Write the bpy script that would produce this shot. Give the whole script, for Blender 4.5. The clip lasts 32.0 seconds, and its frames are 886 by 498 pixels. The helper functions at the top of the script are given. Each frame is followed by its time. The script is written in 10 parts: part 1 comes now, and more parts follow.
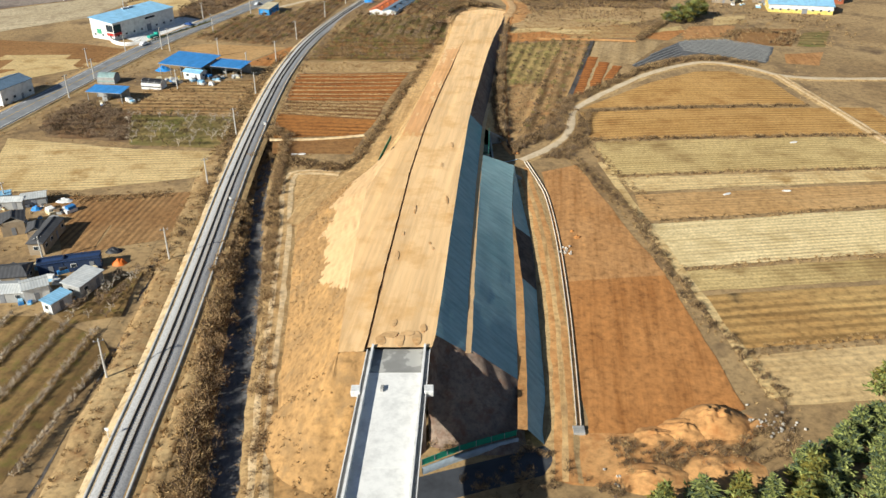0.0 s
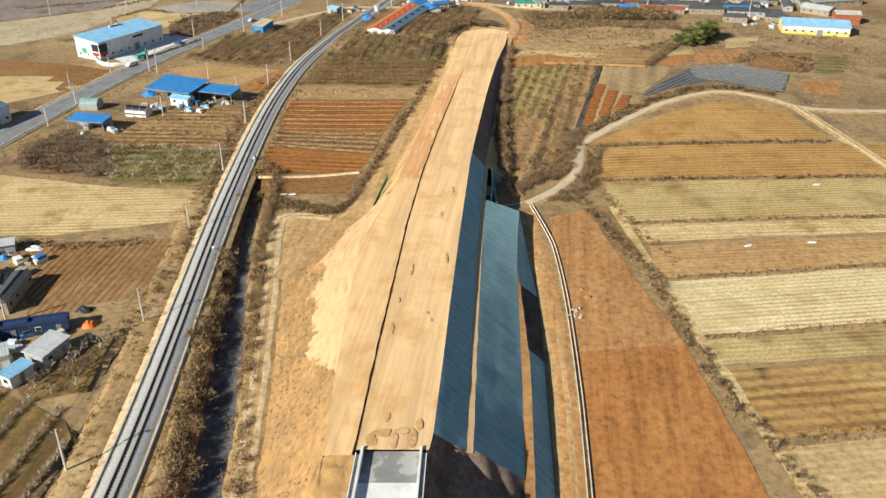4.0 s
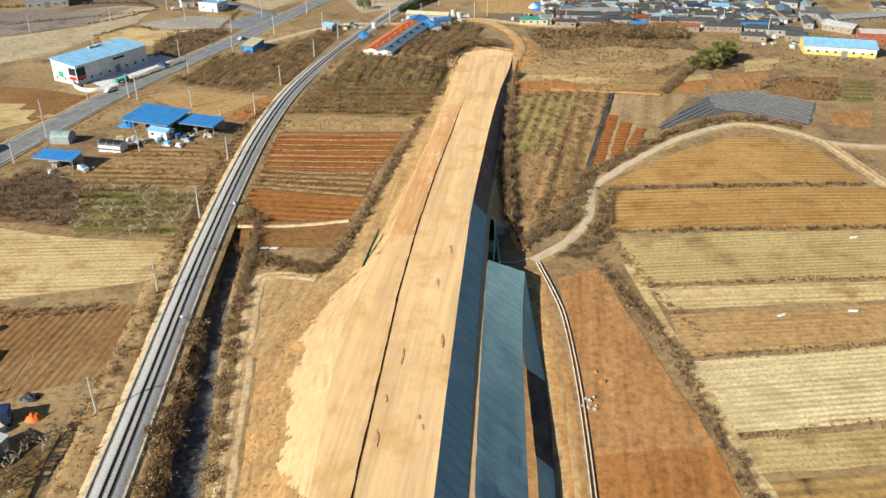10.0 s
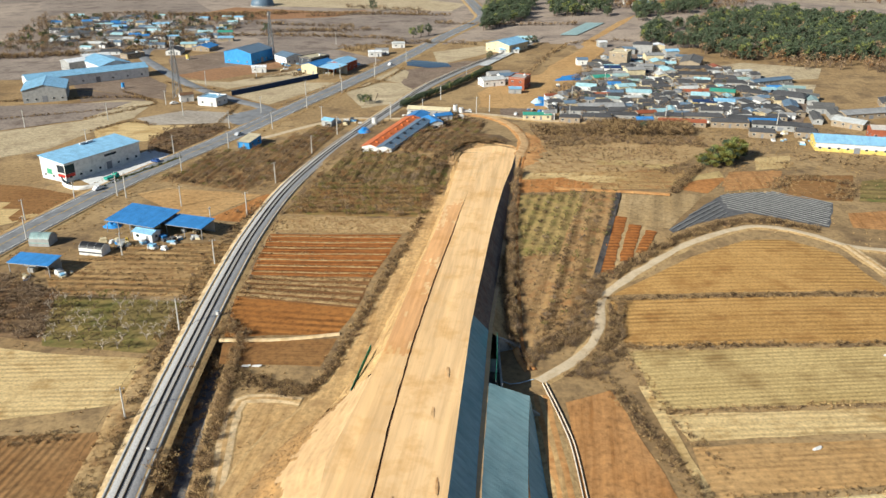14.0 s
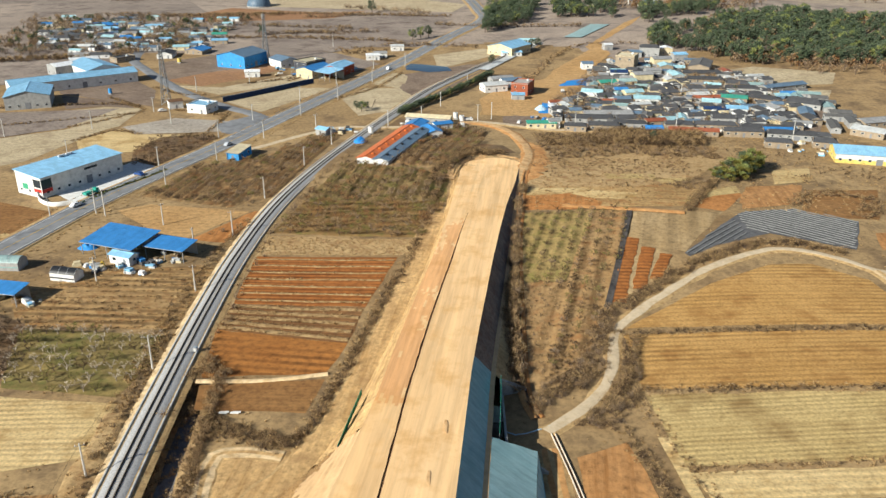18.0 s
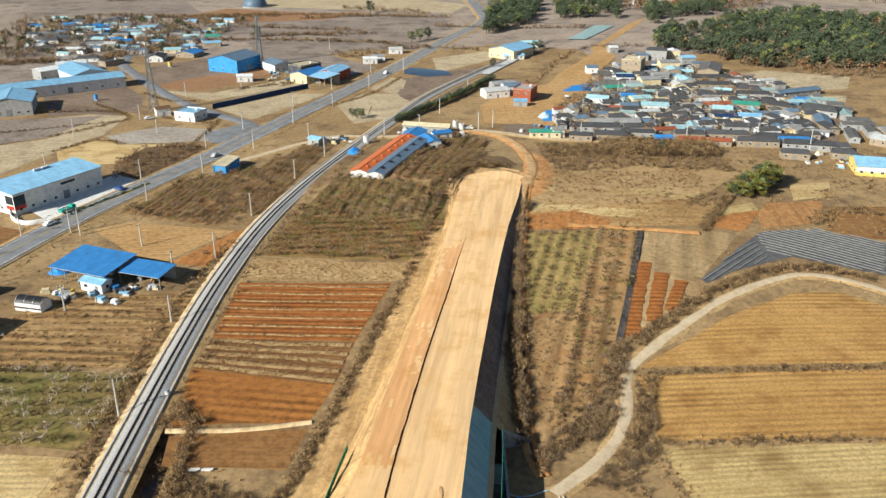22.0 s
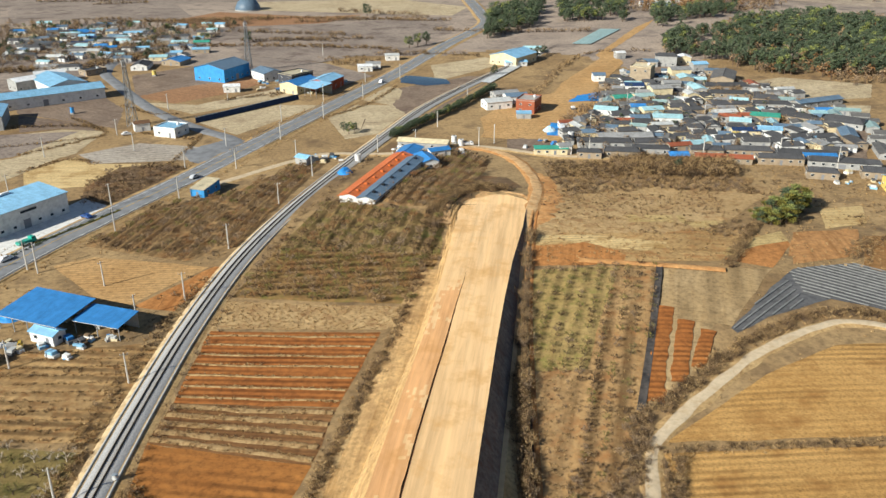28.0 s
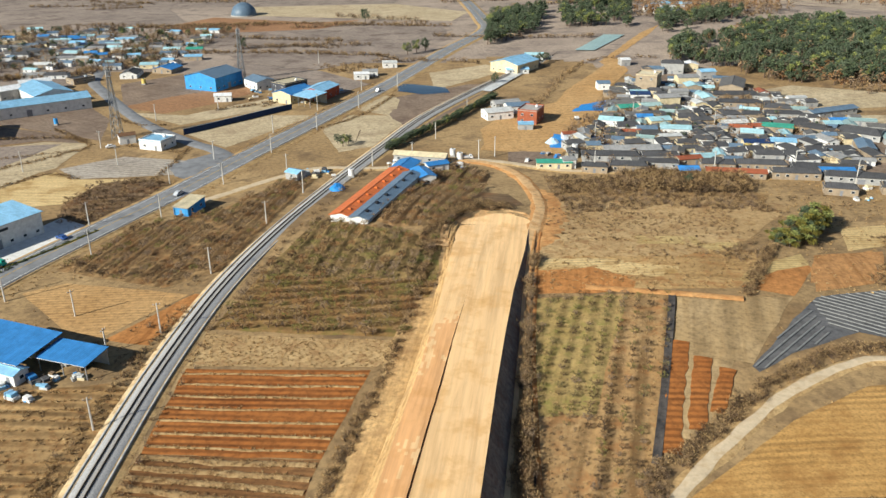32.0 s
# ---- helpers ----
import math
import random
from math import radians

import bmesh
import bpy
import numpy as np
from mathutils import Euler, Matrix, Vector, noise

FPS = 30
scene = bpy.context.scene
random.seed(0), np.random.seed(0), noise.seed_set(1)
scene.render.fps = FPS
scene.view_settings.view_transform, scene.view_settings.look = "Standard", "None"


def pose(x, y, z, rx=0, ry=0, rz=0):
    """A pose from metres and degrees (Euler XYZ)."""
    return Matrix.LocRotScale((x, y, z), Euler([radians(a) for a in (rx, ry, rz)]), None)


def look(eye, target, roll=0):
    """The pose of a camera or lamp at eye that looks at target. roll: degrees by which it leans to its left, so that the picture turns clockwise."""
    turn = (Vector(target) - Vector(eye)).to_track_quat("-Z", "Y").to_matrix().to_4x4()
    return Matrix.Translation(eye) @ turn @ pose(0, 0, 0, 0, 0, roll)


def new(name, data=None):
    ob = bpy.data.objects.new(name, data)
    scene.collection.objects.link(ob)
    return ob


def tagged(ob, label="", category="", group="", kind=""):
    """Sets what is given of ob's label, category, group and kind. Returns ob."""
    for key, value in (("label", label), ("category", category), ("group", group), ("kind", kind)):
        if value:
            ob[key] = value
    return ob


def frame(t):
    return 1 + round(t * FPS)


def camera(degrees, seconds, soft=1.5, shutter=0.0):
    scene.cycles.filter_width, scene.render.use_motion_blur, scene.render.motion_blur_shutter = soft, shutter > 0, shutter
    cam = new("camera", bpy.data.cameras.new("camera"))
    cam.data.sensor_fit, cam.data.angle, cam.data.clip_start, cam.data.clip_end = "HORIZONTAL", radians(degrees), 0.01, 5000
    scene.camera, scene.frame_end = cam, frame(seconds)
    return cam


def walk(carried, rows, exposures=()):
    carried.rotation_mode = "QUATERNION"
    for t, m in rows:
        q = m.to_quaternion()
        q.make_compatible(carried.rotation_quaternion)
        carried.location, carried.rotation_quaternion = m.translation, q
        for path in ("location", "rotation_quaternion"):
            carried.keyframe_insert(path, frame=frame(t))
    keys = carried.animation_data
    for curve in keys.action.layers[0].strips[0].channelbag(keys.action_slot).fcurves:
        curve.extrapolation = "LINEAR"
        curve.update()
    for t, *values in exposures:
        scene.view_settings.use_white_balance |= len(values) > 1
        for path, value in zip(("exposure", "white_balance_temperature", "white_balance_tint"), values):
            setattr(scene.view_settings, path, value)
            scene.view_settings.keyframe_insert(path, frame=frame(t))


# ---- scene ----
cam = camera(56.4, 32.0)
# seconds, eye (x, y, z), tilt from straight down, heading, roll
PATH = [
    (0, 0.00, -3.12, 96.76, 61.27, 0.00, -0.27),
    (0.5, -0.09, -0.48, 97.13, 61.29, -0.03, -0.18),
    (1, -0.12, 2.18, 97.62, 61.28, -0.04, -0.13),
    (1.5, -0.12, 4.79, 98.17, 61.28, -0.05, -0.07),
    (2, -0.16, 7.35, 98.72, 61.27, -0.06, 0.01),
    (2.5, -0.19, 9.90, 99.26, 61.27, -0.07, 0.06),
    (3, -0.16, 12.50, 99.77, 61.27, -0.07, 0.11),
    (3.5, -0.12, 15.14, 100.29, 61.29, -0.07, 0.17),
    (5.5, 0.55, 24.53, 103.49, 61.20, -0.01, 0.04),
    (6, 0.77, 26.91, 103.90, 61.23, 0.03, 0.06),
    (6.5, 0.93, 29.20, 104.25, 61.23, 0.06, 0.06),
    (7, 1.04, 31.44, 104.45, 61.20, 0.09, 0.06),
    (7.5, 1.11, 33.74, 104.52, 61.17, 0.12, 0.07),
    (8, 1.18, 36.07, 104.52, 61.15, 0.13, 0.08),
    (8.5, 1.27, 38.42, 104.46, 61.14, 0.16, 0.09),
    (9, 1.38, 40.75, 104.37, 61.14, 0.18, 0.09),
    (9.5, 1.50, 43.01, 104.31, 61.14, 0.21, 0.12),
    (10, 1.64, 45.26, 104.26, 61.15, 0.24, 0.14),
    (10.5, 1.77, 47.51, 104.22, 61.21, 0.28, 0.12),
    (11, 1.92, 49.85, 104.23, 61.41, 0.33, 0.12),
    (11.5, 2.21, 52.69, 104.26, 62.91, 0.40, 0.07),
    (12, 2.47, 55.15, 104.27, 65.10, 0.44, 0.23),
    (12.5, 2.56, 56.42, 103.91, 66.94, 0.49, 0.12),
    (13, 2.83, 58.68, 103.83, 66.96, 0.54, 0.11),
    (13.5, 3.04, 60.88, 103.75, 66.97, 0.58, 0.13),
    (14, 3.09, 63.17, 103.70, 66.96, 0.58, 0.14),
    (14.5, 3.02, 65.57, 103.67, 66.93, 0.57, 0.13),
    (16.5, 3.27, 75.83, 103.27, 66.86, 0.64, 0.13),
    (17, 3.36, 78.36, 103.36, 66.85, 0.64, 0.12),
    (17.5, 3.44, 80.92, 103.46, 66.85, 0.66, 0.11),
    (18, 3.54, 83.47, 103.61, 66.85, 0.67, 0.11),
    (18.5, 3.70, 85.96, 103.78, 66.84, 0.70, 0.11),
    (19, 3.89, 88.40, 103.89, 66.80, 0.73, 0.07),
    (19.5, 4.02, 90.82, 103.91, 66.77, 0.75, 0.06),
    (20, 4.12, 93.27, 103.85, 66.76, 0.75, 0.05),
    (20.5, 4.24, 95.80, 103.77, 66.75, 0.76, 0.05),
    (21, 4.37, 98.37, 103.71, 66.74, 0.77, 0.07),
    (21.5, 4.48, 100.95, 103.68, 66.73, 0.78, 0.07),
    (22, 4.54, 103.54, 103.65, 66.71, 0.79, 0.06),
    (22.5, 4.56, 106.14, 103.62, 66.70, 0.78, 0.06),
    (23, 4.55, 108.71, 103.61, 66.70, 0.76, 0.04),
    (23.5, 4.52, 111.26, 103.54, 66.70, 0.76, 0.02),
    (24, 4.46, 113.74, 103.46, 66.71, 0.74, 0.01),
    (24.5, 4.43, 116.18, 103.40, 66.71, 0.73, 0.01),
    (25, 4.50, 118.61, 103.35, 66.71, 0.75, -0.01),
    (25.5, 4.59, 121.05, 103.33, 66.70, 0.76, -0.04),
    (27.5, 5.37, 130.49, 103.66, 66.62, 0.88, -0.13),
    (28, 5.65, 132.90, 103.67, 66.62, 0.92, -0.19),
    (28.5, 5.82, 135.28, 103.60, 66.64, 0.93, -0.20),
    (29, 5.94, 137.63, 103.46, 66.67, 0.94, -0.20),
    (29.5, 6.08, 139.93, 103.30, 66.71, 0.95, -0.20),
    (30, 6.23, 142.14, 103.15, 66.75, 0.96, -0.20),
    (30.5, 6.36, 144.34, 103.06, 66.78, 0.98, -0.24),
    (31, 6.49, 146.54, 103.01, 66.79, 1.01, -0.29),
    (31.5, 6.66, 148.69, 102.96, 66.81, 1.04, -0.31),
    (32, 6.85, 150.79, 102.91, 66.84, 1.04, -0.29),
]
def cam_pose(x, y, z, tilt, head, roll):
    a, h = radians(tilt - 90), radians(head)
    ahead = Vector((-math.sin(h) * math.cos(a), math.cos(h) * math.cos(a), math.sin(a)))
    return look((x, y, z), Vector((x, y, z)) + 100 * ahead, roll)
walk(cam, [(r[0], cam_pose(*r[1:])) for r in PATH])

# ---- light ----
SUN_AZ, SUN_EL = radians(-128), radians(28.5)  # heading from +y to the right, height
to_sun = Vector((math.sin(SUN_AZ) * math.cos(SUN_EL), math.cos(SUN_AZ) * math.cos(SUN_EL), math.sin(SUN_EL)))
world = bpy.data.worlds.new("sky")
scene.world = world
world.use_nodes = True
wn = world.node_tree
sky = wn.nodes.new("ShaderNodeTexSky")
sky.sky_type, sky.sun_disc, sky.sun_elevation, sky.sun_rotation = "NISHITA", False, SUN_EL, SUN_AZ
sky.air_density, sky.dust_density, sky.ozone_density = 1.0, 0.5, 2.0
wn.nodes["Background"].inputs["Strength"].default_value = 0.05
wn.links.new(sky.outputs[0], wn.nodes["Background"].inputs["Color"])
sun = new("sun", bpy.data.lights.new("sun", "SUN"))
sun.data.energy, sun.data.angle, sun.data.color = 4.9, radians(0.6), (0.985, 0.962, 0.855)
sun.matrix_world = look((0, 0, 0), -to_sun)
scene.view_settings.exposure = 0.6

# ---- plan ----
def terrain(x, y):
    def g(cx, cy, sx, sy):
        return np.exp(-(((x - cx) / sx) ** 2) - ((y - cy) / sy) ** 2)
    return 5.0 * g(82, 342, 74, 75) + 5.0 * g(0, 410, 36, 40) + 9 * g(260, 900, 160, 190)


def along(table, s):
    return float(np.interp(s, [r[0] for r in table], [r[1] for r in table]))


def smooth(pts, step=4.0):
    """A Catmull-Rom curve through plan points, resampled at about the step."""
    p = [np.array(q, float) for q in pts]
    p = [2 * p[0] - p[1]] + p + [2 * p[-1] - p[-2]]
    out = []
    for i in range(1, len(p) - 2):
        n = max(1, int(np.linalg.norm(p[i + 1] - p[i]) / step))
        for k in range(n):
            t = k / n
            a, b, c, d = p[i - 1 : i + 3]
            out.append(0.5 * (2 * b + (c - a) * t + (2 * a - 5 * b + 4 * c - d) * t * t + (3 * b - a - 3 * c + d) * t**3))
    out.append(p[-2])
    return np.array(out)


def sides(line):
    """Unit normals to the right of a plan line."""
    d = np.gradient(line, axis=0)
    d /= np.linalg.norm(d, axis=1)[:, None] + 1e-9
    return np.stack([d[:, 1], -d[:, 0]], 1)


RAIL = smooth([(-49, 20), (-52, 62), (-53.0, 91.2), (-53.7, 107), (-54.3, 125), (-55.5, 147), (-57.6, 178), (-60.0, 213), (-61.6, 246), (-62.8, 283), (-62.8, 320), (-60, 362), (-52.8, 404), (-42.5, 446), (-26, 504), (-9, 560), (22, 630), (60, 705), (105, 790), (210, 960), (420, 1300)], 3.0)
STREAM = smooth([(-30, 30), (-33, 70), (-35.3, 92), (-41.2, 132), (-46, 166), (-50.5, 198), (-53, 222), (-54.5, 240), (-55, 250)], 3.0)
DITCH = smooth([(-65, 60), (-66, 95), (-66.6, 113), (-66.1, 132), (-67.1, 151), (-68.6, 166)], 3.0)
ROAD = smooth([(-168, 190), (-152, 258), (-141, 310), (-128, 363), (-116, 398), (-99, 444), (-83, 492), (-62, 553), (-33, 640), (-1, 750), (30, 846), (29, 905), (20, 1010), (0, 1200)], 5.0)


def near_line(x, y, line):
    """Distance from grid points to a plan line."""
    best = np.full(np.shape(x), 1e9)
    for a, b in zip(line[:-1], line[1:]):
        d = b - a
        t = np.clip(((x - a[0]) * d[0] + (y - a[1]) * d[1]) / (d @ d), 0, 1)
        best = np.minimum(best, np.hypot(x - a[0] - t * d[0], y - a[1] - t * d[1]))
    return best


def ground_height(x, y):
    x, y = np.asarray(x, float), np.asarray(y, float)
    z = terrain(x, y)
    z = z - 2.8 * np.exp(-((near_line(x, y, STREAM[::3]) / np.interp(y, [160, 205], [5.0, 3.9])) ** 3))
    z = z - 0.9 * np.exp(-((near_line(x, y, DITCH[::3]) / 1.1) ** 2))
    # the cutting at the embankment's end
    mid, half = np.interp(y, [360, 380, 402, 411], [13.5, 16.0, 18.5, 20.0]), np.interp(y, [360, 395, 405, 412], [13.0, 13.2, 11.5, 5.0])
    inside_cut = (y > 355) & (y < 412.5) & (np.abs(x - mid) < half)
    return np.where(inside_cut, np.minimum(z, 13.8 - (y - 113) * 0.0312 - 0.02 * np.maximum(0, y - 375) - 0.5), z)


def H(x, y):
    return float(terrain(x, y))


# ---- materials ----
def ramp(nt, fac, stops):
    n = nt.nodes.new("ShaderNodeValToRGB")
    e = n.color_ramp.elements
    e[0].position, e[0].color = stops[0][0], (*stops[0][1], 1)
    e[1].position, e[1].color = stops[-1][0], (*stops[-1][1], 1)
    for p, c in stops[1:-1]:
        e.new(p).color = (*c, 1)
    nt.links.new(fac, n.inputs[0])
    return n.outputs[0]


def base_material(name, rough=0.9, metal=0.0):
    m = bpy.data.materials.new(name)
    m.use_nodes = True
    nt = m.node_tree
    b = nt.nodes["Principled BSDF"]
    b.inputs["Roughness"].default_value, b.inputs["Metallic"].default_value = rough, metal
    b.inputs["Specular IOR Level"].default_value = 0.25
    return m, nt, b


def coords(nt, turn=0.0, scale=(1, 1, 1)):
    c = nt.nodes.new("ShaderNodeTexCoord")
    m = nt.nodes.new("ShaderNodeMapping")
    m.inputs["Rotation"].default_value[2] = turn
    nt.links.new(c.outputs["Object"], m.inputs[0])
    k = nt.nodes.new("ShaderNodeMapping")
    k.inputs["Scale"].default_value = scale
    nt.links.new(m.outputs[0], k.inputs[0])
    return k.outputs[0]


def noise_tex(nt, vec, scale, detail=6, rough=0.6):
    n = nt.nodes.new("ShaderNodeTexNoise")
    n.inputs["Scale"].default_value, n.inputs["Detail"].default_value, n.inputs["Roughness"].default_value = scale, detail, rough
    nt.links.new(vec, n.inputs["Vector"])
    return n.outputs["Fac"]


def mix(nt, fac, a, b, kind="MIX"):
    n = nt.nodes.new("ShaderNodeMix")
    n.data_type, n.blend_type = "RGBA", kind
    for sock, v in ((n.inputs[0], fac), (n.inputs[6], a), (n.inputs[7], b)):
        if isinstance(v, (int, float)):
            sock.default_value = v
        elif isinstance(v, tuple):
            sock.default_value = (*v, 1)
        else:
            nt.links.new(v, sock)
    return n.outputs[2]


def bump(nt, b, height, strength, dist):
    n = nt.nodes.new("ShaderNodeBump")
    n.inputs["Strength"].default_value, n.inputs["Distance"].default_value = strength, dist
    nt.links.new(height, n.inputs["Height"])
    nt.links.new(n.outputs[0], b.inputs["Normal"])


def sc(c, k):
    return tuple(min(1.0, v * k) for v in c)


def soil(name, a, b, rows=0.0, turn=0.0, depth=0.35, tint=None, patch=0.03, lump=0.6, stretch=0.12, streaked=False, grain=0.75):
    """Earth, stubble or dry grass: blotches, clods and, where rows is given, drill lines that far apart."""
    m, nt, bs = base_material(name, 0.95)
    rolled = streaked and float(streaked) > 0.92 and streaked is not True
    v = coords(nt, turn)
    big = noise_tex(nt, coords(nt, turn, (0.1, 1.8, 1)) if rolled else v, patch, 5, 0.65)
    col = ramp(nt, big, [(0.3, a), (0.7, b)])
    fine = noise_tex(nt, coords(nt, turn, (0.03, 1, 1)) if rolled else v, lump, 9, 0.72)
    col = mix(nt, grain, col, ramp(nt, fine, [(0.30, (0.34, 0.32, 0.30)), (0.5, (1, 1, 1)), (0.70, (1.42, 1.39, 1.32))]), "MULTIPLY")
    height = fine
    if tint:
        col = mix(nt, ramp(nt, noise_tex(nt, v, patch * 3.1, 6, 0.7), [(0.5, (0, 0, 0)), (0.68, (1, 1, 1))]), col, tint)
    if rows:
        s = coords(nt, turn, (stretch, 1, 1))
        w = nt.nodes.new("ShaderNodeTexWave")
        w.wave_type, w.bands_direction, w.wave_profile = "BANDS", "Y", "SIN"
        w.inputs["Scale"].default_value = 2 * math.pi / rows / 20
        w.inputs["Distortion"].default_value, w.inputs["Detail"].default_value, w.inputs["Detail Scale"].default_value = 0.9, 3, 1.5
        nt.links.new(s, w.inputs[0])
        lined = mix(nt, 1.0, col, ramp(nt, w.outputs["Fac"], [(0.1, (0.45, 0.43, 0.4)), (0.6, (1, 1, 1)), (0.95, (1.2, 1.18, 1.12))]), "MULTIPLY")
        worn = noise_tex(nt, coords(nt, turn, (0.25, 1, 1)), 0.09, 5, 0.6)
        fade = ramp(nt, worn, [(0.32, (0, 0, 0)), (0.66, (min(1.0, depth * 1.6),) * 3)])
        col = mix(nt, fade, col, lined)
    if rows or streaked:
        streak = noise_tex(nt, coords(nt, turn, (0.007, 0.8, 1) if rolled else (0.03, 0.55, 1)), 1.0, 7, 0.7)
        col = mix(nt, 0.6 if not streaked else 0.5 if rolled else float(streaked), col, ramp(nt, streak, [(0.3, (0.70, 0.63, 0.53)), (0.5, (1, 1, 1)), (0.7, (1.2, 1.19, 1.15))]), "MULTIPLY")
    nt.links.new(col, bs.inputs["Base Color"])
    bump(nt, bs, height, 0.5, 0.12)
    return m


def plain(name, col, rough=0.6, metal=0.0, vary=0.2, scale=1.2, relief=0.02):
    """Paint, metal, concrete: a colour with grime and slight relief."""
    m, nt, bs = base_material(name, rough, metal)
    v = coords(nt)
    n = noise_tex(nt, v, scale, 7, 0.65)
    c = mix(nt, 1.0, col, ramp(nt, n, [(0.25, (1 - vary * 1.6,) * 3), (0.55, (1, 1, 1)), (0.8, (1 + vary * 0.5,) * 3)]), "MULTIPLY")
    o = nt.nodes.new("ShaderNodeObjectInfo")
    c = mix(nt, vary * 0.8, c, mix(nt, 1.0, c, ramp(nt, o.outputs["Random"], [(0, (0.7, 0.72, 0.75)), (1, (1.25, 1.22, 1.2))]), "MULTIPLY"))
    nt.links.new(c, bs.inputs["Base Color"])
    bump(nt, bs, n, 0.4, relief)
    return m

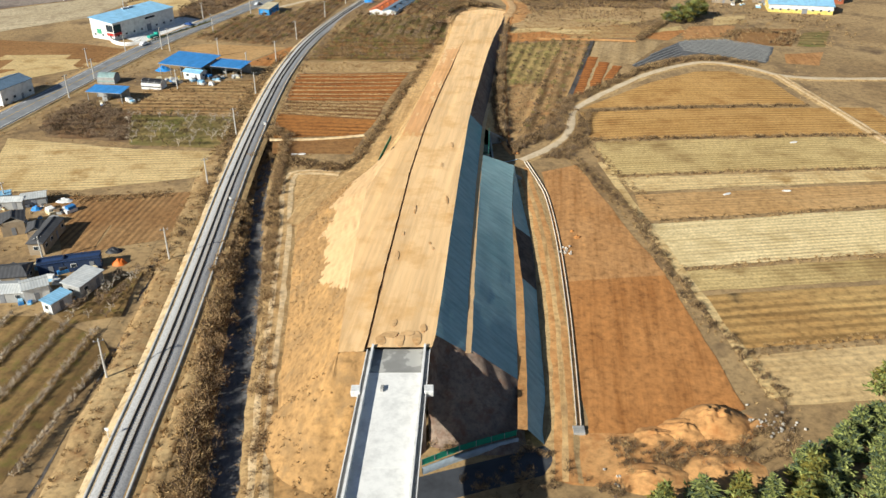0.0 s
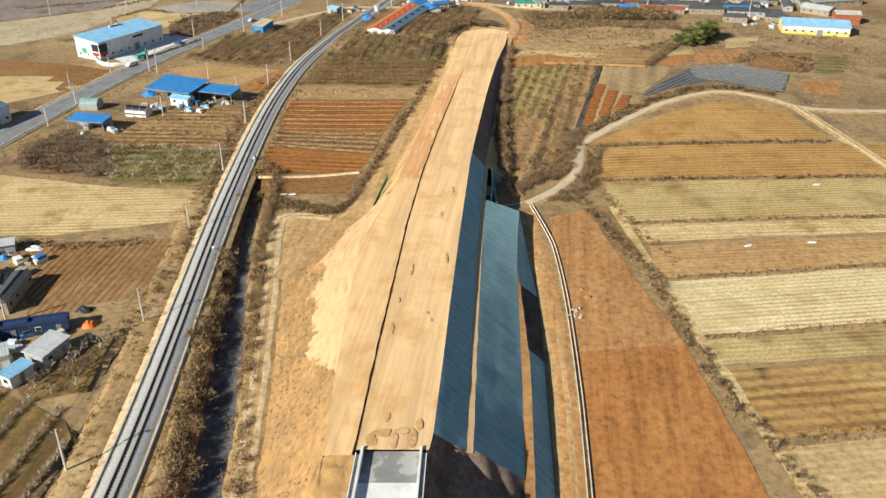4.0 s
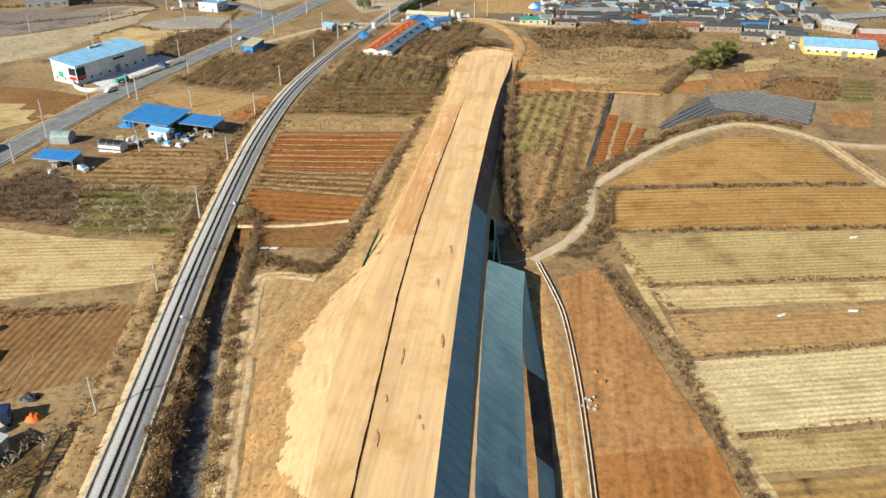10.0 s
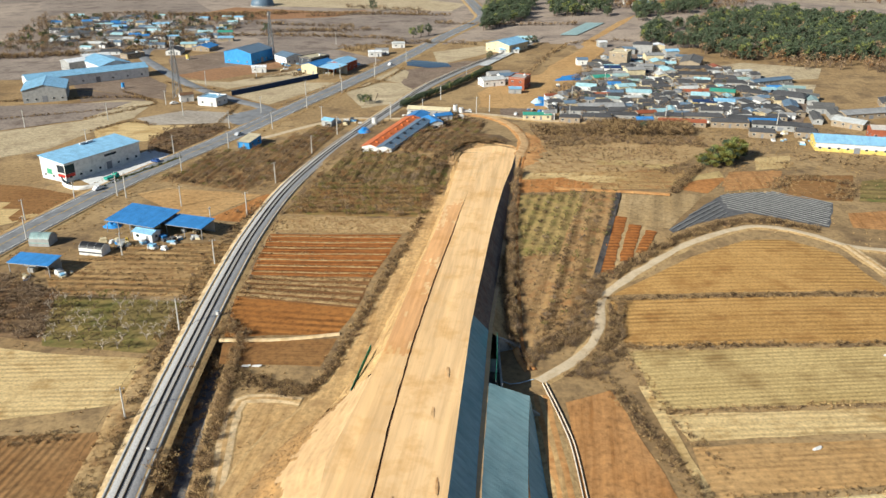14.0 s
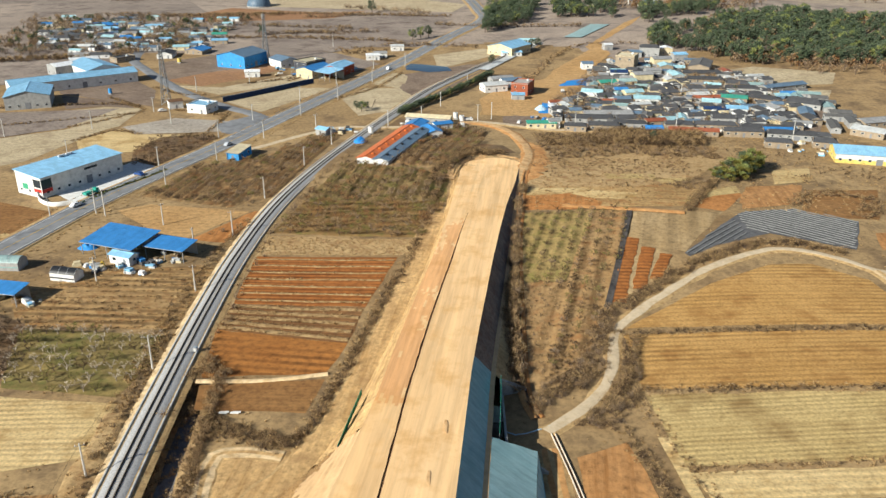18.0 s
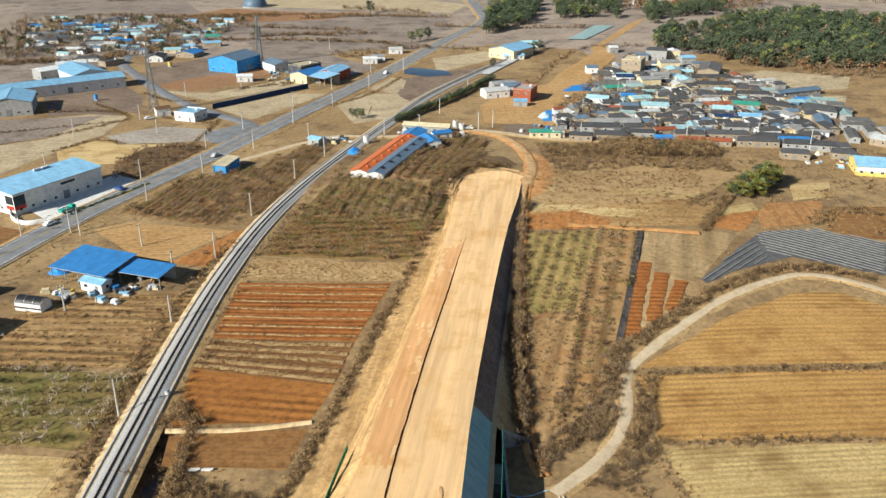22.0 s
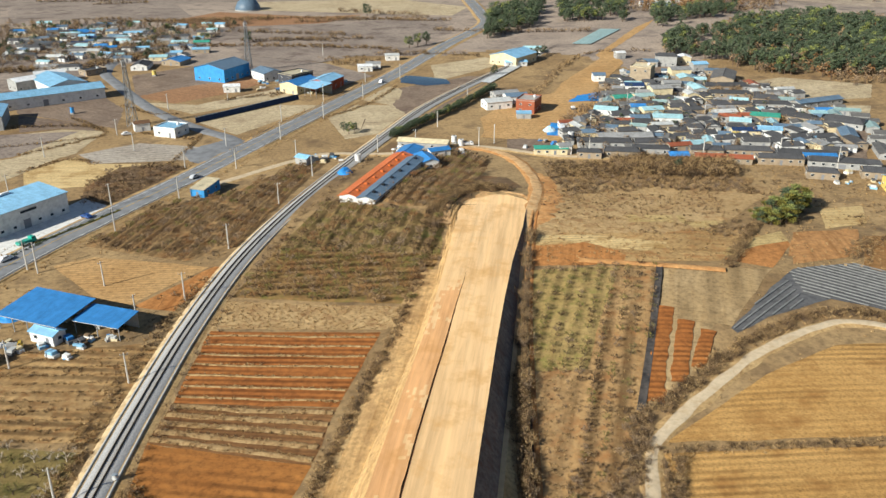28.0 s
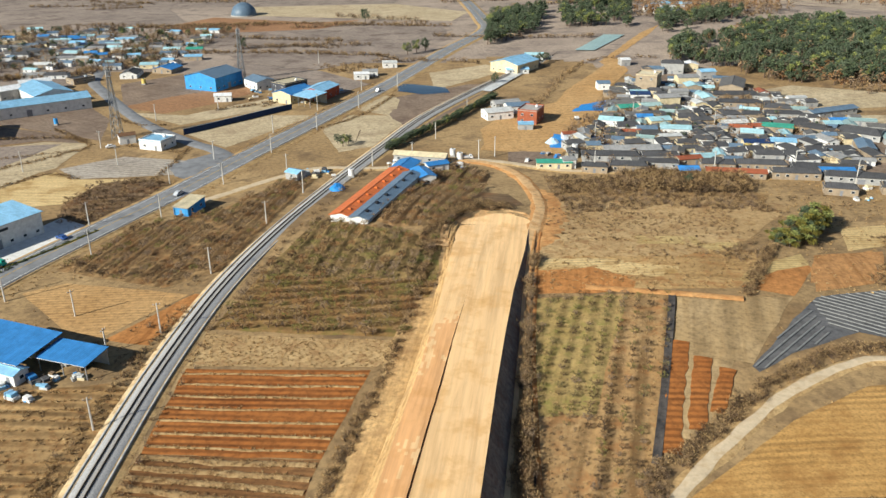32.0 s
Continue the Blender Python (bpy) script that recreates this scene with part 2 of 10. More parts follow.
SOIL = {
    "ground": soil("dry_ground", (0.21, 0.13, 0.06), (0.42, 0.288, 0.142), patch=0.018, tint=(0.14, 0.09, 0.05)),
    # far ground, its colour greyed to stand for haze
    "landhaze": soil("far_land_greyed_for_haze", (0.25, 0.20, 0.165), (0.42, 0.335, 0.265), patch=0.012, tint=(0.15, 0.12, 0.105)),
    # dark row bands put the shading of the furrows into the colour
    "stripred": soil("red_strip_soil", (0.25, 0.08, 0.018), (0.37, 0.145, 0.04), 2.05, 0.04, 0.8),
    "stripbrown": soil("brown_strip_soil", (0.15, 0.07, 0.025), (0.25, 0.125, 0.05), 1.3, 0.1, 0.35),
    "furrowred": soil("furrowed_red_soil", (0.27, 0.10, 0.022), (0.38, 0.165, 0.045), 3.0, 0.12, 1.0),
    "furrowbrown": soil("furrowed_brown_soil", (0.24, 0.12, 0.045), (0.36, 0.22, 0.10), 1.7, -1.45, 0.6),
    "soilbrown": soil("brown_soil", (0.23, 0.11, 0.037), (0.31, 0.165, 0.062), 1.2, 0.0, 0.12),
    "soilred": soil("red_soil", (0.35, 0.145, 0.042), (0.44, 0.20, 0.066), 0, 1.7, 0, patch=0.05, streaked=True),
    "soilred2": soil("light_red_soil", (0.36, 0.17, 0.058), (0.46, 0.245, 0.10), 0, 1.7, 0, patch=0.05, streaked=True),
    "soiltan": soil("tan_soil", (0.40, 0.23, 0.09), (0.52, 0.33, 0.15), 1.5, -0.09, 0.25),
    "soilpale": soil("pale_soil", (0.50, 0.345, 0.165), (0.62, 0.455, 0.24), 1.6, -0.12, 0.2),
    "soildark": soil("dark_wet_soil", (0.09, 0.055, 0.035), (0.15, 0.09, 0.05)),
    "soilorange": soil("orange_tan_soil", (0.38, 0.208, 0.064), (0.51, 0.305, 0.11), 2.0, -0.06, 0.45, lump=1.6, patch=0.035, tint=(0.30, 0.15, 0.045)),
    "straw": soil("straw_stubble", (0.53, 0.38, 0.175), (0.66, 0.495, 0.255), 1.8, -0.06, 0.35, lump=1.5, tint=(0.36, 0.22, 0.08)),
    "strawpale": soil("pale_straw_stubble", (0.62, 0.485, 0.25), (0.74, 0.595, 0.34), 1.5, -0.13, 0.35, lump=1.5, tint=(0.45, 0.33, 0.15), patch=0.015),
    "strawolive": soil("olive_straw_stubble", (0.42, 0.30, 0.12), (0.55, 0.41, 0.19), 1.5, -0.09, 0.35, lump=1.5, tint=(0.28, 0.18, 0.07), patch=0.02),
    "stripbrown2": soil("tan_strip_soil", (0.33, 0.18, 0.06), (0.50, 0.33, 0.13), 3.0, -0.11, 0.6),
    "drygrass": soil("dry_grass", (0.34, 0.215, 0.095), (0.50, 0.35, 0.175), patch=0.07, lump=0.9, tint=(0.27, 0.145, 0.06)),
    "orchardgreen": soil("green_brown_orchard_floor", (0.18, 0.135, 0.045), (0.28, 0.205, 0.08), 5.2, 0.0, 0.6, tint=(0.125, 0.135, 0.035)),
    "orchardrusset": soil("russet_orchard_floor", (0.20, 0.115, 0.042), (0.33, 0.20, 0.08), 5.2, 0.1, 0.6, tint=(0.15, 0.14, 0.035), patch=0.06),
    "orcharddeep": soil("green_brown_orchard_floor_deep", (0.19, 0.125, 0.048), (0.34, 0.235, 0.10), 4.3, -1.42, 0.7, tint=(0.13, 0.135, 0.035), patch=0.05),
    "orchardlime": soil("yellow_green_orchard_floor", (0.26, 0.185, 0.065), (0.38, 0.27, 0.11), 4.0, -1.33, 0.5, tint=(0.225, 0.195, 0.055), patch=0.09),
    "weedbands": soil("tan_banded_weeds", (0.25, 0.145, 0.058), (0.44, 0.29, 0.135), 3.6, 0.05, 0.8, tint=(0.24, 0.115, 0.04), patch=0.08),
    "orchardrows": soil("brown_rowed_orchard_floor", (0.20, 0.115, 0.048), (0.38, 0.25, 0.12), 5.0, -1.40, 1.0, tint=(0.21, 0.10, 0.036), patch=0.05),
    "orchardbrown": soil("brown_orchard_floor", (0.24, 0.132, 0.052), (0.37, 0.235, 0.105), 4.6, -1.22, 0.5, tint=(0.22, 0.10, 0.035)),
    "orcharddark": soil("grey_brown_orchard_floor", (0.15, 0.095, 0.052), (0.25, 0.165, 0.092), 4.2, -0.1, 0.5, tint=(0.24, 0.12, 0.05)),
    "orchardmix": soil("mixed_orchard_floor", (0.28, 0.165, 0.07), (0.42, 0.275, 0.13), 5.4, -1.33, 0.6, tint=(0.33, 0.16, 0.06), patch=0.06),
    "palerows": soil("pale_rowed_soil", (0.33, 0.225, 0.11), (0.43, 0.31, 0.17), 7.0, -1.33, 0.55),
    "plasticgrey": soil("grey_plastic_mulch", (0.33, 0.29, 0.25), (0.45, 0.4, 0.34), 2.5, 0.2, 0.3),
    "plasticblack": soil("black_plastic_mulch", (0.08, 0.082, 0.09), (0.15, 0.148, 0.15)),
    "sand": soil("compacted_sand", (0.76, 0.485, 0.235), (0.85, 0.58, 0.315), 0, 1.683, 0, tint=(0.66, 0.38, 0.15), patch=0.03, lump=0.3, streaked=0.95, grain=0.4),
    "sandpale": soil("pale_loose_sand", (0.57, 0.365, 0.185), (0.64, 0.425, 0.225), 0, 0.1, 0, patch=0.09, lump=0.5, streaked=0.25, grain=0.25),
    "sandorange": soil("orange_pink_sand", (0.68, 0.36, 0.155), (0.78, 0.45, 0.215), 0, 1.683, 0, tint=(0.62, 0.32, 0.12), patch=0.03, lump=0.3, streaked=0.95, grain=0.5),
    "cutsand": soil("raw_cut_sand", (0.56, 0.33, 0.145), (0.70, 0.455, 0.23), patch=0.12, lump=0.5, tint=(0.46, 0.235, 0.085), grain=0.6),
    "drainbrown": soil("dark_brown_drain", (0.16, 0.09, 0.045), (0.26, 0.15, 0.075), patch=0.2, lump=1.0),
    "earth": soil("bare_slope_earth", (0.295, 0.175, 0.076), (0.47, 0.27, 0.105), patch=0.07, tint=(0.27, 0.17, 0.08), lump=0.7, grain=0.8),
    "earthred": soil("red_slope_earth", (0.46, 0.225, 0.08), (0.56, 0.31, 0.125), patch=0.08, tint=(0.4, 0.17, 0.055)),
    # slope earth darkened in colour for the sides turned from the sun
    "earthshaded": soil("rocky_earth_darkened_for_shade", (0.15, 0.11, 0.088), (0.27, 0.205, 0.16), patch=0.15, lump=1.0, tint=(0.17, 0.09, 0.06)),
    "slopesand": soil("sandy_slope_earth", (0.44, 0.275, 0.12), (0.58, 0.385, 0.18), 0, 1.69, 0, patch=0.06, tint=(0.36, 0.22, 0.10), lump=0.8, streaked=True),
    "waste": soil("rough_waste_ground", (0.21, 0.125, 0.055), (0.40, 0.26, 0.115), 0, 0.05, 0, patch=0.06, lump=1.0, tint=(0.16, 0.085, 0.035), streaked=0.9),
    "meadow": soil("banded_dry_meadow", (0.29, 0.175, 0.07), (0.50, 0.335, 0.15), 0, 0.12, 0, patch=0.06, lump=0.9, tint=(0.34, 0.165, 0.06), streaked=0.9),
    "vine": soil("vineyard_floor", (0.15, 0.092, 0.036), (0.29, 0.18, 0.07), 6.3, -1.47, 0.6, patch=0.12, tint=(0.165, 0.135, 0.035)),
    "farmlane": soil("worn_concrete_lane", (0.50, 0.395, 0.265), (0.60, 0.485, 0.335), patch=0.12, lump=0.6, tint=(0.46, 0.34, 0.205), grain=0.35),
    "trackred": soil("orange_dirt_track", (0.52, 0.315, 0.145), (0.64, 0.42, 0.215), patch=0.1, lump=0.5, tint=(0.46, 0.25, 0.10)),
    # five distant soils with haze put into their colours
    "strawfar": soil("straw_stubble_greyed_for_haze", (0.42, 0.335, 0.21), (0.54, 0.445, 0.30), 1.8, -0.4, 0.25, tint=(0.33, 0.25, 0.16)),
    "brownfar": soil("brown_soil_greyed_for_haze", (0.175, 0.128, 0.10), (0.275, 0.205, 0.152), 1.8, 0.5, 0.3, tint=(0.14, 0.095, 0.07)),
    "rustfar": soil("rust_soil_greyed_for_haze", (0.27, 0.14, 0.07), (0.36, 0.20, 0.105), 1.8, 0.5, 0.2),
    "moorfar": soil("moor_greyed_for_haze", (0.205, 0.165, 0.14), (0.33, 0.268, 0.22), patch=0.02, lump=0.5, tint=(0.12, 0.085, 0.07)),
    "hillfar": soil("far_hill_paled_for_haze", (0.34, 0.27, 0.205), (0.52, 0.42, 0.31), patch=0.012, lump=0.3, tint=(0.27, 0.20, 0.16)),
    "strip": soil("strip_of_dry_weeds", (0.27, 0.165, 0.072), (0.43, 0.295, 0.145), patch=0.25, lump=1.4, tint=(0.19, 0.10, 0.038)),
    "track": soil("dirt_track", (0.58, 0.42, 0.235), (0.70, 0.53, 0.32), patch=0.1, lump=0.5, tint=(0.45, 0.29, 0.13)),
    "blackbed": soil("blackish_bed", (0.045, 0.042, 0.042), (0.10, 0.085, 0.075), patch=0.15),
    "streammud": soil("grey_stream_mud", (0.10, 0.10, 0.105), (0.17, 0.165, 0.165), 0, 1.4, 0, patch=0.08, tint=(0.07, 0.065, 0.06), streaked=0.7),
    "bank": soil("dry_grass_bank", (0.38, 0.24, 0.105), (0.50, 0.35, 0.17), patch=0.1, lump=1.2, tint=(0.24, 0.14, 0.06)),
}
ASPHALT = plain("worn_asphalt", (0.225, 0.23, 0.24), 0.85, 0, 0.25, 0.25)
# darker copy of the asphalt, with the bridge's shadow in its colour
ASPHALT_SHADED = plain("asphalt_darkened_for_shadow", (0.055, 0.06, 0.07), 0.85, 0, 0.25, 0.25)
CONCRETE = plain("pale_concrete", (0.74, 0.73, 0.70), 0.8, 0, 0.18, 0.5)
CONCRETE_DUSTY = plain("dusty_concrete", (0.60, 0.52, 0.42), 0.85, 0, 0.25, 0.5)
CONCRETE_GREY = plain("grey_concrete", (0.36, 0.35, 0.33), 0.85, 0, 0.3, 0.6)
BALLAST = plain("grey_ballast", (0.44, 0.435, 0.43), 0.95, 0, 0.35, 3.0, 0.08)
BALLAST_DARK = plain("darker_ballast", (0.25, 0.21, 0.175), 0.95, 0, 0.35, 2.0, 0.06)
STEEL = plain("rusty_rail_steel", (0.06, 0.045, 0.035), 0.6, 0.3, 0.2, 4.0)
SLEEPER = plain("concrete_sleeper", (0.40, 0.37, 0.33), 0.85, 0, 0.2, 3.0)
WHITE_LINE = plain("white_road_paint", (0.72, 0.72, 0.7), 0.7, 0, 0.3, 1.0)
YELLOW_LINE = plain("yellow_road_paint", (0.66, 0.42, 0.06), 0.7, 0, 0.3, 1.0)
GALV = plain("galvanised_steel", (0.42, 0.43, 0.44), 0.5, 0.6, 0.2, 2.0)
GREEN_NET = plain("green_safety_mesh", (0.02, 0.25, 0.16), 0.7, 0, 0.2, 2.0)
PANEL = plain("grey_blue_steel_formwork", (0.36, 0.42, 0.47), 0.55, 0.2, 0.2, 1.0)


def net_material():
    """Teal erosion-control matting in overlapping strips with dark seams."""
    m, nt, bs = base_material("teal_erosion_matting", 0.85)
    v = coords(nt, 0.42, (1, 1, 1))
    s = coords(nt, 0.42, (0.05, 1, 0.6))
    w = nt.nodes.new("ShaderNodeTexWave")
    w.wave_type, w.bands_direction, w.wave_profile = "BANDS", "Y", "SAW"
    w.inputs["Scale"].default_value, w.inputs["Distortion"].default_value = 2 * math.pi / 2.2 / 20, 7.0
    w.inputs["Detail"].default_value = 2
    nt.links.new(s, w.inputs[0])
    col = ramp(nt, noise_tex(nt, v, 0.12, 6), [(0.3, (0.215, 0.385, 0.405)), (0.7, (0.335, 0.505, 0.515))])
    col = mix(nt, 0.6, col, ramp(nt, noise_tex(nt, coords(nt, 0.42, (0.06, 1, 0.5)), 0.8, 6, 0.7), [(0.3, (0.6, 0.62, 0.63)), (0.5, (1, 1, 1)), (0.7, (1.25, 1.25, 1.25))]), "MULTIPLY")
    col = mix(nt, 0.14, col, ramp(nt, w.outputs["Fac"], [(0.02, (0.4, 0.4, 0.4)), (0.3, (1, 1, 1)), (1.0, (1.2, 1.2, 1.2))]), "MULTIPLY")
    nt.links.new(col, bs.inputs["Base Color"])
    bump(nt, bs, noise_tex(nt, v, 2.5, 6), 0.6, 0.1)
    return m


NET = net_material()


# ---- mesh makers ----
def mesh_from(name, verts, faces, mat, smooth_faces=False):
    me = bpy.data.meshes.new(name)
    me.from_pydata([tuple(map(float, v)) for v in verts], [], [tuple(int(i) for i in f) for f in faces])
    me.materials.append(mat)
    if smooth_faces:
        me.polygons.foreach_set("use_smooth", [True] * len(me.polygons))
    return me


def part(name, me, parent=None, label=""):
    ob = new(name, me)
    if parent:
        ob.parent = parent
    return tagged(ob, label)


def grid_mesh(name, rows, mat, smooth_faces=True):
    """A sheet from rows of points, all of one length."""
    n = len(rows[0])
    verts = [p for r in rows for p in r]
    faces = [(i * n + j, i * n + j + 1, (i + 1) * n + j + 1, (i + 1) * n + j) for i in range(len(rows) - 1) for j in range(n - 1)]
    me = mesh_from(name, verts, faces, mat, smooth_faces)
    bm = bmesh.new()
    bm.from_mesh(me)
    bmesh.ops.recalc_face_normals(bm, faces=bm.faces)
    bm.faces.ensure_lookup_table()
    if sum(f.normal.z for f in bm.faces) < 0:
        bmesh.ops.reverse_faces(bm, faces=bm.faces)
    bm.to_mesh(me)
    bm.free()
    return me


def ribbon(name, line, profile, mat, lift=0.0, base=None):
    """A strip along a plan line. profile: (offset to the right, height) pairs. base: height of the line, or the ground's."""
    nrm = sides(line)
    rows = []
    for (x, y), (nx, ny) in zip(line, nrm):
        rows.append([(x + o * nx, y + o * ny, (base if base is not None else H(x + o * nx, y + o * ny)) + h + lift) for o, h in profile])
    return grid_mesh(name, rows, mat)


def inside(x, y, poly):
    c = False
    j = len(poly) - 1
    for i in range(len(poly)):
        (xi, yi), (xj, yj) = poly[i], poly[j]
        if (yi > y) != (yj > y) and x < (xj - xi) * (y - yi) / (yj - yi) + xi:
            c = not c
        j = i
    return c


def ragged(poly, step, wob, seed):
    """The outline, cut finer and made uneven."""
    rnd = random.Random(seed)
    out = []
    for a, b in zip(poly, poly[1:] + poly[:1]):
        n = max(1, int(math.dist(a, b) / step))
        for k in range(n):
            t = k / n
            w = wob if k else wob * 0.4
            out.append((a[0] + (b[0] - a[0]) * t + rnd.uniform(-w, w), a[1] + (b[1] - a[1]) * t + rnd.uniform(-w, w)))
    return out


def drape(name, poly, mat, lift, step=5.0, wob=0.35, seed=1):
    """A sheet over the ground within an outline."""
    from mathutils import geometry
    edge = ragged(poly, step, wob, seed)
    xs, ys = [p[0] for p in edge], [p[1] for p in edge]
    pts = [Vector(p) for p in edge]
    gx = min(xs)
    inner = step * 1.4
    while gx < max(xs):
        gy = min(ys)
        while gy < max(ys):
            if inside(gx, gy, edge):
                pts.append(Vector((gx, gy)))
            gy += inner
        gx += inner
    n = len(edge)
    out = geometry.delaunay_2d_cdt(pts, [], [list(range(n))], 1, 1e-4)
    verts, faces = out[0], out[2]
    me = mesh_from(name, [(v.x, v.y, H(v.x, v.y) + (lift if k >= n else lift * 0.5)) for k, v in enumerate(verts)], faces, mat, True)
    return me


def box_mesh(name, lx, ly, lz, mat, bev=0.0, at=(0, 0, 0)):
    bm = bmesh.new()
    bmesh.ops.create_cube(bm, size=1)
    bmesh.ops.scale(bm, vec=(lx, ly, lz), verts=bm.verts)
    bmesh.ops.translate(bm, vec=at, verts=bm.verts)
    if bev:
        bmesh.ops.bevel(bm, geom=bm.edges[:], offset=bev, segments=1, affect="EDGES")
    me = bpy.data.meshes.new(name)
    bm.to_mesh(me)
    bm.free()
    me.materials.append(mat)
    return me


def slab(name, quad, thick, mat):
    """A roof panel from four corners, given thickness downward."""
    q = [Vector(p) for p in quad]
    low = [p - Vector((0, 0, thick)) for p in q]
    v = q + low
    f = [(0, 1, 2, 3), (7, 6, 5, 4), (0, 4, 5, 1), (1, 5, 6, 2), (2, 6, 7, 3), (3, 7, 4, 0)]
    return mesh_from(name, v, f, mat)


# ---- ground ----
def ground_sheet():
    xs = np.concatenate([[-4500, -2500, -1500, -900, -600, -450, -360], np.arange(-300, -90, 6.0), np.arange(-90, 60, 1.6), np.arange(60, 300, 6.0), [300, 360, 450, 600, 900, 1500, 2500, 4500]])
    ys = np.concatenate([[-800, -300, -100, 0, 40], np.arange(60, 270, 2.2), np.arange(270, 354, 7.0), np.arange(354, 420, 1.8), np.arange(420, 800, 7.0), np.arange(800, 1400, 20.0), [1400, 1600, 2000, 2600, 3400, 4700]])
    X, Y = np.meshgrid(xs, ys)
    Z = ground_height(X, Y)
    Z += np.where(Y > 1300, (Y - 1300) * 0.05, 0)
    rows = [[(X[i, j], Y[i, j], Z[i, j]) for j in range(len(xs))] for i in range(len(ys))]
    me = grid_mesh("ground", rows, SOIL["ground"])
    # distant faces take the soil greyed for haze
    me.materials.append(SOIL["landhaze"])
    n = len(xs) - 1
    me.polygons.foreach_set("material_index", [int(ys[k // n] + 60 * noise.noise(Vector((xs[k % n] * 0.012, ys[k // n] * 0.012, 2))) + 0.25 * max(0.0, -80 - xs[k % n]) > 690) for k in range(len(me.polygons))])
    return me


ground = tagged(new("ground", ground_sheet()), "dry winter farmland of brown earth and pale grass", "ground", kind="structure")

# ---- fields ----
FIELDS = []
FIELDS.append(('field', 'stripred', [(-57.2, 318.6), (-13.3, 317.0), (-20.0, 284.2), (-56.6, 286.2)]))
FIELDS.append(('field', 'stripbrown', [(-56.6, 286.2), (-20.0, 284.2), (-22.5, 264.5), (-57.6, 271.6)]))
FIELDS.append(('field', 'furrowred', [(-57.6, 271.6), (-22.5, 264.5), (-26.0, 250.7), (-54.7, 248.3)]))
FIELDS.append(('field', 'soilbrown', [(-54.2, 245.0), (-25.9, 248.0), (-28.1, 234.3), (-52.8, 235.2)]))
FIELDS.append(('field', 'drygrass', [(-56.9, 335.5), (-5.2, 330.4), (-12.1, 318.5), (-57.5, 319.8)]))
FIELDS.append(('orchard_floor', 'orchardrusset', [(1.2, 363.0), (0.3, 358.3), (-5.8, 332.1), (-56.5, 337.7), (-50.9, 370.3)]))
FIELDS.append(('orchard_floor', 'orcharddeep', [(-40.7, 412.7), (2.3, 386.9), (1.2, 363.0), (-50.9, 370.3)]))
FIELDS.append(('orchard_floor', 'orchardrows', [(-7.8, 471.2), (4.8, 482.9), (20.2, 464.7), (11.9, 413.7), (3.5, 396.7), (-13.0, 398.7), (-22.2, 408.0)]))
FIELDS.append(('orchard_floor', 'orchardrows', [(-113.2, 373.9), (-100.7, 410.9), (-77.7, 426.2), (-61.6, 458.0), (-48.8, 461.2), (-57.7, 408.9), (-63.8, 373.8), (-77.0, 362.4)]))
FIELDS.append(('field', 'soiltan', [(-116.0, 358.6), (-106.0, 365.3), (-78.8, 360.6), (-68.4, 358.0), (-83.4, 333.4), (-95.6, 338.1)]))
FIELDS.append(('bank', 'soilred', [(-82.2, 332.3), (-67.0, 358.7), (-62.4, 357.9), (-70.2, 329.5)]))
FIELDS.append(('orchard_floor', 'orcharddark', [(-136.5, 430.3), (-132.3, 455.9), (-106.3, 458.1), (-108.8, 439.5), (-120.5, 411.8), (-129.8, 410.7)]))
FIELDS.append(('field', 'plasticgrey', [(-157.1, 474.0), (-136.8, 491.7), (-106.8, 486.0), (-106.8, 466.6), (-145.6, 460.8)]))
FIELDS.append(('field', 'straw', [(-169.0, 449.0), (-156.6, 470.3), (-146.7, 460.8), (-120.7, 460.8), (-132.3, 455.9), (-137.3, 432.1), (-157.2, 426.1)]))
FIELDS.append(('field', 'straw', [(-198.1, 505.6), (-181.9, 514.8), (-159.9, 512.0), (-159.0, 475.6), (-172.5, 455.8)]))
FIELDS.append(('field', 'orchardbrown', [(-216.8, 542.0), (-182.8, 528.5), (-158.7, 509.2), (-182.8, 516.7), (-199.9, 509.2)]))
FIELDS.append(('field', 'soilbrown', [(-226.6, 561.1), (-189.2, 583.1), (-168.1, 556.4), (-156.6, 516.7), (-218.5, 545.3)]))
FIELDS.append(('field', 'straw', [(-120.9, 528.4), (-88.2, 564.4), (-65.0, 564.3), (-96.3, 505.6)]))
FIELDS.append(('field', 'straw', [(-164.7, 570.5), (-128.8, 545.2), (-86.0, 582.8), (-91.3, 609.8), (-131.9, 564.5)]))
FIELDS.append(('field', 'soilred', [(-172.4, 583.0), (-154.4, 607.2), (-117.6, 640.2), (-104.1, 624.5), (-124.1, 589.4), (-144.7, 568.1)]))
FIELDS.append(('field', 'orchardbrown', [(-194.1, 640.6), (-161.7, 674.7), (-117.6, 640.2), (-156.2, 603.0), (-170.9, 583.0)]))
FIELDS.append(('field', 'straw', [(-46.2, 576.3), (-34.0, 609.5), (-16.3, 602.3), (-27.4, 564.2)]))
FIELDS.append(('field', 'straw', [(-58.0, 536.6), (-47.7, 564.2), (-27.4, 564.2), (-18.1, 552.7), (-30.7, 507.4), (-44.8, 498.6)]))
FIELDS.append(('field', 'soildark', [(-46.4, 531.4), (-36.7, 541.8), (-31.2, 526.4), (-40.9, 507.4)]))
FIELDS.append(('field', 'soilbrown', [(-30.3, 602.4), (13.9, 638.9), (30.6, 638.6), (-11.6, 531.4), (-26.8, 556.1)]))
FIELDS.append(('field', 'soilpale', [(-10.7, 673.0), (25.8, 699.9), (39.6, 680.6), (-5.9, 623.8)]))
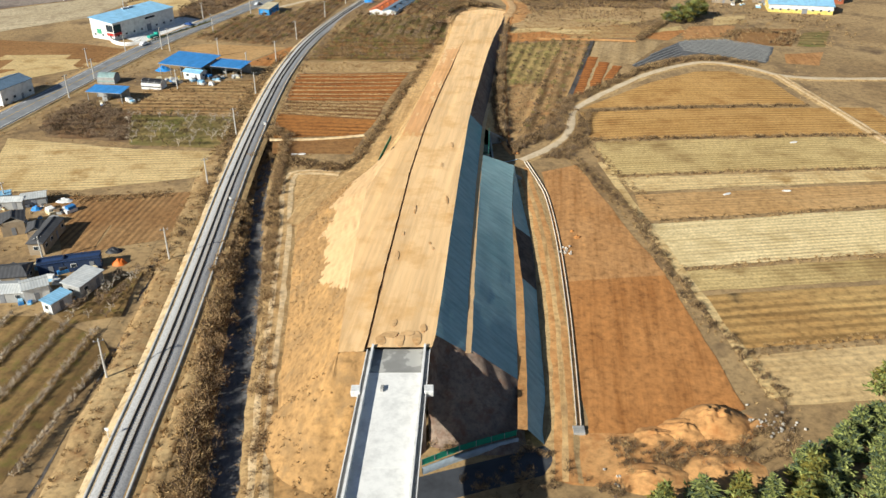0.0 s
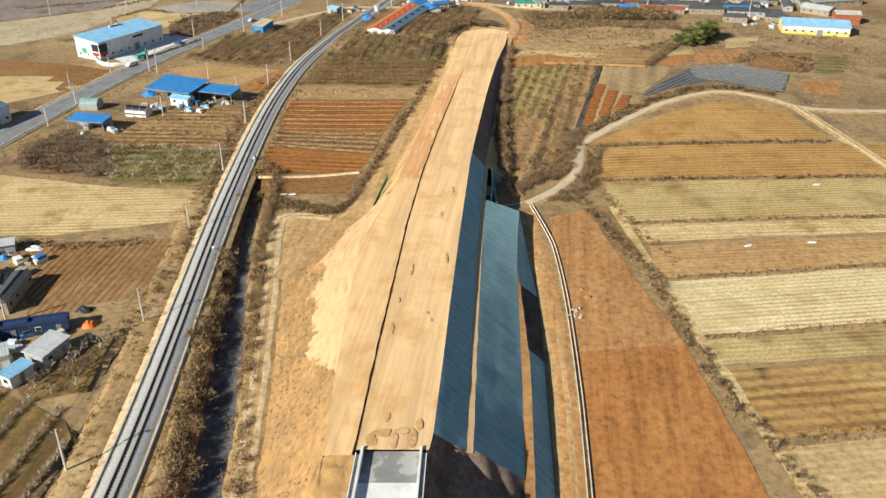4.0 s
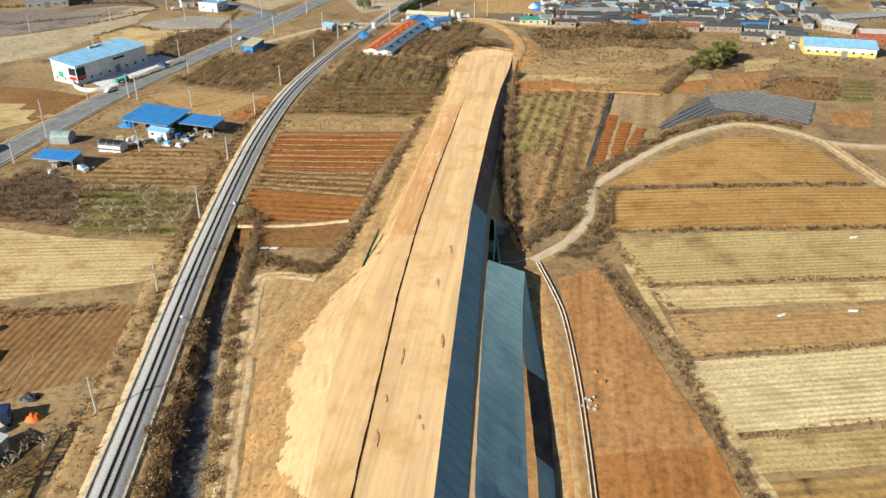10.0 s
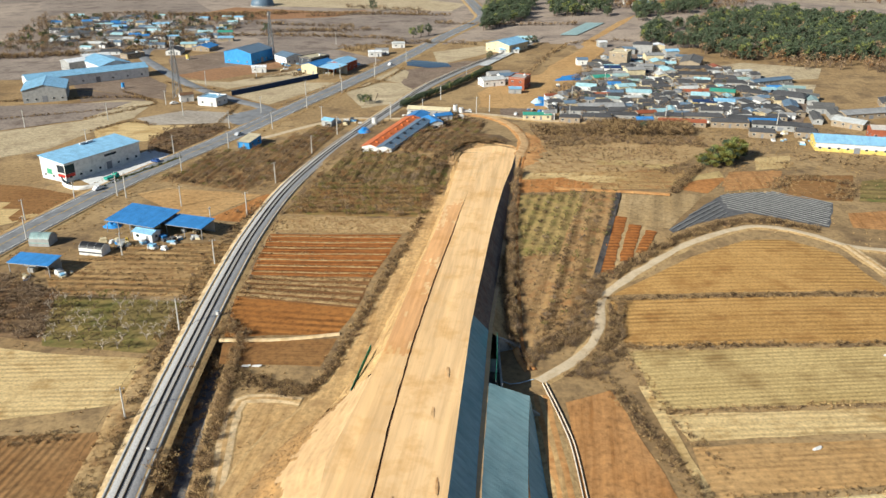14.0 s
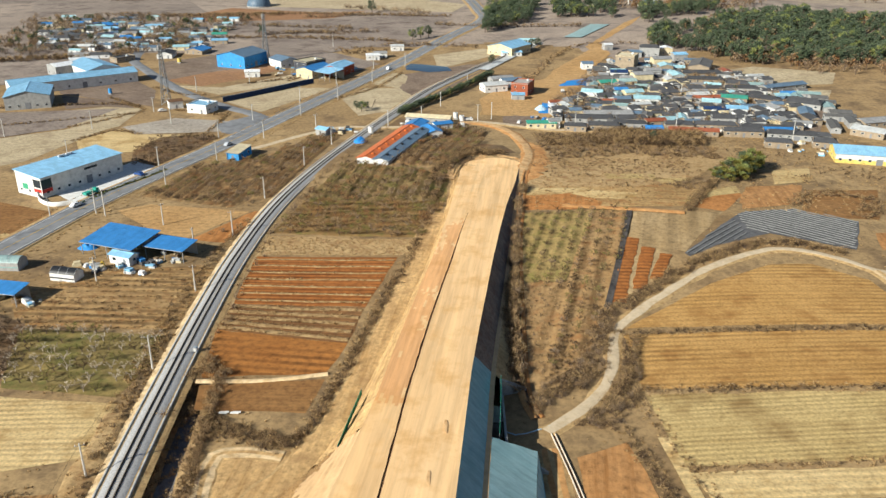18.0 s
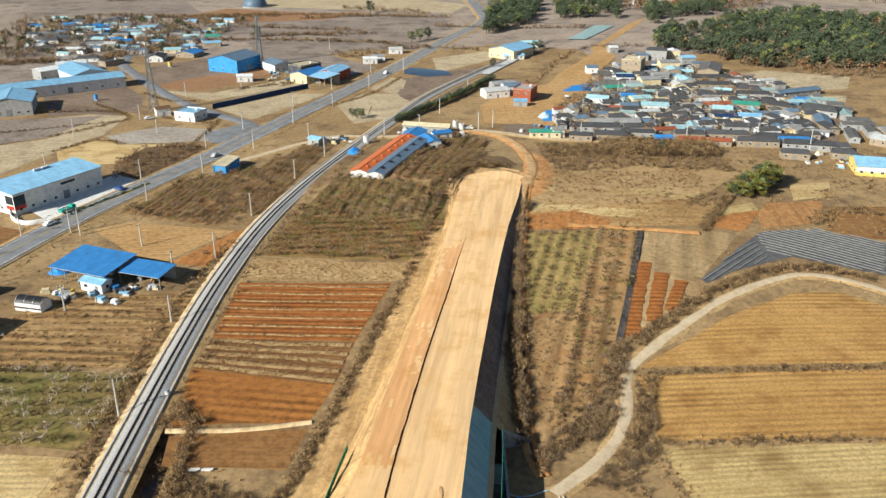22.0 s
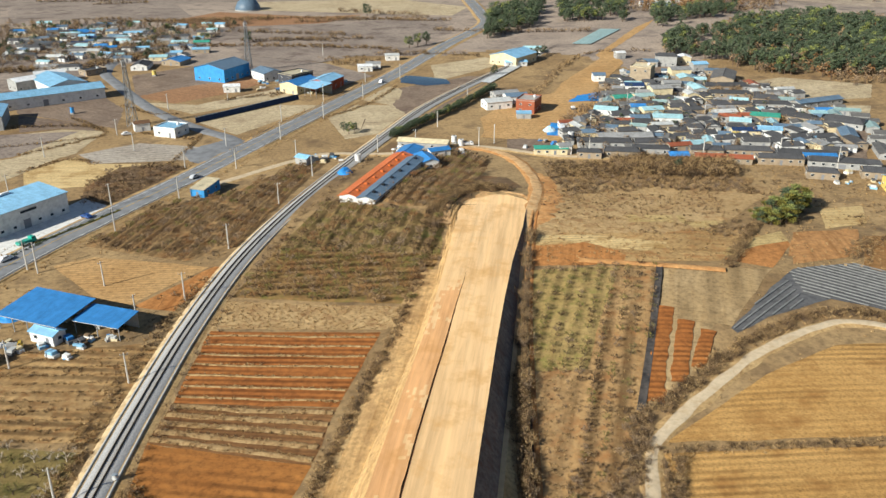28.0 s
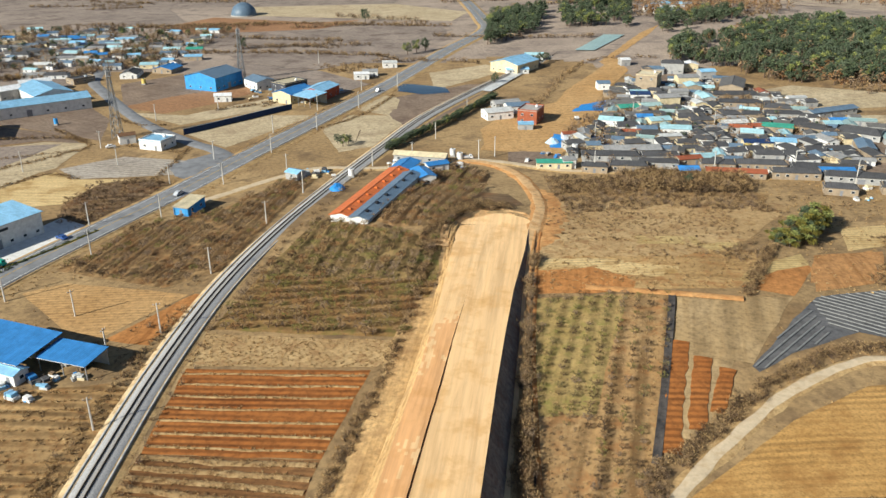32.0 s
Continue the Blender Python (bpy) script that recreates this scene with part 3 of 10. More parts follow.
FIELDS.append(('field', 'soiltan', [(33.3, 569.8), (62.3, 594.8), (85.3, 605.2), (70.7, 546.8), (47.4, 507.3), (19.6, 502.8), (18.0, 536.4)]))
FIELDS.append(('field', 'soiltan', [(100.9, 704.9), (147.0, 805.8), (169.6, 839.3), (155.3, 803.9), (115.3, 722.9), (103.4, 686.3)]))
FIELDS.append(('yard', 'soiltan', [(57.9, 581.9), (86.9, 605.2), (87.1, 587.9), (68.4, 531.1), (53.2, 526.2)]))
FIELDS.append(('orchard_floor', 'orchardmix', [(29.6, 350.6), (63.7, 351.1), (46.2, 283.6), (42.2, 268.9), (28.6, 242.2), (22.2, 244.0), (23.0, 284.5)]))
FIELDS.append(('field', 'palerows', [(57.3, 319.0), (70.7, 316.3), (64.3, 302.8), (53.9, 286.0), (46.9, 282.3)]))
FIELDS.append(('field', 'palerows', [(65.4, 348.5), (95.7, 347.9), (74.6, 314.9), (57.9, 320.4)]))
FIELDS.append(('field', 'plasticblack', [(102.2, 348.5), (121.8, 354.6), (141.0, 345.4), (128.8, 320.0), (105.1, 329.8), (85.1, 319.2), (74.9, 311.5), (74.0, 313.9)]))
FIELDS.append(('meadow', 'meadow', [(30.3, 370.5), (46.2, 397.1), (85.9, 387.4), (102.4, 375.0), (82.8, 353.3), (28.9, 354.0)]))
FIELDS.append(('field', 'soilred', [(84.0, 354.4), (109.2, 377.7), (108.7, 367.7), (96.4, 348.9)]))
FIELDS.append(('field', 'soilred2', [(111.5, 372.9), (134.4, 385.9), (126.1, 360.6), (103.4, 352.1)]))
FIELDS.append(('field', 'soilbrown', [(135.5, 378.3), (165.0, 382.8), (149.6, 348.4), (121.7, 346.6)]))
FIELDS.append(('field', 'orchardgreen', [(164.9, 375.1), (179.5, 380.5), (164.4, 349.4), (151.9, 348.8)]))
FIELDS.append(('field', 'soilred2', [(141.7, 335.1), (160.3, 340.9), (150.3, 320.3), (137.5, 321.1)]))
FIELDS.append(('field', 'straw', [(-141.0, 249.5), (-97.2, 239.6), (-70.2, 237.2), (-70.1, 217.8), (-101.4, 209.1), (-130.0, 208.0)]))
FIELDS.append(('orchard_floor', 'orcharddark', [(-135.0, 273.6), (-129.2, 285.4), (-108.1, 273.7), (-100.0, 245.0), (-129.5, 250.6), (-136.3, 264.8)]))
FIELDS.append(('orchard_floor', 'orchardgreen', [(-109.9, 271.4), (-69.9, 268.5), (-68.3, 254.7), (-71.7, 239.7), (-99.4, 243.2)]))
FIELDS.append(('orchard_floor', 'weedbands', [(-118.9, 287.9), (-106.0, 306.3), (-73.3, 312.0), (-67.6, 309.2), (-68.8, 271.5), (-110.2, 272.3)] ))
FIELDS.append(('field', 'furrowbrown', [(-122.0, 203.0), (-67.1, 207.5), (-66.9, 189.3), (-66.6, 180.3), (-80.5, 175.0), (-85.2, 172.0), (-85.3, 186.9), (-97.7, 191.5)]))
FIELDS.append(('field', 'furrowbrown', [(-97.5, 191.1), (-85.8, 188.0), (-85.2, 172.0), (-91.0, 169.1), (-97.3, 182.4)]))
FIELDS.append(('orchard_floor', 'vine', [(-74.2, 160.8), (-69.7, 163.4), (-68.5, 144.2), (-78.7, 141.1), (-82.9, 145.5)]))
FIELDS.append(('orchard_floor', 'vine', [(-94.5, 144.5), (-86.0, 144.4), (-69.2, 135.9), (-66.3, 131.0), (-70.5, 105.6), (-71.3, 95.0)]))
FIELDS.append(('field', 'orcharddark', [(-199.6, 833.2), (-112.1, 862.5), (-7.6, 890.7), (2.8, 804.2), (-57.7, 712.3), (-83.8, 683.2), (-142.4, 713.3)]))
FIELDS.append(('field', 'soilred2', [(-242.9, 881.3), (-218.1, 935.0), (-117.9, 899.8), (-79.6, 916.7), (-111.1, 856.2), (-214.4, 836.4)]))
FIELDS.append(('field', 'soilpale', [(-209.9, 1010.6), (-57.1, 1034.6), (18.0, 964.2), (2.2, 903.7), (-123.2, 933.1), (-189.1, 946.2)]))
FIELDS.append(('field', 'straw', [(-367.8, 835.5), (-350.8, 853.7), (-321.0, 798.0), (-339.2, 779.9)]))
FIELDS.append(('field', 'orcharddark', [(-437.7, 971.5), (-282.2, 1003.1), (-235.5, 905.6), (-264.1, 871.7), (-365.8, 890.2), (-384.0, 867.0)]))
FIELDS.append(('meadow', 'straw', [(173.0, 616.9), (200.1, 630.4), (245.7, 611.5), (230.7, 579.7), (196.3, 572.9), (170.4, 590.4)]))
FIELDS.append(('meadow', 'straw', [(190.4, 551.4), (203.4, 562.4), (222.5, 562.2), (212.3, 540.7), (188.7, 540.8)]))
FIELDS.append(('yard', 'soiltan', [(17.1, 501.9), (23.3, 534.3), (49.0, 551.3), (68.3, 619.6), (114.6, 719.1), (115.0, 676.7), (85.9, 605.2), (71.1, 531.1), (50.9, 494.1)]))
FIELDS.append(('yard', 'soilbrown', [(60.1, 473.7), (72.9, 526.1), (85.5, 569.4), (106.8, 636.5), (152.0, 700.5), (168.8, 634.3), (181.7, 580.3), (205.2, 525.7), (176.8, 465.5), (118.3, 469.3)]))
FIELDS.append(('field', 'orcharddark', [(-280.0, 492.0), (-207.6, 505.1), (-172.4, 511.2), (-183.9, 470.2), (-248.0, 426.0)]))
FIELDS.append(('field', 'straw', [(-246.0, 424.0), (-183.0, 467.9), (-159.9, 501.9), (-159.3, 482.6), (-177.2, 416.5), (-222.0, 378.0)]))
FIELDS.append(('field', 'soilbrown', [(-205.0, 374.0), (-161.4, 366.4), (-129.5, 353.4), (-143.9, 329.2), (-182.0, 318.0)]))
FIELDS.append(('field', 'straw', [(-194.0, 352.0), (-155.7, 349.8), (-140.5, 334.9), (-172.0, 306.0)]))
FIELDS.append(('field', 'soilbrown', [(29.4, 500.2), (44.7, 505.5), (53.2, 473.6), (28.4, 483.1)]))
FIELDS.append(('meadow', 'waste', [(49.0, 458.2), (92.7, 457.1), (122.2, 441.6), (106.1, 406.4), (78.4, 399.6), (42.4, 403.6)]))
FIELDS.append(('field', 'orcharddark', [(13.3, 437.2), (25.7, 435.8), (30.8, 422.3), (13.0, 419.2)]))
FIELDS.append(('field', 'soilorange', [(47.0, 267.5), (150, 272.5), (150, 248.5), (47.0, 243.3)]))
FIELDS.append(('field', 'strawolive', [(47.0, 241.3), (150, 246.5), (150, 223.0), (50.0, 217.0)]))
FIELDS.append(('field', 'straw', [(50.0, 215.0), (150, 221.0), (150, 214.0), (53.0, 205.5)]))
FIELDS.append(('field', 'soiltan', [(53.0, 203.5), (150, 212.0), (150, 200.5), (51.5, 187.7)]))
FIELDS.append(('field', 'strawpale', [(51.5, 185.7), (150, 198.5), (150, 176.0), (55.6, 163.7)]))
FIELDS.append(('field', 'strawolive', [(55.6, 161.7), (150, 174.0), (150, 163.0), (56.8, 153.2)]))
FIELDS.append(('field', 'stripbrown2', [(56.8, 151.2), (150, 161.0), (150, 142.0), (58.6, 131.0)]))
FIELDS.append(('field', 'soilpale', [(58.6, 129.0), (150, 140.0), (150, 119.0), (62.0, 114.0)]))
FIELDS.append(('field', 'soilorange', [(48, 270.5), (128, 274.5), (123, 299), (110, 308), (97, 306.5), (76, 294), (57, 278)]))
FIELDS.append(('meadow', 'drygrass', [(44.0, 434.2), (72.7, 445.2), (112.0, 437.6), (125.6, 427.9), (97.4, 391.0), (71.4, 374.9), (33.0, 375.3), (30.3, 385.5)]))
FIELDS.append(('meadow', 'strawolive', [(54.2, 398.5), (68.5, 403.3), (85.1, 393.3), (94.6, 387.9), (85.2, 380.3), (66.5, 384.4), (55.8, 385.5)]))
FIELDS.append(('field', 'soilred', [(30.2, 367.2), (44.6, 369.9), (57.5, 363.9), (54.8, 353.2), (43.6, 351.7), (28.7, 352.8)]))
FIELDS.append(('meadow', 'straw', [(31.6, 375.2), (47.2, 376.4), (71.8, 369.0), (70.0, 359.1), (57.2, 362.6), (44.3, 368.1), (30.6, 367.6)]))
FIELDS.append(('bank', 'earthred', [(33.6, 415.6), (43.1, 426.5), (38.1, 404.1), (32.2, 385.7), (29.3, 368.0), (26.5, 358.2), (26.0, 370.1), (28.7, 387.7)]))
FIELDS.append(('field', 'soilred2', [(113.7, 379.4), (137.2, 385.0), (128.7, 363.5), (104.3, 357.8)]))
FIELDS.append(('meadow', 'straw', [(132.6, 404.9), (149.9, 410.1), (143.2, 391.5), (126.0, 384.1)]))
FIELDS.append(('meadow', 'strawolive', [(92.4, 369.5), (110.0, 380.0), (109.2, 371.0), (98.1, 366.1), (86.4, 355.8), (85.0, 359.1)]))
FIELDS.append(('meadow', 'orchardlime', [(25.0, 336.1), (28.0, 350.0), (53.0, 350.3), (46.0, 330), (36.3, 297.2), (24.0, 297.0)]))
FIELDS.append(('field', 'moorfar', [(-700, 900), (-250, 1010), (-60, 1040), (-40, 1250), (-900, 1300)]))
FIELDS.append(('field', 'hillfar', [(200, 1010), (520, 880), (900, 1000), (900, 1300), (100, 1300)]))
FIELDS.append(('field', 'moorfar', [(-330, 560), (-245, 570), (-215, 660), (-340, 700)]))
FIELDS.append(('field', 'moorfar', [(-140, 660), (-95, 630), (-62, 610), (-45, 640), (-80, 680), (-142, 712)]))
FIELDS.append(('field', 'straw', [(46.5, 226), (49, 226), (53, 190), (56.5, 160), (60, 132), (63, 116), (59.5, 116), (55.5, 150), (51, 188)]))
FIELDS.append(('field', 'soilred2', [(28.8, 219.5), (39.9, 224.5), (51.2, 160.0), (27.8, 157.0)]))
FIELDS.append(('field', 'soilred', [(51, 160.4), (54.3, 113), (40.8, 107.7), (25, 106), (25.8, 131.2), (27.8, 157.4)]))
LABELS = {"orchard_floor": "bare winter orchard floor with rows", "bank": "bare red earth bank", "meadow": "dry grass meadow", "yard": "bare sandy earth yard", "field": "farm field"}
TONE = {"hillfar": "tan hillside paled for haze", "orchardrows": "brown earth in rows", "orchardlime": "yellow-green weeds under young trees", "strawfar": "straw stubble greyed for haze", "brownfar": "brown earth greyed for haze", "rustfar": "rust-brown earth greyed for haze", "moorfar": "rough brown land greyed for haze", "waste": "rough brown weeds", "meadow": "banded with orange earth", "stripred": "red-brown earth in strips divided by dry grass", "stripbrown": "brown earth in strips divided by dry grass", "furrowred": "deep red earth in fine furrows", "furrowbrown": "brown earth in fine furrows", "soilbrown": "bare brown earth", "soilred": "bare red earth", "soilred2": "light red bare earth", "soiltan": "bare tan earth", "soilpale": "pale bare earth", "soildark": "dark wet earth", "soilorange": "orange-tan earth with drill lines", "straw": "pale straw stubble", "strawpale": "very pale straw stubble in lines", "strawolive": "olive-tan stubble in lines", "stripbrown2": "tan and brown stripes of earth", "drygrass": "dry straw-coloured grass", "palerows": "pale earth with wide rows", "plasticgrey": "rows under grey plastic sheet", "plasticblack": "rows under black plastic sheet"}
for k, (n, m, poly) in enumerate(FIELDS):
    # fields reaching past y 495 swap to the haze-greyed soils
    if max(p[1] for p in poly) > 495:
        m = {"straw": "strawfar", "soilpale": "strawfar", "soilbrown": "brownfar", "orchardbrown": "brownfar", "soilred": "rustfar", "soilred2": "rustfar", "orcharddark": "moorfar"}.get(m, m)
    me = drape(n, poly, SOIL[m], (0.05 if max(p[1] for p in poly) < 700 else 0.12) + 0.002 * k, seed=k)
    tone = TONE.get(m, "")
    tagged(new(n, me), (LABELS[n] + (", " + tone if tone else "")), "field", kind="structure")

# ---- railway ----
RAIL_ALL = np.concatenate([np.array(smooth([(-36, -160), (-43, -60), (-49, 20)], 3.0))[:-1], np.array(RAIL)])


def railway():
    road = tagged(new("railway_track"), "single railway track on grey ballast beside a stream", "railway", kind="structure")
    part("formation", ribbon("formation", RAIL_ALL, [(-5.2, 0.02), (-3.4, 0.55), (3.4, 0.55), (5.4, 0.02)], SOIL["bank"], 0, 0), road)
    part("ballast", ribbon("ballast", RAIL_ALL, [(-2.75, 0.5), (-1.75, 0.98), (1.75, 0.98), (2.75, 0.5)], BALLAST, 0.02, 0), road, "pale grey ballast bed")
    part("cess", ribbon("cess", RAIL_ALL, [(-5.0, 0.1), (-3.6, 0.57), (-2.7, 0.57)], SOIL["track"], 0.02, 0), road, "pale sandy walkway beside the ballast")
    for s in (-0.75, 0.75):
        part("stained_ballast", ribbon("stained_ballast", RAIL_ALL, [(s - 0.34, 1.015), (s - 0.18, 1.05), (s + 0.18, 1.05), (s + 0.34, 1.015)], BALLAST_DARK, 0, 0), road, "darker ballast along a rail")
        part("rail", ribbon("rail", RAIL_ALL, [(s - 0.15, 1.02), (s - 0.09, 1.27), (s + 0.09, 1.27), (s + 0.15, 1.02)], STEEL, 0, 0), road, "rust-brown steel rail")
    for o in (-3.3, 3.3):
        part("cable_trough", ribbon("cable_trough", RAIL_ALL, [(o - 0.26, 0.4), (o - 0.26, 0.72), (o + 0.26, 0.72), (o + 0.26, 0.4)], CONCRETE_GREY, 0, 0), road, "grey concrete cable trough")
    fine = smooth(RAIL[::2], 0.7)
    nrm = sides(fine)
    sl = box_mesh("sleeper", 2.5, 0.26, 0.2, SLEEPER, 0.02)
    near = [(p, n) for p, n in zip(fine, nrm) if 80 < p[1] < 265]
    far = [(p, n) for p, n in zip(fine, nrm) if 265 <= p[1] < 700]
    for p, n in near[:300]:
        ob = part("sleeper", sl, road)
        ob.matrix_basis = pose(p[0], p[1], 0.97, 0, 0, math.degrees(math.atan2(n[1], n[0])))
    verts, faces = [], []
    for p, n in near[300:] + far:
        d = np.array([-n[1], n[0]])
        b = len(verts)
        for u, w in ((-1.25, -0.13), (1.25, -0.13), (1.25, 0.13), (-1.25, 0.13)):
            q = p + u * n + w * d
            verts.append((q[0], q[1], 1.07))
        faces.append((b, b + 1, b + 2, b + 3))
    tagged(part("sleepers", mesh_from("sleepers", verts, faces, SLEEPER), road), kind="stuff")


railway()
for y0, y1, o0, o1 in ((60, 235, -10.8, -5.0), (60, 200, 4.9, 8.2)):
    line = np.array([p for p in RAIL if y0 < p[1] < y1])
    rows = []
    for i, ((x, y), (nx, ny)) in enumerate(zip(line, sides(line))):
        row = []
        for k in range(7):
            o = o0 + (o1 - o0) * k / 6 + (noise.noise(Vector((i * 0.3, k * 2.0, o0))) * 1.2 if k in (0, 6) else 0)
            row.append((x + o * nx, y + o * ny, float(ground_height(x + o * nx, y + o * ny)) + 0.12 + (0.2 * noise.noise(Vector((i * 0.5, k * 1.3, 3))) + 0.2 if 0 < k < 6 else -0.1)))
        rows.append(row)
    tagged(new("grass_bank", grid_mesh("grass_bank", rows, SOIL["drygrass"])), "bank of matted tan grass beside railway", "bank", kind="structure")
# stream bed and banks
stream = new("stream_bed", ribbon("stream_bed", STREAM[5:-2], [(-3.0, -2.2), (-1.9, -2.55), (1.9, -2.55), (3.0, -2.2)], SOIL["streammud"], 0.06))
tagged(stream, "dark muddy stream bed between brushy banks", "stream", kind="structure")

# ---- roads ----
def highway():
    top = tagged(new("road"), "two-lane grey asphalt country road with painted lines", "road", kind="structure")
    part("shoulder", ribbon("shoulder", ROAD, [(-8.2, 0.02), (-6.4, 0.5), (6.4, 0.5), (8.2, 0.02)], SOIL["bank"]), top)
    part("carriageway", ribbon("carriageway", ROAD, [(-5.6, 0.5), (0, 0.58), (5.6, 0.5)], ASPHALT, 0.03), top)
    for o in (-4.4, 4.4):
        part("edge_line", ribbon("edge_line", ROAD, [(o - 0.1, 0), (o + 0.1, 0)], WHITE_LINE, 0.57), top)
    part("centre_line", ribbon("centre_line", ROAD, [(-0.12, 0), (0.12, 0)], YELLOW_LINE, 0.63), top, "yellow centre line")
    return top


highway()


def lane(name, label, pts, width, mat, lift=0.1, cat="track", ruts=True):
    """A worn way: uneven edges that run out into verge, two wheel lines and a rougher middle."""
    line = smooth(pts, 2.0)
    nrm = sides(line)
    w = width / 2
    k = min(1.6, width * 0.45)
    cols = [-w - k, -w, -w * 0.72, -w * 0.3, w * 0.3, w * 0.72, w, w + k]
    hs = [-lift - 0.06, -0.05, 0.0, 0.03, 0.03, 0.0, -0.05, -lift - 0.06]
    rows = []
    sd = abs(pts[0][0]) + len(pts)
    for i, ((x, y), (nx, ny)) in enumerate(zip(line, nrm)):
        row = []
        for j, (o, h) in enumerate(zip(cols, hs)):
            if ruts:
                o += noise.noise(Vector((i * 0.35, j * 3.1, sd))) * (1.0 if j in (0, 7) else 0.55 if j in (1, 6) else 0.2)
            row.append((x + o * nx, y + o * ny, H(x + o * nx, y + o * ny) + h + lift))
        rows.append(row)
    me = grid_mesh(name, rows, mat)
    if ruts:
        me.materials.append(SOIL["earthred"] if ruts == "even" else SOIL["bank"])
        me.materials.append(SOIL["slopesand"])
        me.polygons.foreach_set("material_index", [(1, 0, 0, 2 if mat is not SOIL["farmlane"] and ruts is True else 0, 0, 0, 1)[k % 7] for k in range(len(me.polygons))])
    return tagged(new(name, me), label, cat, kind="structure")



lane("loop_track", "pale concrete farm lane curving round fields", [(23.6, 227.6), (34.4, 238.1), (41.3, 251), (44.6, 267), (53.2, 279), (75, 300.6), (96.7, 315), (108.7, 317), (121, 311.5), (130, 304), (150, 303), (190, 308)], 2.5, SOIL["farmlane"], 0.4)
lane("branch_track", "pale dirt farm lane", [(128, 305), (133, 282), (138, 255), (142, 225)], 3.2, SOIL["track"], 0.42)
lane("stream_track", "pale dirt haul track beside stream", [(-27, 70), (-29.5, 92), (-32.9, 117.5), (-35.6, 144), (-39.8, 180), (-44.1, 214.7), (-40, 220), (-30, 219)], 3.4, SOIL["track"], 0.35)
lane("toe_track", "orange earth haul track below embankment", [(19.5, 95), (21.3, 110), (23, 130), (24.3, 150), (25, 180), (24.5, 200), (23.5, 222)], 3.6, SOIL["earthred"], 0.3)
lane("haul_track", "sandy haul track beside embankment", [(-37.7, 186), (-32.5, 204.5), (-26.8, 214.2), (-20.3, 232.5), (-12.4, 273.3), (-6.9, 311), (-1.2, 352)], 6.5, SOIL["slopesand"], 0.45)
lane("end_track", "earth access track climbing to the lane", [(26.5, 380), (32.5, 402.5), (36, 424.6), (34.1, 450), (28.8, 469.5), (18.9, 481.5), (4.8, 485.7)], 3.6, SOIL["trackred"], 0.5, "track", "even")
lane("village_lane", "concrete village lane", [(110, 468), (80, 470), (50.4, 471), (28.3, 481.5), (11.9, 485.7), (-10, 476), (-30, 474), (-50.8, 474), (-66.4, 459.4), (-86, 435)], 3.4, SOIL["farmlane"], 0.4)
lane("side_road", "grey asphalt side road to warehouses", [(-90, 489), (-100, 502), (-117.4, 516.7), (-151.1, 552.9), (-195.2, 617.5), (-216.3, 657.4), (-220, 720), (-180, 830)], 4.4, ASPHALT, 0.4, "road", False)
tagged(new("junction_apron", drape("junction_apron", [(-113, 478), (-99, 497), (-82, 494), (-89, 474), (-98, 458), (-106, 464)], ASPHALT, 0.5, 4, 0.3, 6)), "pale asphalt apron at the road junction", "road", kind="structure")

# ---- new embankment ----
CREST = [(108, -2.6), (113, -2.0), (116.6, -1.4), (136, 0.1), (156, 1.5), (192, 4.3), (236, 7.9), (257, 10.2), (277, 12.6), (300, 15.3), (325, 18.6), (350, 22.2), (378, 27.2), (395, 29.5), (412, 32)]
DRAIN = [(108, -13.6), (117.6, -13), (140, -11.8), (165, -10.2), (196, -8.3), (228, -5.4), (263, -1.4), (283, 1.2), (300, 3.5), (320, 5.9), (350, 10), (380, 14.5), (412, 20)]
PLAT = [(108, -17.5), (114, -18.1), (136, -18.6), (162, -18.9), (184, -18.8), (200, -15.8), (226, -11.6), (257, -8.0), (308, -1.2), (340, 2.2), (374, 5.0), (398, 7), (412, 12)]
TOE_L = [(108, -29), (120, -31), (144, -33.2), (186, -38), (203, -32), (213, -25), (232, -18.6), (273, -10.6), (311, -4.3), (340, -0.6), (374, 2.6), (398, 4.5), (412, 10)]
BERM = [(108, 4.0), (115, 4.3), (132, 5.3), (158, 6.8), (194, 9.2), (222, 11.4), (236, 12.4), (246, 13.3), (257, 14.5), (268, 15.7), (283, 17.4), (296, 18.9), (309, 20.4), (324, 22.2), (350, 24.9), (378, 28.5), (412, 32.5)]
TOE_R = [(108, 17.2), (117, 18.8), (143, 20.2), (173, 22.1), (200, 21.6), (214, 21.5), (240, 20.2), (248, 19.7), (259, 20.2), (271, 20.7), (284, 21.3), (299, 22.2), (317, 23.4), (337, 25.2), (352, 26.8), (378, 29.6), (412, 33)]
# how high the slope foot path lies over the natural ground, beyond the culvert
FADE = [(255, 0.0), (300, 1.0)]


def top_height(y):
    return 13.8 - (y - 113) * 0.0312 - (0.02 * (y - 375) if y > 375 else 0)


def berm_height(y):
    ground_z = H(along(BERM, y), y) + 0.45
    z = max(ground_z, top_height(y) - (3.7 if y < 215 else 3.7 + min(0.6, (y - 215) * 0.03)) - max(0, y - 240) * 0.01)
    f = along(FADE, y)
    return z * (1 - f) + ground_z * f


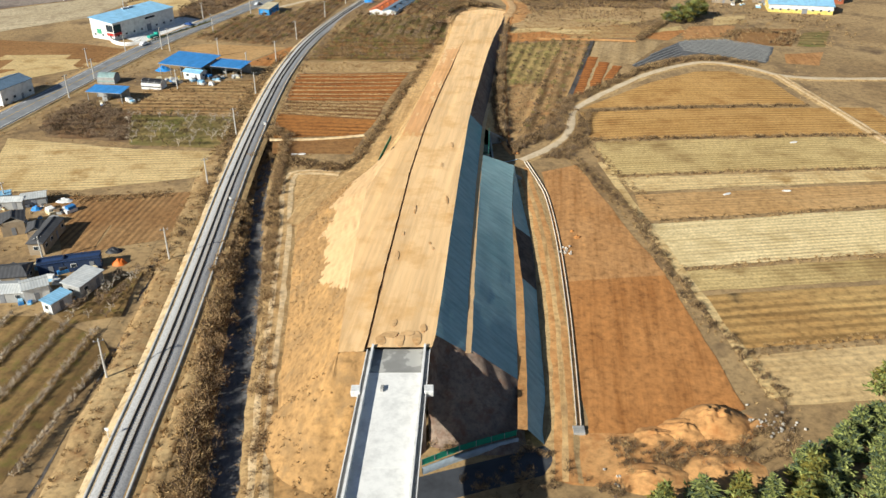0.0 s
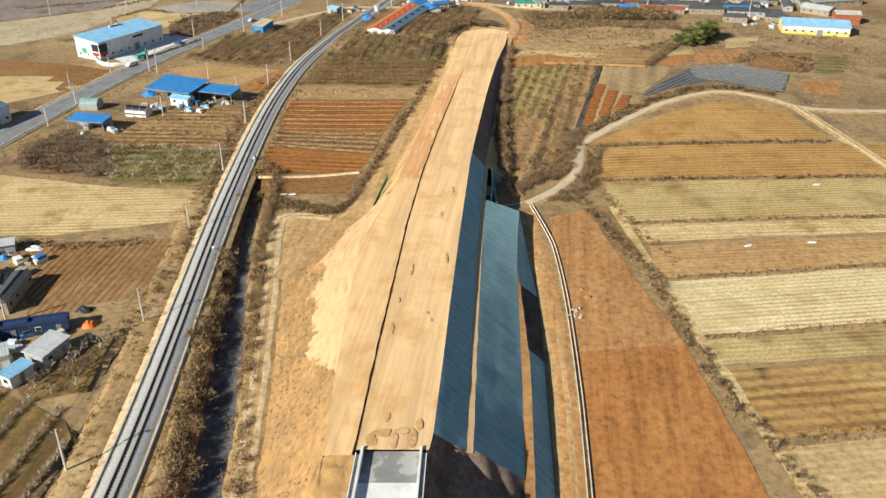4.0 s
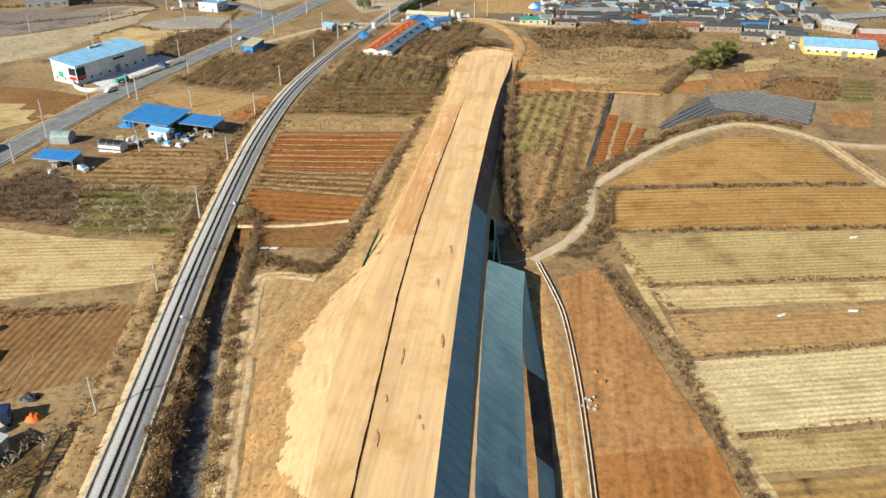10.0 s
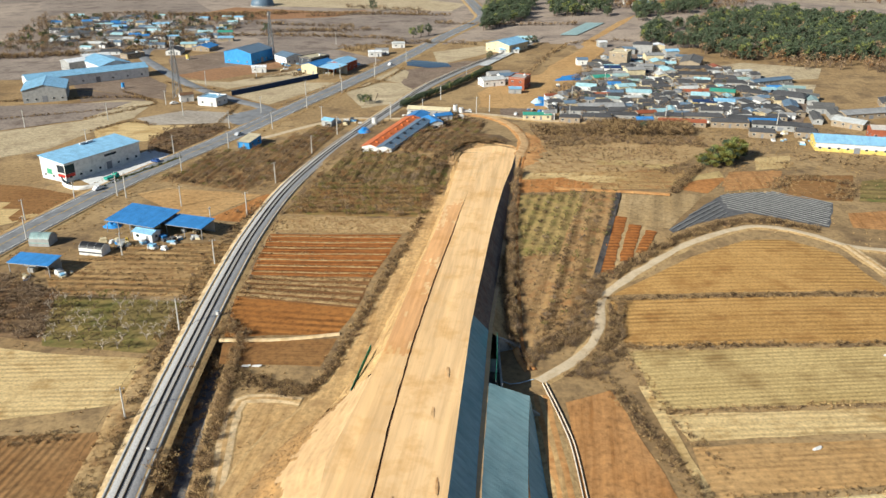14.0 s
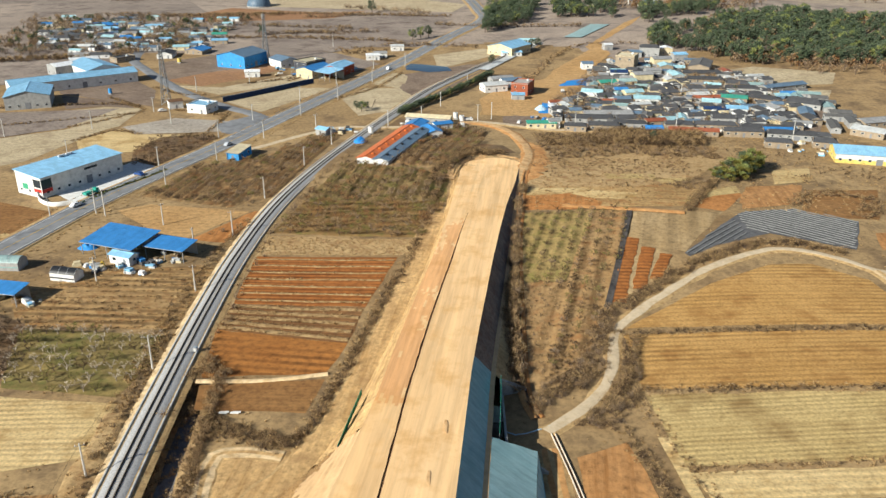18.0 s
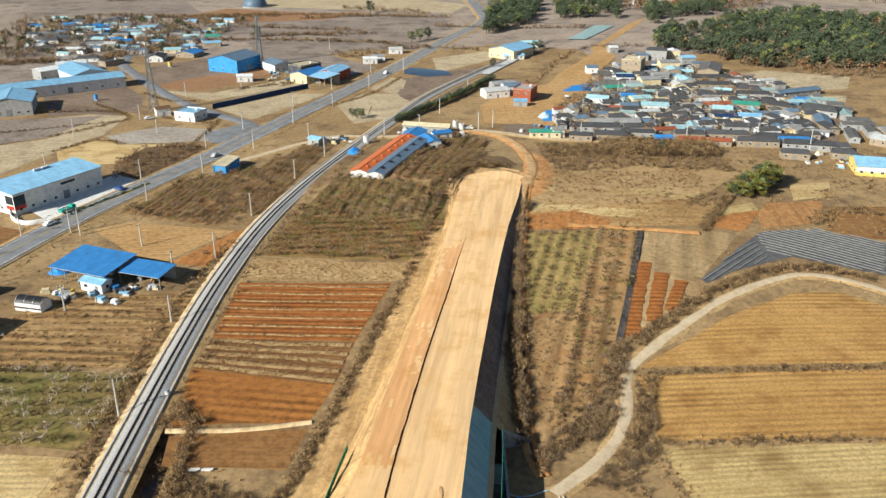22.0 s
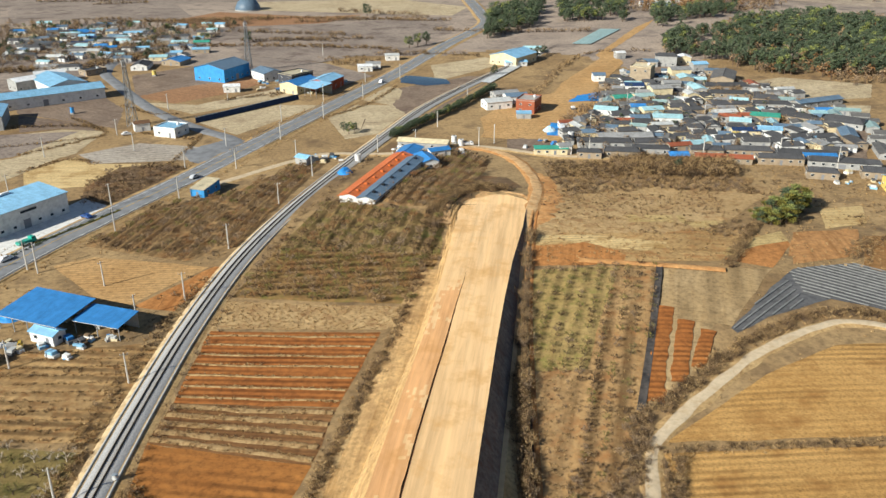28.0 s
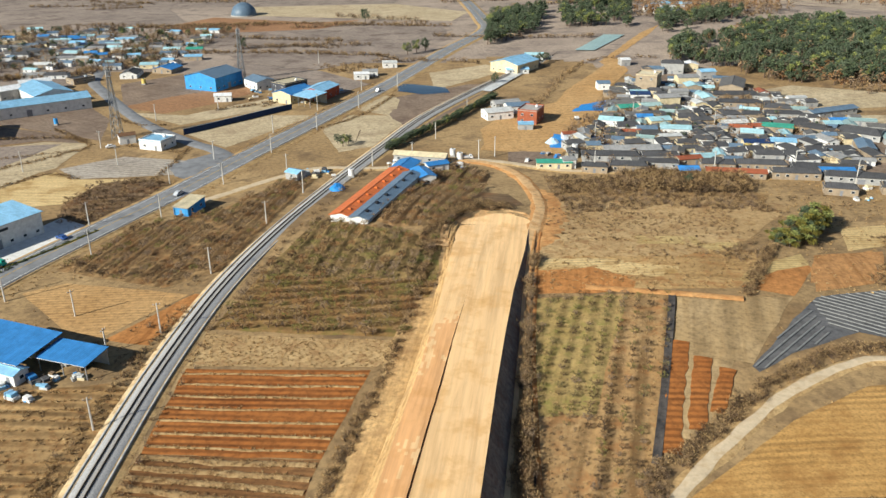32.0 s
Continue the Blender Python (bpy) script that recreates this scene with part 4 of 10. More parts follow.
def section(y0, y1, step, edges, n, wobble=0.0, seed=0):
    """Rows across from one edge to another; each edge is a function of y giving (x, z)."""
    rows = []
    k = max(2, int((y1 - y0) / step))
    for i in range(k + 1):
        y = y0 + (y1 - y0) * i / k
        (xa, za), (xb, zb) = edges[0](y), edges[1](y)
        row = []
        for j in range(n + 1):
            t = j / n
            dz = wobble * noise.noise(Vector((seed + y * 0.18, t * n * 0.7, seed))) if 0 < j < n else 0
            row.append((xa + (xb - xa) * t, y, za + (zb - za) * t + dz))
        rows.append(row)
    return rows


LOW = [(104, 12.4), (118.8, 13.6), (143.5, 15.3), (185.5, 17.6), (206, 19.4), (216, 20.6)]


def embankment():
    emb = tagged(new("embankment"), "new sandy railway embankment with teal-matted shaded slope", "embankment", kind="structure")
    crest = lambda y: (along(CREST, y), top_height(y))
    shut = lambda y: max(0.04, min(1.0, (345 - y) / 45))
    drain_r = lambda y: (along(DRAIN, y) + shut(y) * (0.26 + 0.13 * noise.noise(Vector((y * 0.22, 3, 1)))), top_height(y))
    drain_l = lambda y: (along(DRAIN, y) - shut(y) * (0.22 - 0.16 * noise.noise(Vector((y * 0.2, 8, 1)))), top_height(y))
    drain_m = lambda y: (along(DRAIN, y), top_height(y) - 0.36)
    plat = lambda y: (along(PLAT, y), top_height(y) - 0.15)
    toe_l = lambda y: (along(TOE_L, y), H(along(TOE_L, y), y) - 0.1)
    berm_i = lambda y: (along(BERM, y) - 0.5 + 0.15 * noise.noise(Vector((y * 0.3, 1, 9))), berm_height(y) + 0.1)
    berm_o = lambda y: (along(BERM, y) + 0.55 + 0.2 * noise.noise(Vector((y * 0.25, 4, 9))), berm_height(y))
    toe_r = lambda y: (along(TOE_R, y), H(along(TOE_R, y), y) - 0.1)
    low_i = lambda y: (along(LOW, y), 3.5)
    low_o = lambda y: (along(LOW, y) + 0.1 + 1.6 * max(0.0, min(1.0, (190 - y) / 40)) + 0.15 * noise.noise(Vector((y * 0.3, 7, 2))), 3.3)
    part("running_surface", grid_mesh("running_surface", section(113.2, 402, 1.5, (drain_r, crest), 8, 0.1, 2), SOIL["sand"]), emb, "compacted orange sand surface")
    # groove sides, a darker brown than the sand beside them
    part("drain_side", grid_mesh("drain_side", section(113.2, 345, 1.5, (drain_r, drain_m), 1), SOIL["drainbrown"]), emb)
    part("drain_side", grid_mesh("drain_side", section(113.2, 345, 1.5, (drain_m, drain_l), 1), SOIL["drainbrown"]), emb)
    part("drain_cover", grid_mesh("drain_cover", section(345, 402, 3, (drain_l, drain_r), 2, 0.05, 2), SOIL["sand"]), emb)
    bench = grid_mesh("shoulder_bench", section(112, 402, 1.0, (plat, drain_l), 8, 0.12, 3), SOIL["sand"])
    bench.materials.append(SOIL["sandorange"])
    tone = []
    for f in bench.polygons:
        x, y, _ = f.center
        n = noise.noise(Vector((x * 0.5, y * 0.06, 4))) + 0.5 * noise.noise(Vector((x * 1.7, y * 0.3, 4)))
        tone.append(int(224 + 9 * n < y < 322 + 45 * n and n > -0.42))
    bench.polygons.foreach_set("material_index", tone)
    part("shoulder_bench", bench, emb, "pale sandy bench with pinkish orange stretches")
    rows = section(112, 214.5, 1.0, (toe_l, plat), 40, 0.45, 4)
    m = len(rows[0])
    bare, sandy = [], []
    for a in range(len(rows) - 1):
        y = rows[a][0][1]
        reach = 0.5 * max(0, min(1, (y - 133) / 14)) * (1 + 0.3 * noise.noise(Vector((y * 0.12, 1, 2)))) * (1 + 0.3 * noise.noise(Vector((y * 0.7, 5, 2))))
        for b in range(m - 1):
            k = a * m + b
            (sandy if 1 - b / (m - 1) < reach else bare).append((k, k + 1, k + m + 1, k + m))
    pts = [p for r in rows for p in r]
    part("sunlit_slope", mesh_from("sunlit_slope", pts, bare, SOIL["earth"], True), emb, "bare brown earth slope with weeds")
    part("sand_spill", mesh_from("sand_spill", pts, sandy, SOIL["sandpale"], True), emb, "pale loose sand tipped over the edge")
    part("sunlit_slope", grid_mesh("sunlit_slope", section(214.5, 402, 2.5, (toe_l, plat), 14, 0.7, 4), SOIL["slopesand"]), emb, "smeared sandy earth slope")
    part("upper_slope", grid_mesh("upper_slope", section(117, 243, 3, (crest, berm_i), 6, 0.2, 5), NET), emb, "slope under teal erosion matting")
    # this bare slope carries shade in its earth colour
    part("upper_slope", grid_mesh("upper_slope", section(243, 402, 3, (crest, berm_i), 6, 0.35, 6), SOIL["earthshaded"]), emb, "bare slope with shade put into its colour")
    part("berm_path", grid_mesh("berm_path", section(116.6, 402, 3, (berm_i, berm_o), 2, 0.05, 8), SOIL["sandpale"]), emb, "narrow pale path along the slope")
    part("lower_slope", grid_mesh("lower_slope", section(117, 217, 3, (berm_o, low_i), 6, 0.2, 9), NET), emb, "slope under teal erosion matting")
    part("foot_path", grid_mesh("foot_path", section(104, 190, 2, (low_i, low_o), 2, 0.05, 12), SOIL["earthred"]), emb, "narrow orange earth step")
    part("foot_slope", grid_mesh("foot_slope", section(104, 154, 3, (low_o, toe_r), 3, 0.15, 13), NET), emb, "slope foot under teal erosion matting")
    part("foot_slope", grid_mesh("foot_slope", section(154, 179, 2, (low_o, toe_r), 5, 0.4, 14), SOIL["blackbed"]), emb, "black stretch of the slope foot between the matting")
    part("foot_slope", grid_mesh("foot_slope", section(179, 217, 3, (low_o, toe_r), 3, 0.15, 15), NET), emb, "slope foot under teal erosion matting")
    part("lower_slope", grid_mesh("lower_slope", section(241.5, 402, 3, (berm_o, toe_r), 5, 0.3, 10), SOIL["drygrass"]), emb, "rough grassy foot of the slope")
    # the slopes that close the end below the bridge
    n = 24
    def cone(name, x0, x1, z0, reach, mat, seed, turn):
        rows = []
        for i in range(n + 1):
            t = i / n
            row = []
            for j in range(11):
                s = j / 10
                x = x0 + (x1 - x0) * t
                w = 0.6 * noise.noise(Vector((x * 0.4, s * 5, seed))) if 0 < s < 1 else 0
                zt = z0(t)
                row.append((x + turn(t) * s * 4, 112.2 - reach(t) * s, zt * (1 - s) + w - 0.1))
            rows.append(row)
        part(name, grid_mesh(name, rows, mat), emb)
    rows = []
    for i in range(31):
        t = i / 30
        ph = radians(178 + 86 * min(1, t / 0.7))
        cx, reach = -18 + 5.8 * max(0, (t - 0.7) / 0.3), 12.5 + 8 * min(1, t / 0.7)
        row = []
        for j in range(15):
            q = j / 14
            w = 0.8 * noise.noise(Vector((t * 9, q * 6, 3))) + 0.5 * noise.noise(Vector((t * 25, q * 17, 8))) if 0 < q < 1 else 0
            row.append((cx + reach * q * math.cos(ph), 112.4 + reach * q * math.sin(ph), 13.6 * (1 - q) ** 1.1 + w - 0.1))
        rows.append(row)
    part("end_slope", grid_mesh("end_slope", rows, SOIL["earth"]), emb, "rounded brown earth slope beside the bridge")
    # this end slope and the next have shade painted into the earth
    cone("end_slope", -12.2, -3, lambda t: 12.4, lambda t: 22 - 12.3 * t, SOIL["earthshaded"], 5, lambda t: 0)
    rows = []
    for i in range(n + 1):
        t = i / n
        x = -3 + 16.6 * t
        zt = 13.66 if x < -1.4 else (13.66 - (x + 1.4) / 5.3 * 3.7 if x < 3.9 else 9.9 if x < 5.4 else max(3.4, 9.9 - (x - 5.4) / 8.2 * 6.4))
        y0 = 112.9 if x < -2 else min(117.3, 112.9 + (x + 2) / 0.6 * 4.4)
        rows.append([(x + (0.5 - 0.1 * t) * s, y0 - (13.5 + 1.5 * t - (117.3 - y0)) * s - 1.5 * math.sin(t * 3.1) * s, zt * (1 - s) + (0.9 * noise.noise(Vector((x * 0.5, s * 6, 9))) if 0 < s < 1 else 0)) for s in [j / 10 for j in range(11)]])
    part("end_slope", grid_mesh("end_slope", rows, SOIL["earthshaded"]), emb, "stony earth slope with shade put into its colour")
    # the rounded end, where the surface runs out against the cut
    rows = []
    for i in range(10):
        q = i / 9
        y = 401.9 + 9.6 * q
        xl, xr = 7.0 + 9.0 * q * q, 31.3 - 5.0 * q ** 3
        rows.append([(xl + (xr - xl) * k / 10, y - 2.2 * q * abs(k / 5 - 1) ** 2, top_height(401.9) + 0.25 * q + 0.12 * noise.noise(Vector((k * 0.8, i * 1.1, 3)))) for k in range(11)])
    part("surface_end", grid_mesh("surface_end", rows, SOIL["sand"]), emb, "rounded sandy end of the running surface")
    return emb


embankment()

# ---- bridge ----
def bridge():
    b = tagged(new("bridge"), "new pale concrete railway bridge deck meeting the embankment", "bridge")
    L = lambda y: -13.9 + (y - 78.2) * 0.0455
    Rr = lambda y: -4.45 + (y - 78.2) * 0.042
    def strip(name, f, g, z0, z1, y0, y1, mat, label=""):
        yy = [y0 + (y1 - y0) * i / 12 for i in range(13)]
        v, fc = [], []
        for y in yy:
            v += [(f(y), y, z0), (g(y), y, z0), (g(y), y, z1), (f(y), y, z1)]
        for i in range(12):
            a, c = 4 * i, 4 * i + 4
            for j in range(4):
                k = (j + 1) % 4
                fc.append((a + j, a + k, c + k, c + j))
        fc += [(3, 2, 1, 0), (48, 49, 50, 51)]
        me = mesh_from(name, v, fc, mat)
        bm = bmesh.new()
        bm.from_mesh(me)
        bmesh.ops.recalc_face_normals(bm, faces=bm.faces)
        bm.to_mesh(me)
        bm.free()
        return part(name, me, b, label)
    off = lambda f, d: (lambda y: f(y) + d)
    zt = 13.1
    strip("deck_slab", L, Rr, zt - 0.5, zt, 84.95, 107, CONCRETE, "pale smooth concrete deck")
    strip("deck_slab", L, Rr, zt - 0.5, zt - 0.015, -150, 84.9, CONCRETE, "pale smooth concrete deck")
    strip("approach_slab", off(L, 0.1), off(Rr, -0.1), zt - 0.5, zt + 0.02, 107.04, 113.6, MOTTLED, "grey damp mottled concrete slab")
    for f, d0, d1 in ((L, 0.0, 0.38), (Rr, -0.38, 0.0)):
        strip("parapet", off(f, d0), off(f, d1), zt - 0.6, zt + 1.1, -150, 113.7, CONCRETE, "pale concrete parapet wall")
    for f, d0, d1 in ((L, -0.75, -0.003), (Rr, 0.003, 0.75)):
        strip("cable_ledge", off(f, d0), off(f, d1), zt + 0.2, zt + 0.5, -150, 112.5, CONCRETE_GREY, "grey outer ledge")
        strip("ledge_lip", off(f, d0), off(f, d0 + (0.14 if d0 < 0 else 0)), zt + 0.503, zt + 0.8, -150, 112.5, CONCRETE) if d0 < 0 else strip("ledge_lip", off(f, d1 - 0.14), off(f, d1), zt + 0.503, zt + 0.8, -150, 112.5, CONCRETE)
    for d in (1.4, 3.9, 6.4):
        strip("girder", off(L, d), off(L, d + 1.2), zt - 2.4, zt - 0.503, -150, 110.5, CONCRETE_GREY)
    for f, s in ((L, -1), (Rr, 1)):
        me = box_mesh("bearing_block", 1.5, 1.8, 1.1, WHITE_LINE, 0.08)
        part("bearing_block", me, b, "white block on the outer ledge").matrix_basis = pose(f(101.5) + s * 1.15, 101.5, zt + 0.6)
    part("inspection_box", box_mesh("inspection_box", 0.5, 1.3, 0.5, CONCRETE_GREY, 0.04), b, "small grey box on the deck").matrix_basis = pose(-9.9, 102.6, zt + 0.25, 0, 0, -3)
    part("abutment", box_mesh("abutment", 10.6, 2.2, 10.5, CONCRETE_GREY, 0.05), b).matrix_basis = pose(-7.9, 112.0, zt - 5.9, 0, 0, -2.6)
    for y in (78, 48, 18, -12, -42, -72, -102, -132):
        part("pier", box_mesh("pier", 4.5, 2.4, 11.4, CONCRETE_GREY, 0.3), b).matrix_basis = pose(L(y) + 4.6, y, 5.2, 0, 0, -2.6)
        part("pier_cap", box_mesh("pier_cap", 8.6, 3.0, 1.5, CONCRETE_GREY, 0.15), b).matrix_basis = pose(L(y) + 4.6, y, 10.0, 0, 0, -2.6)
    return b


def mottled():
    m, nt, bs = base_material("mottled_wet_concrete", 0.8)
    n = noise_tex(nt, coords(nt), 0.35, 4, 0.5)
    nt.links.new(ramp(nt, n, [(0.42, (0.42, 0.41, 0.38)), (0.47, (0.27, 0.265, 0.25)), (0.6, (0.24, 0.235, 0.22))]), bs.inputs["Base Color"])
    return m


MOTTLED = mottled()
bridge()

# damp and rutted patches of darker sand on the running surface
PATCHES = [(-11, 115.5, 0.9, 1.6), (-9.4, 117.2, 1.5, 1.0), (-7.6, 115.4, 0.8, 1.8), (-6.2, 117.6, 1.2, 0.9), (-4.6, 116.0, 0.8, 2.1), (-3.6, 119.2, 0.5, 1.4), (-8.8, 121, 0.5, 1.1)]
PATCHES += [(-9.6, 147.5, 0.5, 1.9), (-8.8, 158, 0.35, 1.2), (-2.2, 150.5, 0.25, 0.8), (-2.8, 153, 0.3, 0.7), (-6.5, 171, 0.25, 2.6), (1.0, 176, 0.3, 2.2), (-0.2, 199, 0.3, 1.8), (2.6, 215, 0.35, 2.4)]
for x, y, rx, ry in PATCHES:
    ring = []
    for k in range(18):
        a = 2 * math.pi * k / 18
        w = 1 + 0.4 * noise.noise(Vector((math.cos(a) * 1.6, math.sin(a) * 1.6, x + y)))
        ring.append((x + rx * w * math.cos(a), y + ry * w * math.sin(a)))
    v = [(x, y, top_height(y) + 0.13)] + [(a, b, top_height(b) + 0.11) for a, b in ring]
    tagged(new("damp_patch", mesh_from("damp_patch", v, [(0, k + 1, (k + 1) % 18 + 1) for k in range(18)], SOIL["cutsand"])), "darker damp patch on compacted sand", "patch", kind="structure")

# ---- underpass road, walls, culvert, channel ----
# the lane's colour is darkened for the shadow under the bridge
lane("underpass_road", "asphalt lane passing below the bridge, coloured dark for its shadow", [(21, 102), (16.4, 100.2), (6, 96.6), (-4, 93.2), (-16, 88), (-27, 79), (-40, 74), (-48, 73)], 4.2, ASPHALT_SHADED, 0.16, "road", False)


def run_wall(name, label, pts, thick, height, mat, cat="wall", cap=None):
    line = smooth(pts, 2.0)
    prof = [(-thick / 2, -0.2), (-thick / 2, height), (thick / 2, height), (thick / 2, -0.2)]
    ob = tagged(new(name), label, cat)
    part("panel", ribbon("panel", line, prof, mat), ob)
    if cap:
        part("cap_strip", ribbon("cap_strip", line, [(-thick / 2 - 0.05, height - 0.02), (-thick / 2 - 0.05, height + 0.1), (thick / 2 + 0.05, height + 0.1), (thick / 2 + 0.05, height - 0.02)], cap), ob)
    return ob


run_wall("retaining_wall", "low pale concrete retaining wall beside underpass lane", [(-3.5, 97.2), (2.7, 100.4), (8, 102.6), (12.6, 104.3)], 0.4, 1.3, PANEL)


def mesh_fence(name, label, pts, height, base, mat, gap=2.0):
    """Posts, two rails and a sheet of mesh between them."""
    f = tagged(new(name), label, "fence")
    line = smooth(pts, gap)
    post = box_mesh("post", 0.1, 0.1, height + 0.2, GALV, 0.01, (0, 0, height / 2))
    for (x, y) in line:
        part("post", post, f).matrix_basis = pose(x, y, base(x, y))
    rows = [[(x, y, base(x, y) + h) for (x, y) in line] for h in (0.08, height)]
    part("mesh_sheet", grid_mesh("mesh_sheet", rows, mat), f, "green mesh sheet")
    for h in (0.1, height):
        part("rail", ribbon("rail", line, [(-0.05, h - 0.05), (-0.05, h + 0.05), (0.05, h + 0.05), (0.05, h - 0.05)], mat, 0, base(*line[0])), f)
    return f


mesh_fence("safety_fence", "green mesh safety fence above retaining wall", [(-3.6, 97.9), (2.6, 101.2), (8, 103.4), (12.4, 105.0)], 1.2, lambda x, y: 1.2, GREEN_NET)
mesh_fence("safety_fence", "green mesh safety fence over the culvert portal", [(14.6, 240.5), (14.0, 230), (13.2, 219)], 1.5, lambda x, y: 4.6, GREEN_NET)
mesh_fence("safety_fence", "green mesh safety fence on the sandy slope", [(-18.2, 214), (-17.2, 222), (-15.6, 234)], 1.3, lambda x, y: 5.2, GREEN_NET)


def culvert():
    c = tagged(new("culvert"), "dark concrete box culvert under embankment", "culvert", kind="structure")
    x0 = 14.6
    for y0, y1, z0, z1 in ((217.5, 226.2, -0.2, 4.7), (231.2, 241.5, -0.2, 4.7), (226.2, 231.2, 3.7, 4.7)):
        part("head_wall", box_mesh("head_wall", 0.5, y1 - y0, z1 - z0, CONCRETE_GREY, 0.02, (x0, (y0 + y1) / 2, (z0 + z1) / 2)), c)
    for y in (226.0, 231.4):
        part("side_wall", box_mesh("side_wall", 30, 0.4, 3.9, CONCRETE_GREY, 0, (x0 - 15.3, y, 1.85)), c)
    part("roof_slab", box_mesh("roof_slab", 30, 5.8, 0.4, CONCRETE_GREY, 0, (x0 - 15.3, 228.7, 3.9)), c)
    part("wing_wall", slab("wing_wall", [(14.8, 217.6, 4.7), (22.6, 214.2, 0.9), (22.6, 213.7, 0.9), (14.8, 217.1, 4.7)], 4.2, CONCRETE_GREY), c)
    part("wing_wall", slab("wing_wall", [(14.8, 241.6, 4.7), (20.6, 243.6, 1.2), (20.6, 243.1, 1.2), (14.8, 241.1, 4.7)], 4.2, CONCRETE_GREY), c)
    part("apron", box_mesh("apron", 9.0, 5.0, 0.2, CONCRETE_GREY, 0, (19.4, 228.6, 0.02)), c)


culvert()


def channel():
    line = smooth([(24.9, 227), (27.6, 211), (28.6, 200), (28.4, 176.3), (26.9, 148), (25.3, 127.5), (23.6, 108.5)], 2.0)
    c = tagged(new("drainage_channel"), "pale precast concrete U-shaped drainage channel", "channel")
    nrm = sides(line)
    for o0, o1 in ((-0.48, -0.3), (0.3, 0.48)):
        part("lip", ribbon("lip", line, [(o0, -0.3), (o0, 0.45), (o1, 0.45), (o1, -0.3)], CONCRETE_DUSTY), c)
    part("channel_bed", ribbon("channel_bed", line, [(-0.3, 0.1), (0.3, 0.1)], SOIL["drainbrown"]), c)
    part("inlet_box", box_mesh("inlet_box", 2.0, 2.0, 1.0, CONCRETE_GREY, 0.05), c, "dark concrete catch basin").matrix_basis = pose(23.4, 107.2, 0.1)
    return c


channel()


def heap(name, label, x, y, r, h, mat, seed, stretch=1.0):
    rows = []
    for i in range(13):
        s = i / 12
        rows.append([(x + stretch * r * s * math.cos(t) * (1 + 0.25 * noise.noise(Vector((math.cos(t) * 2, math.sin(t) * 2, seed)))), y + r * s * math.sin(t), H(x, y) - 0.15 + h * (1 - s**1.6) * (1 + 0.4 * noise.noise(Vector((s * 3 * math.cos(t), s * 3 * math.sin(t), seed + 5))) + 0.3 * noise.noise(Vector((s * 8 * math.cos(t), s * 8 * math.sin(t), seed + 9))))) for t in [2 * math.pi * k / 30 for k in range(31)]])
    return tagged(new(name, grid_mesh(name, rows, mat)), label, "soil heap")


for k, (x, y, r, h, st) in enumerate([(47.5, 109.5, 5.2, 2.6, 1.3), (42, 107.5, 3.6, 1.6, 1.4), (36.5, 106, 3.0, 1.0, 1.5), (33.5, 96, 4.2, 1.6, 1.6), (45.5, 97.5, 5.0, 1.2, 1.6), (32.6, 182, 0.9, 0.7, 1.0), (33.4, 178.6, 1.1, 0.9, 1.2)]):
    heap("earth_mound", "heap of loose orange earth at the field end", x, y, r, h, SOIL["earthred"] if k < 5 else SOIL["soilred"], k, st)
ROCK = plain("pale_rubble", (0.5, 0.46, 0.4), 0.9, 0, 0.3, 2.0)


def rubble(x, y, n, spread, seed):
    rs = random.Random(seed)
    top = tagged(new("rubble_heap"), "heap of broken pale rock", "rubble")
    top.matrix_basis = pose(x, y, H(x, y))
    for _ in range(n):
        s = rs.uniform(0.25, 0.7)
        me = box_mesh("stone", s, s * rs.uniform(0.6, 1), s * rs.uniform(0.4, 0.8), ROCK, s * 0.18)
        part("stone", me, top).matrix_basis = pose(rs.gauss(0, spread), rs.gauss(0, spread), rs.uniform(0.1, 0.45), rs.uniform(-30, 30), rs.uniform(-30, 30), rs.uniform(0, 360))


rubble(29.9, 171.5, 22, 0.8, 1)
rubble(56, 109, 26, 1.8, 2)
rubble(59.5, 108, 18, 1.5, 3)
rubble(29, 96, 18, 1.4, 4)
# the raw face of the cut round the end of the embankment, with a broken crest
CUT = smooth([(3.6, 382), (5.0, 392), (8.6, 403), (14.5, 409.5), (21, 411.8), (27.5, 410.5), (30.8, 405)], 1.0)
rows = []
for i, ((x, y), (nx, ny)) in enumerate(zip(CUT, sides(CUT))):
    foot = top_height(y) - 0.25
    rim = max(foot + 0.3, H(x - 3.2 * nx, y - 3.2 * ny) + 0.35)
    rim = foot + (rim - foot) * min(1.0, i / 9, (len(CUT) - 1 - i) / 6)
    row = []
    for k, t in enumerate((-0.25, 0.0, 0.2, 0.4, 0.6, 0.8, 1.0, 1.25)):
        w = 0.55 * noise.noise(Vector((i * 0.25, k * 0.9, 7))) + 0.25 * noise.noise(Vector((i * 0.8, k * 2.1, 3)))
        o = -3.4 * t + 0.7 * noise.noise(Vector((i * 0.3, k * 0.6, 11)))
        z = foot + (rim - foot) * max(0, min(1, t)) ** 0.8 + (w if 0 < t < 1.1 else 0) + (0.35 * max(0, w) if t == 1.0 else 0) - (0.9 if t > 1.2 else 0.1 if t < 0 else 0)
        row.append((x + o * nx, y + o * ny, z))
    rows.append(row)
tagged(new("cut_bank", grid_mesh("cut_bank", rows, SOIL["cutsand"])), "raw orange sandy cut face with a broken rim", "bank", kind="structure")
tagged(new("cut_bank", drape("cut_bank", [(30, 380), (38, 388), (44, 410), (43, 440), (38, 446), (38.5, 424), (35, 402)], SOIL["earthred"], 0.3, 2.0, 1.4, 78)), "raw orange earth beside the access track", "bank", kind="structure")
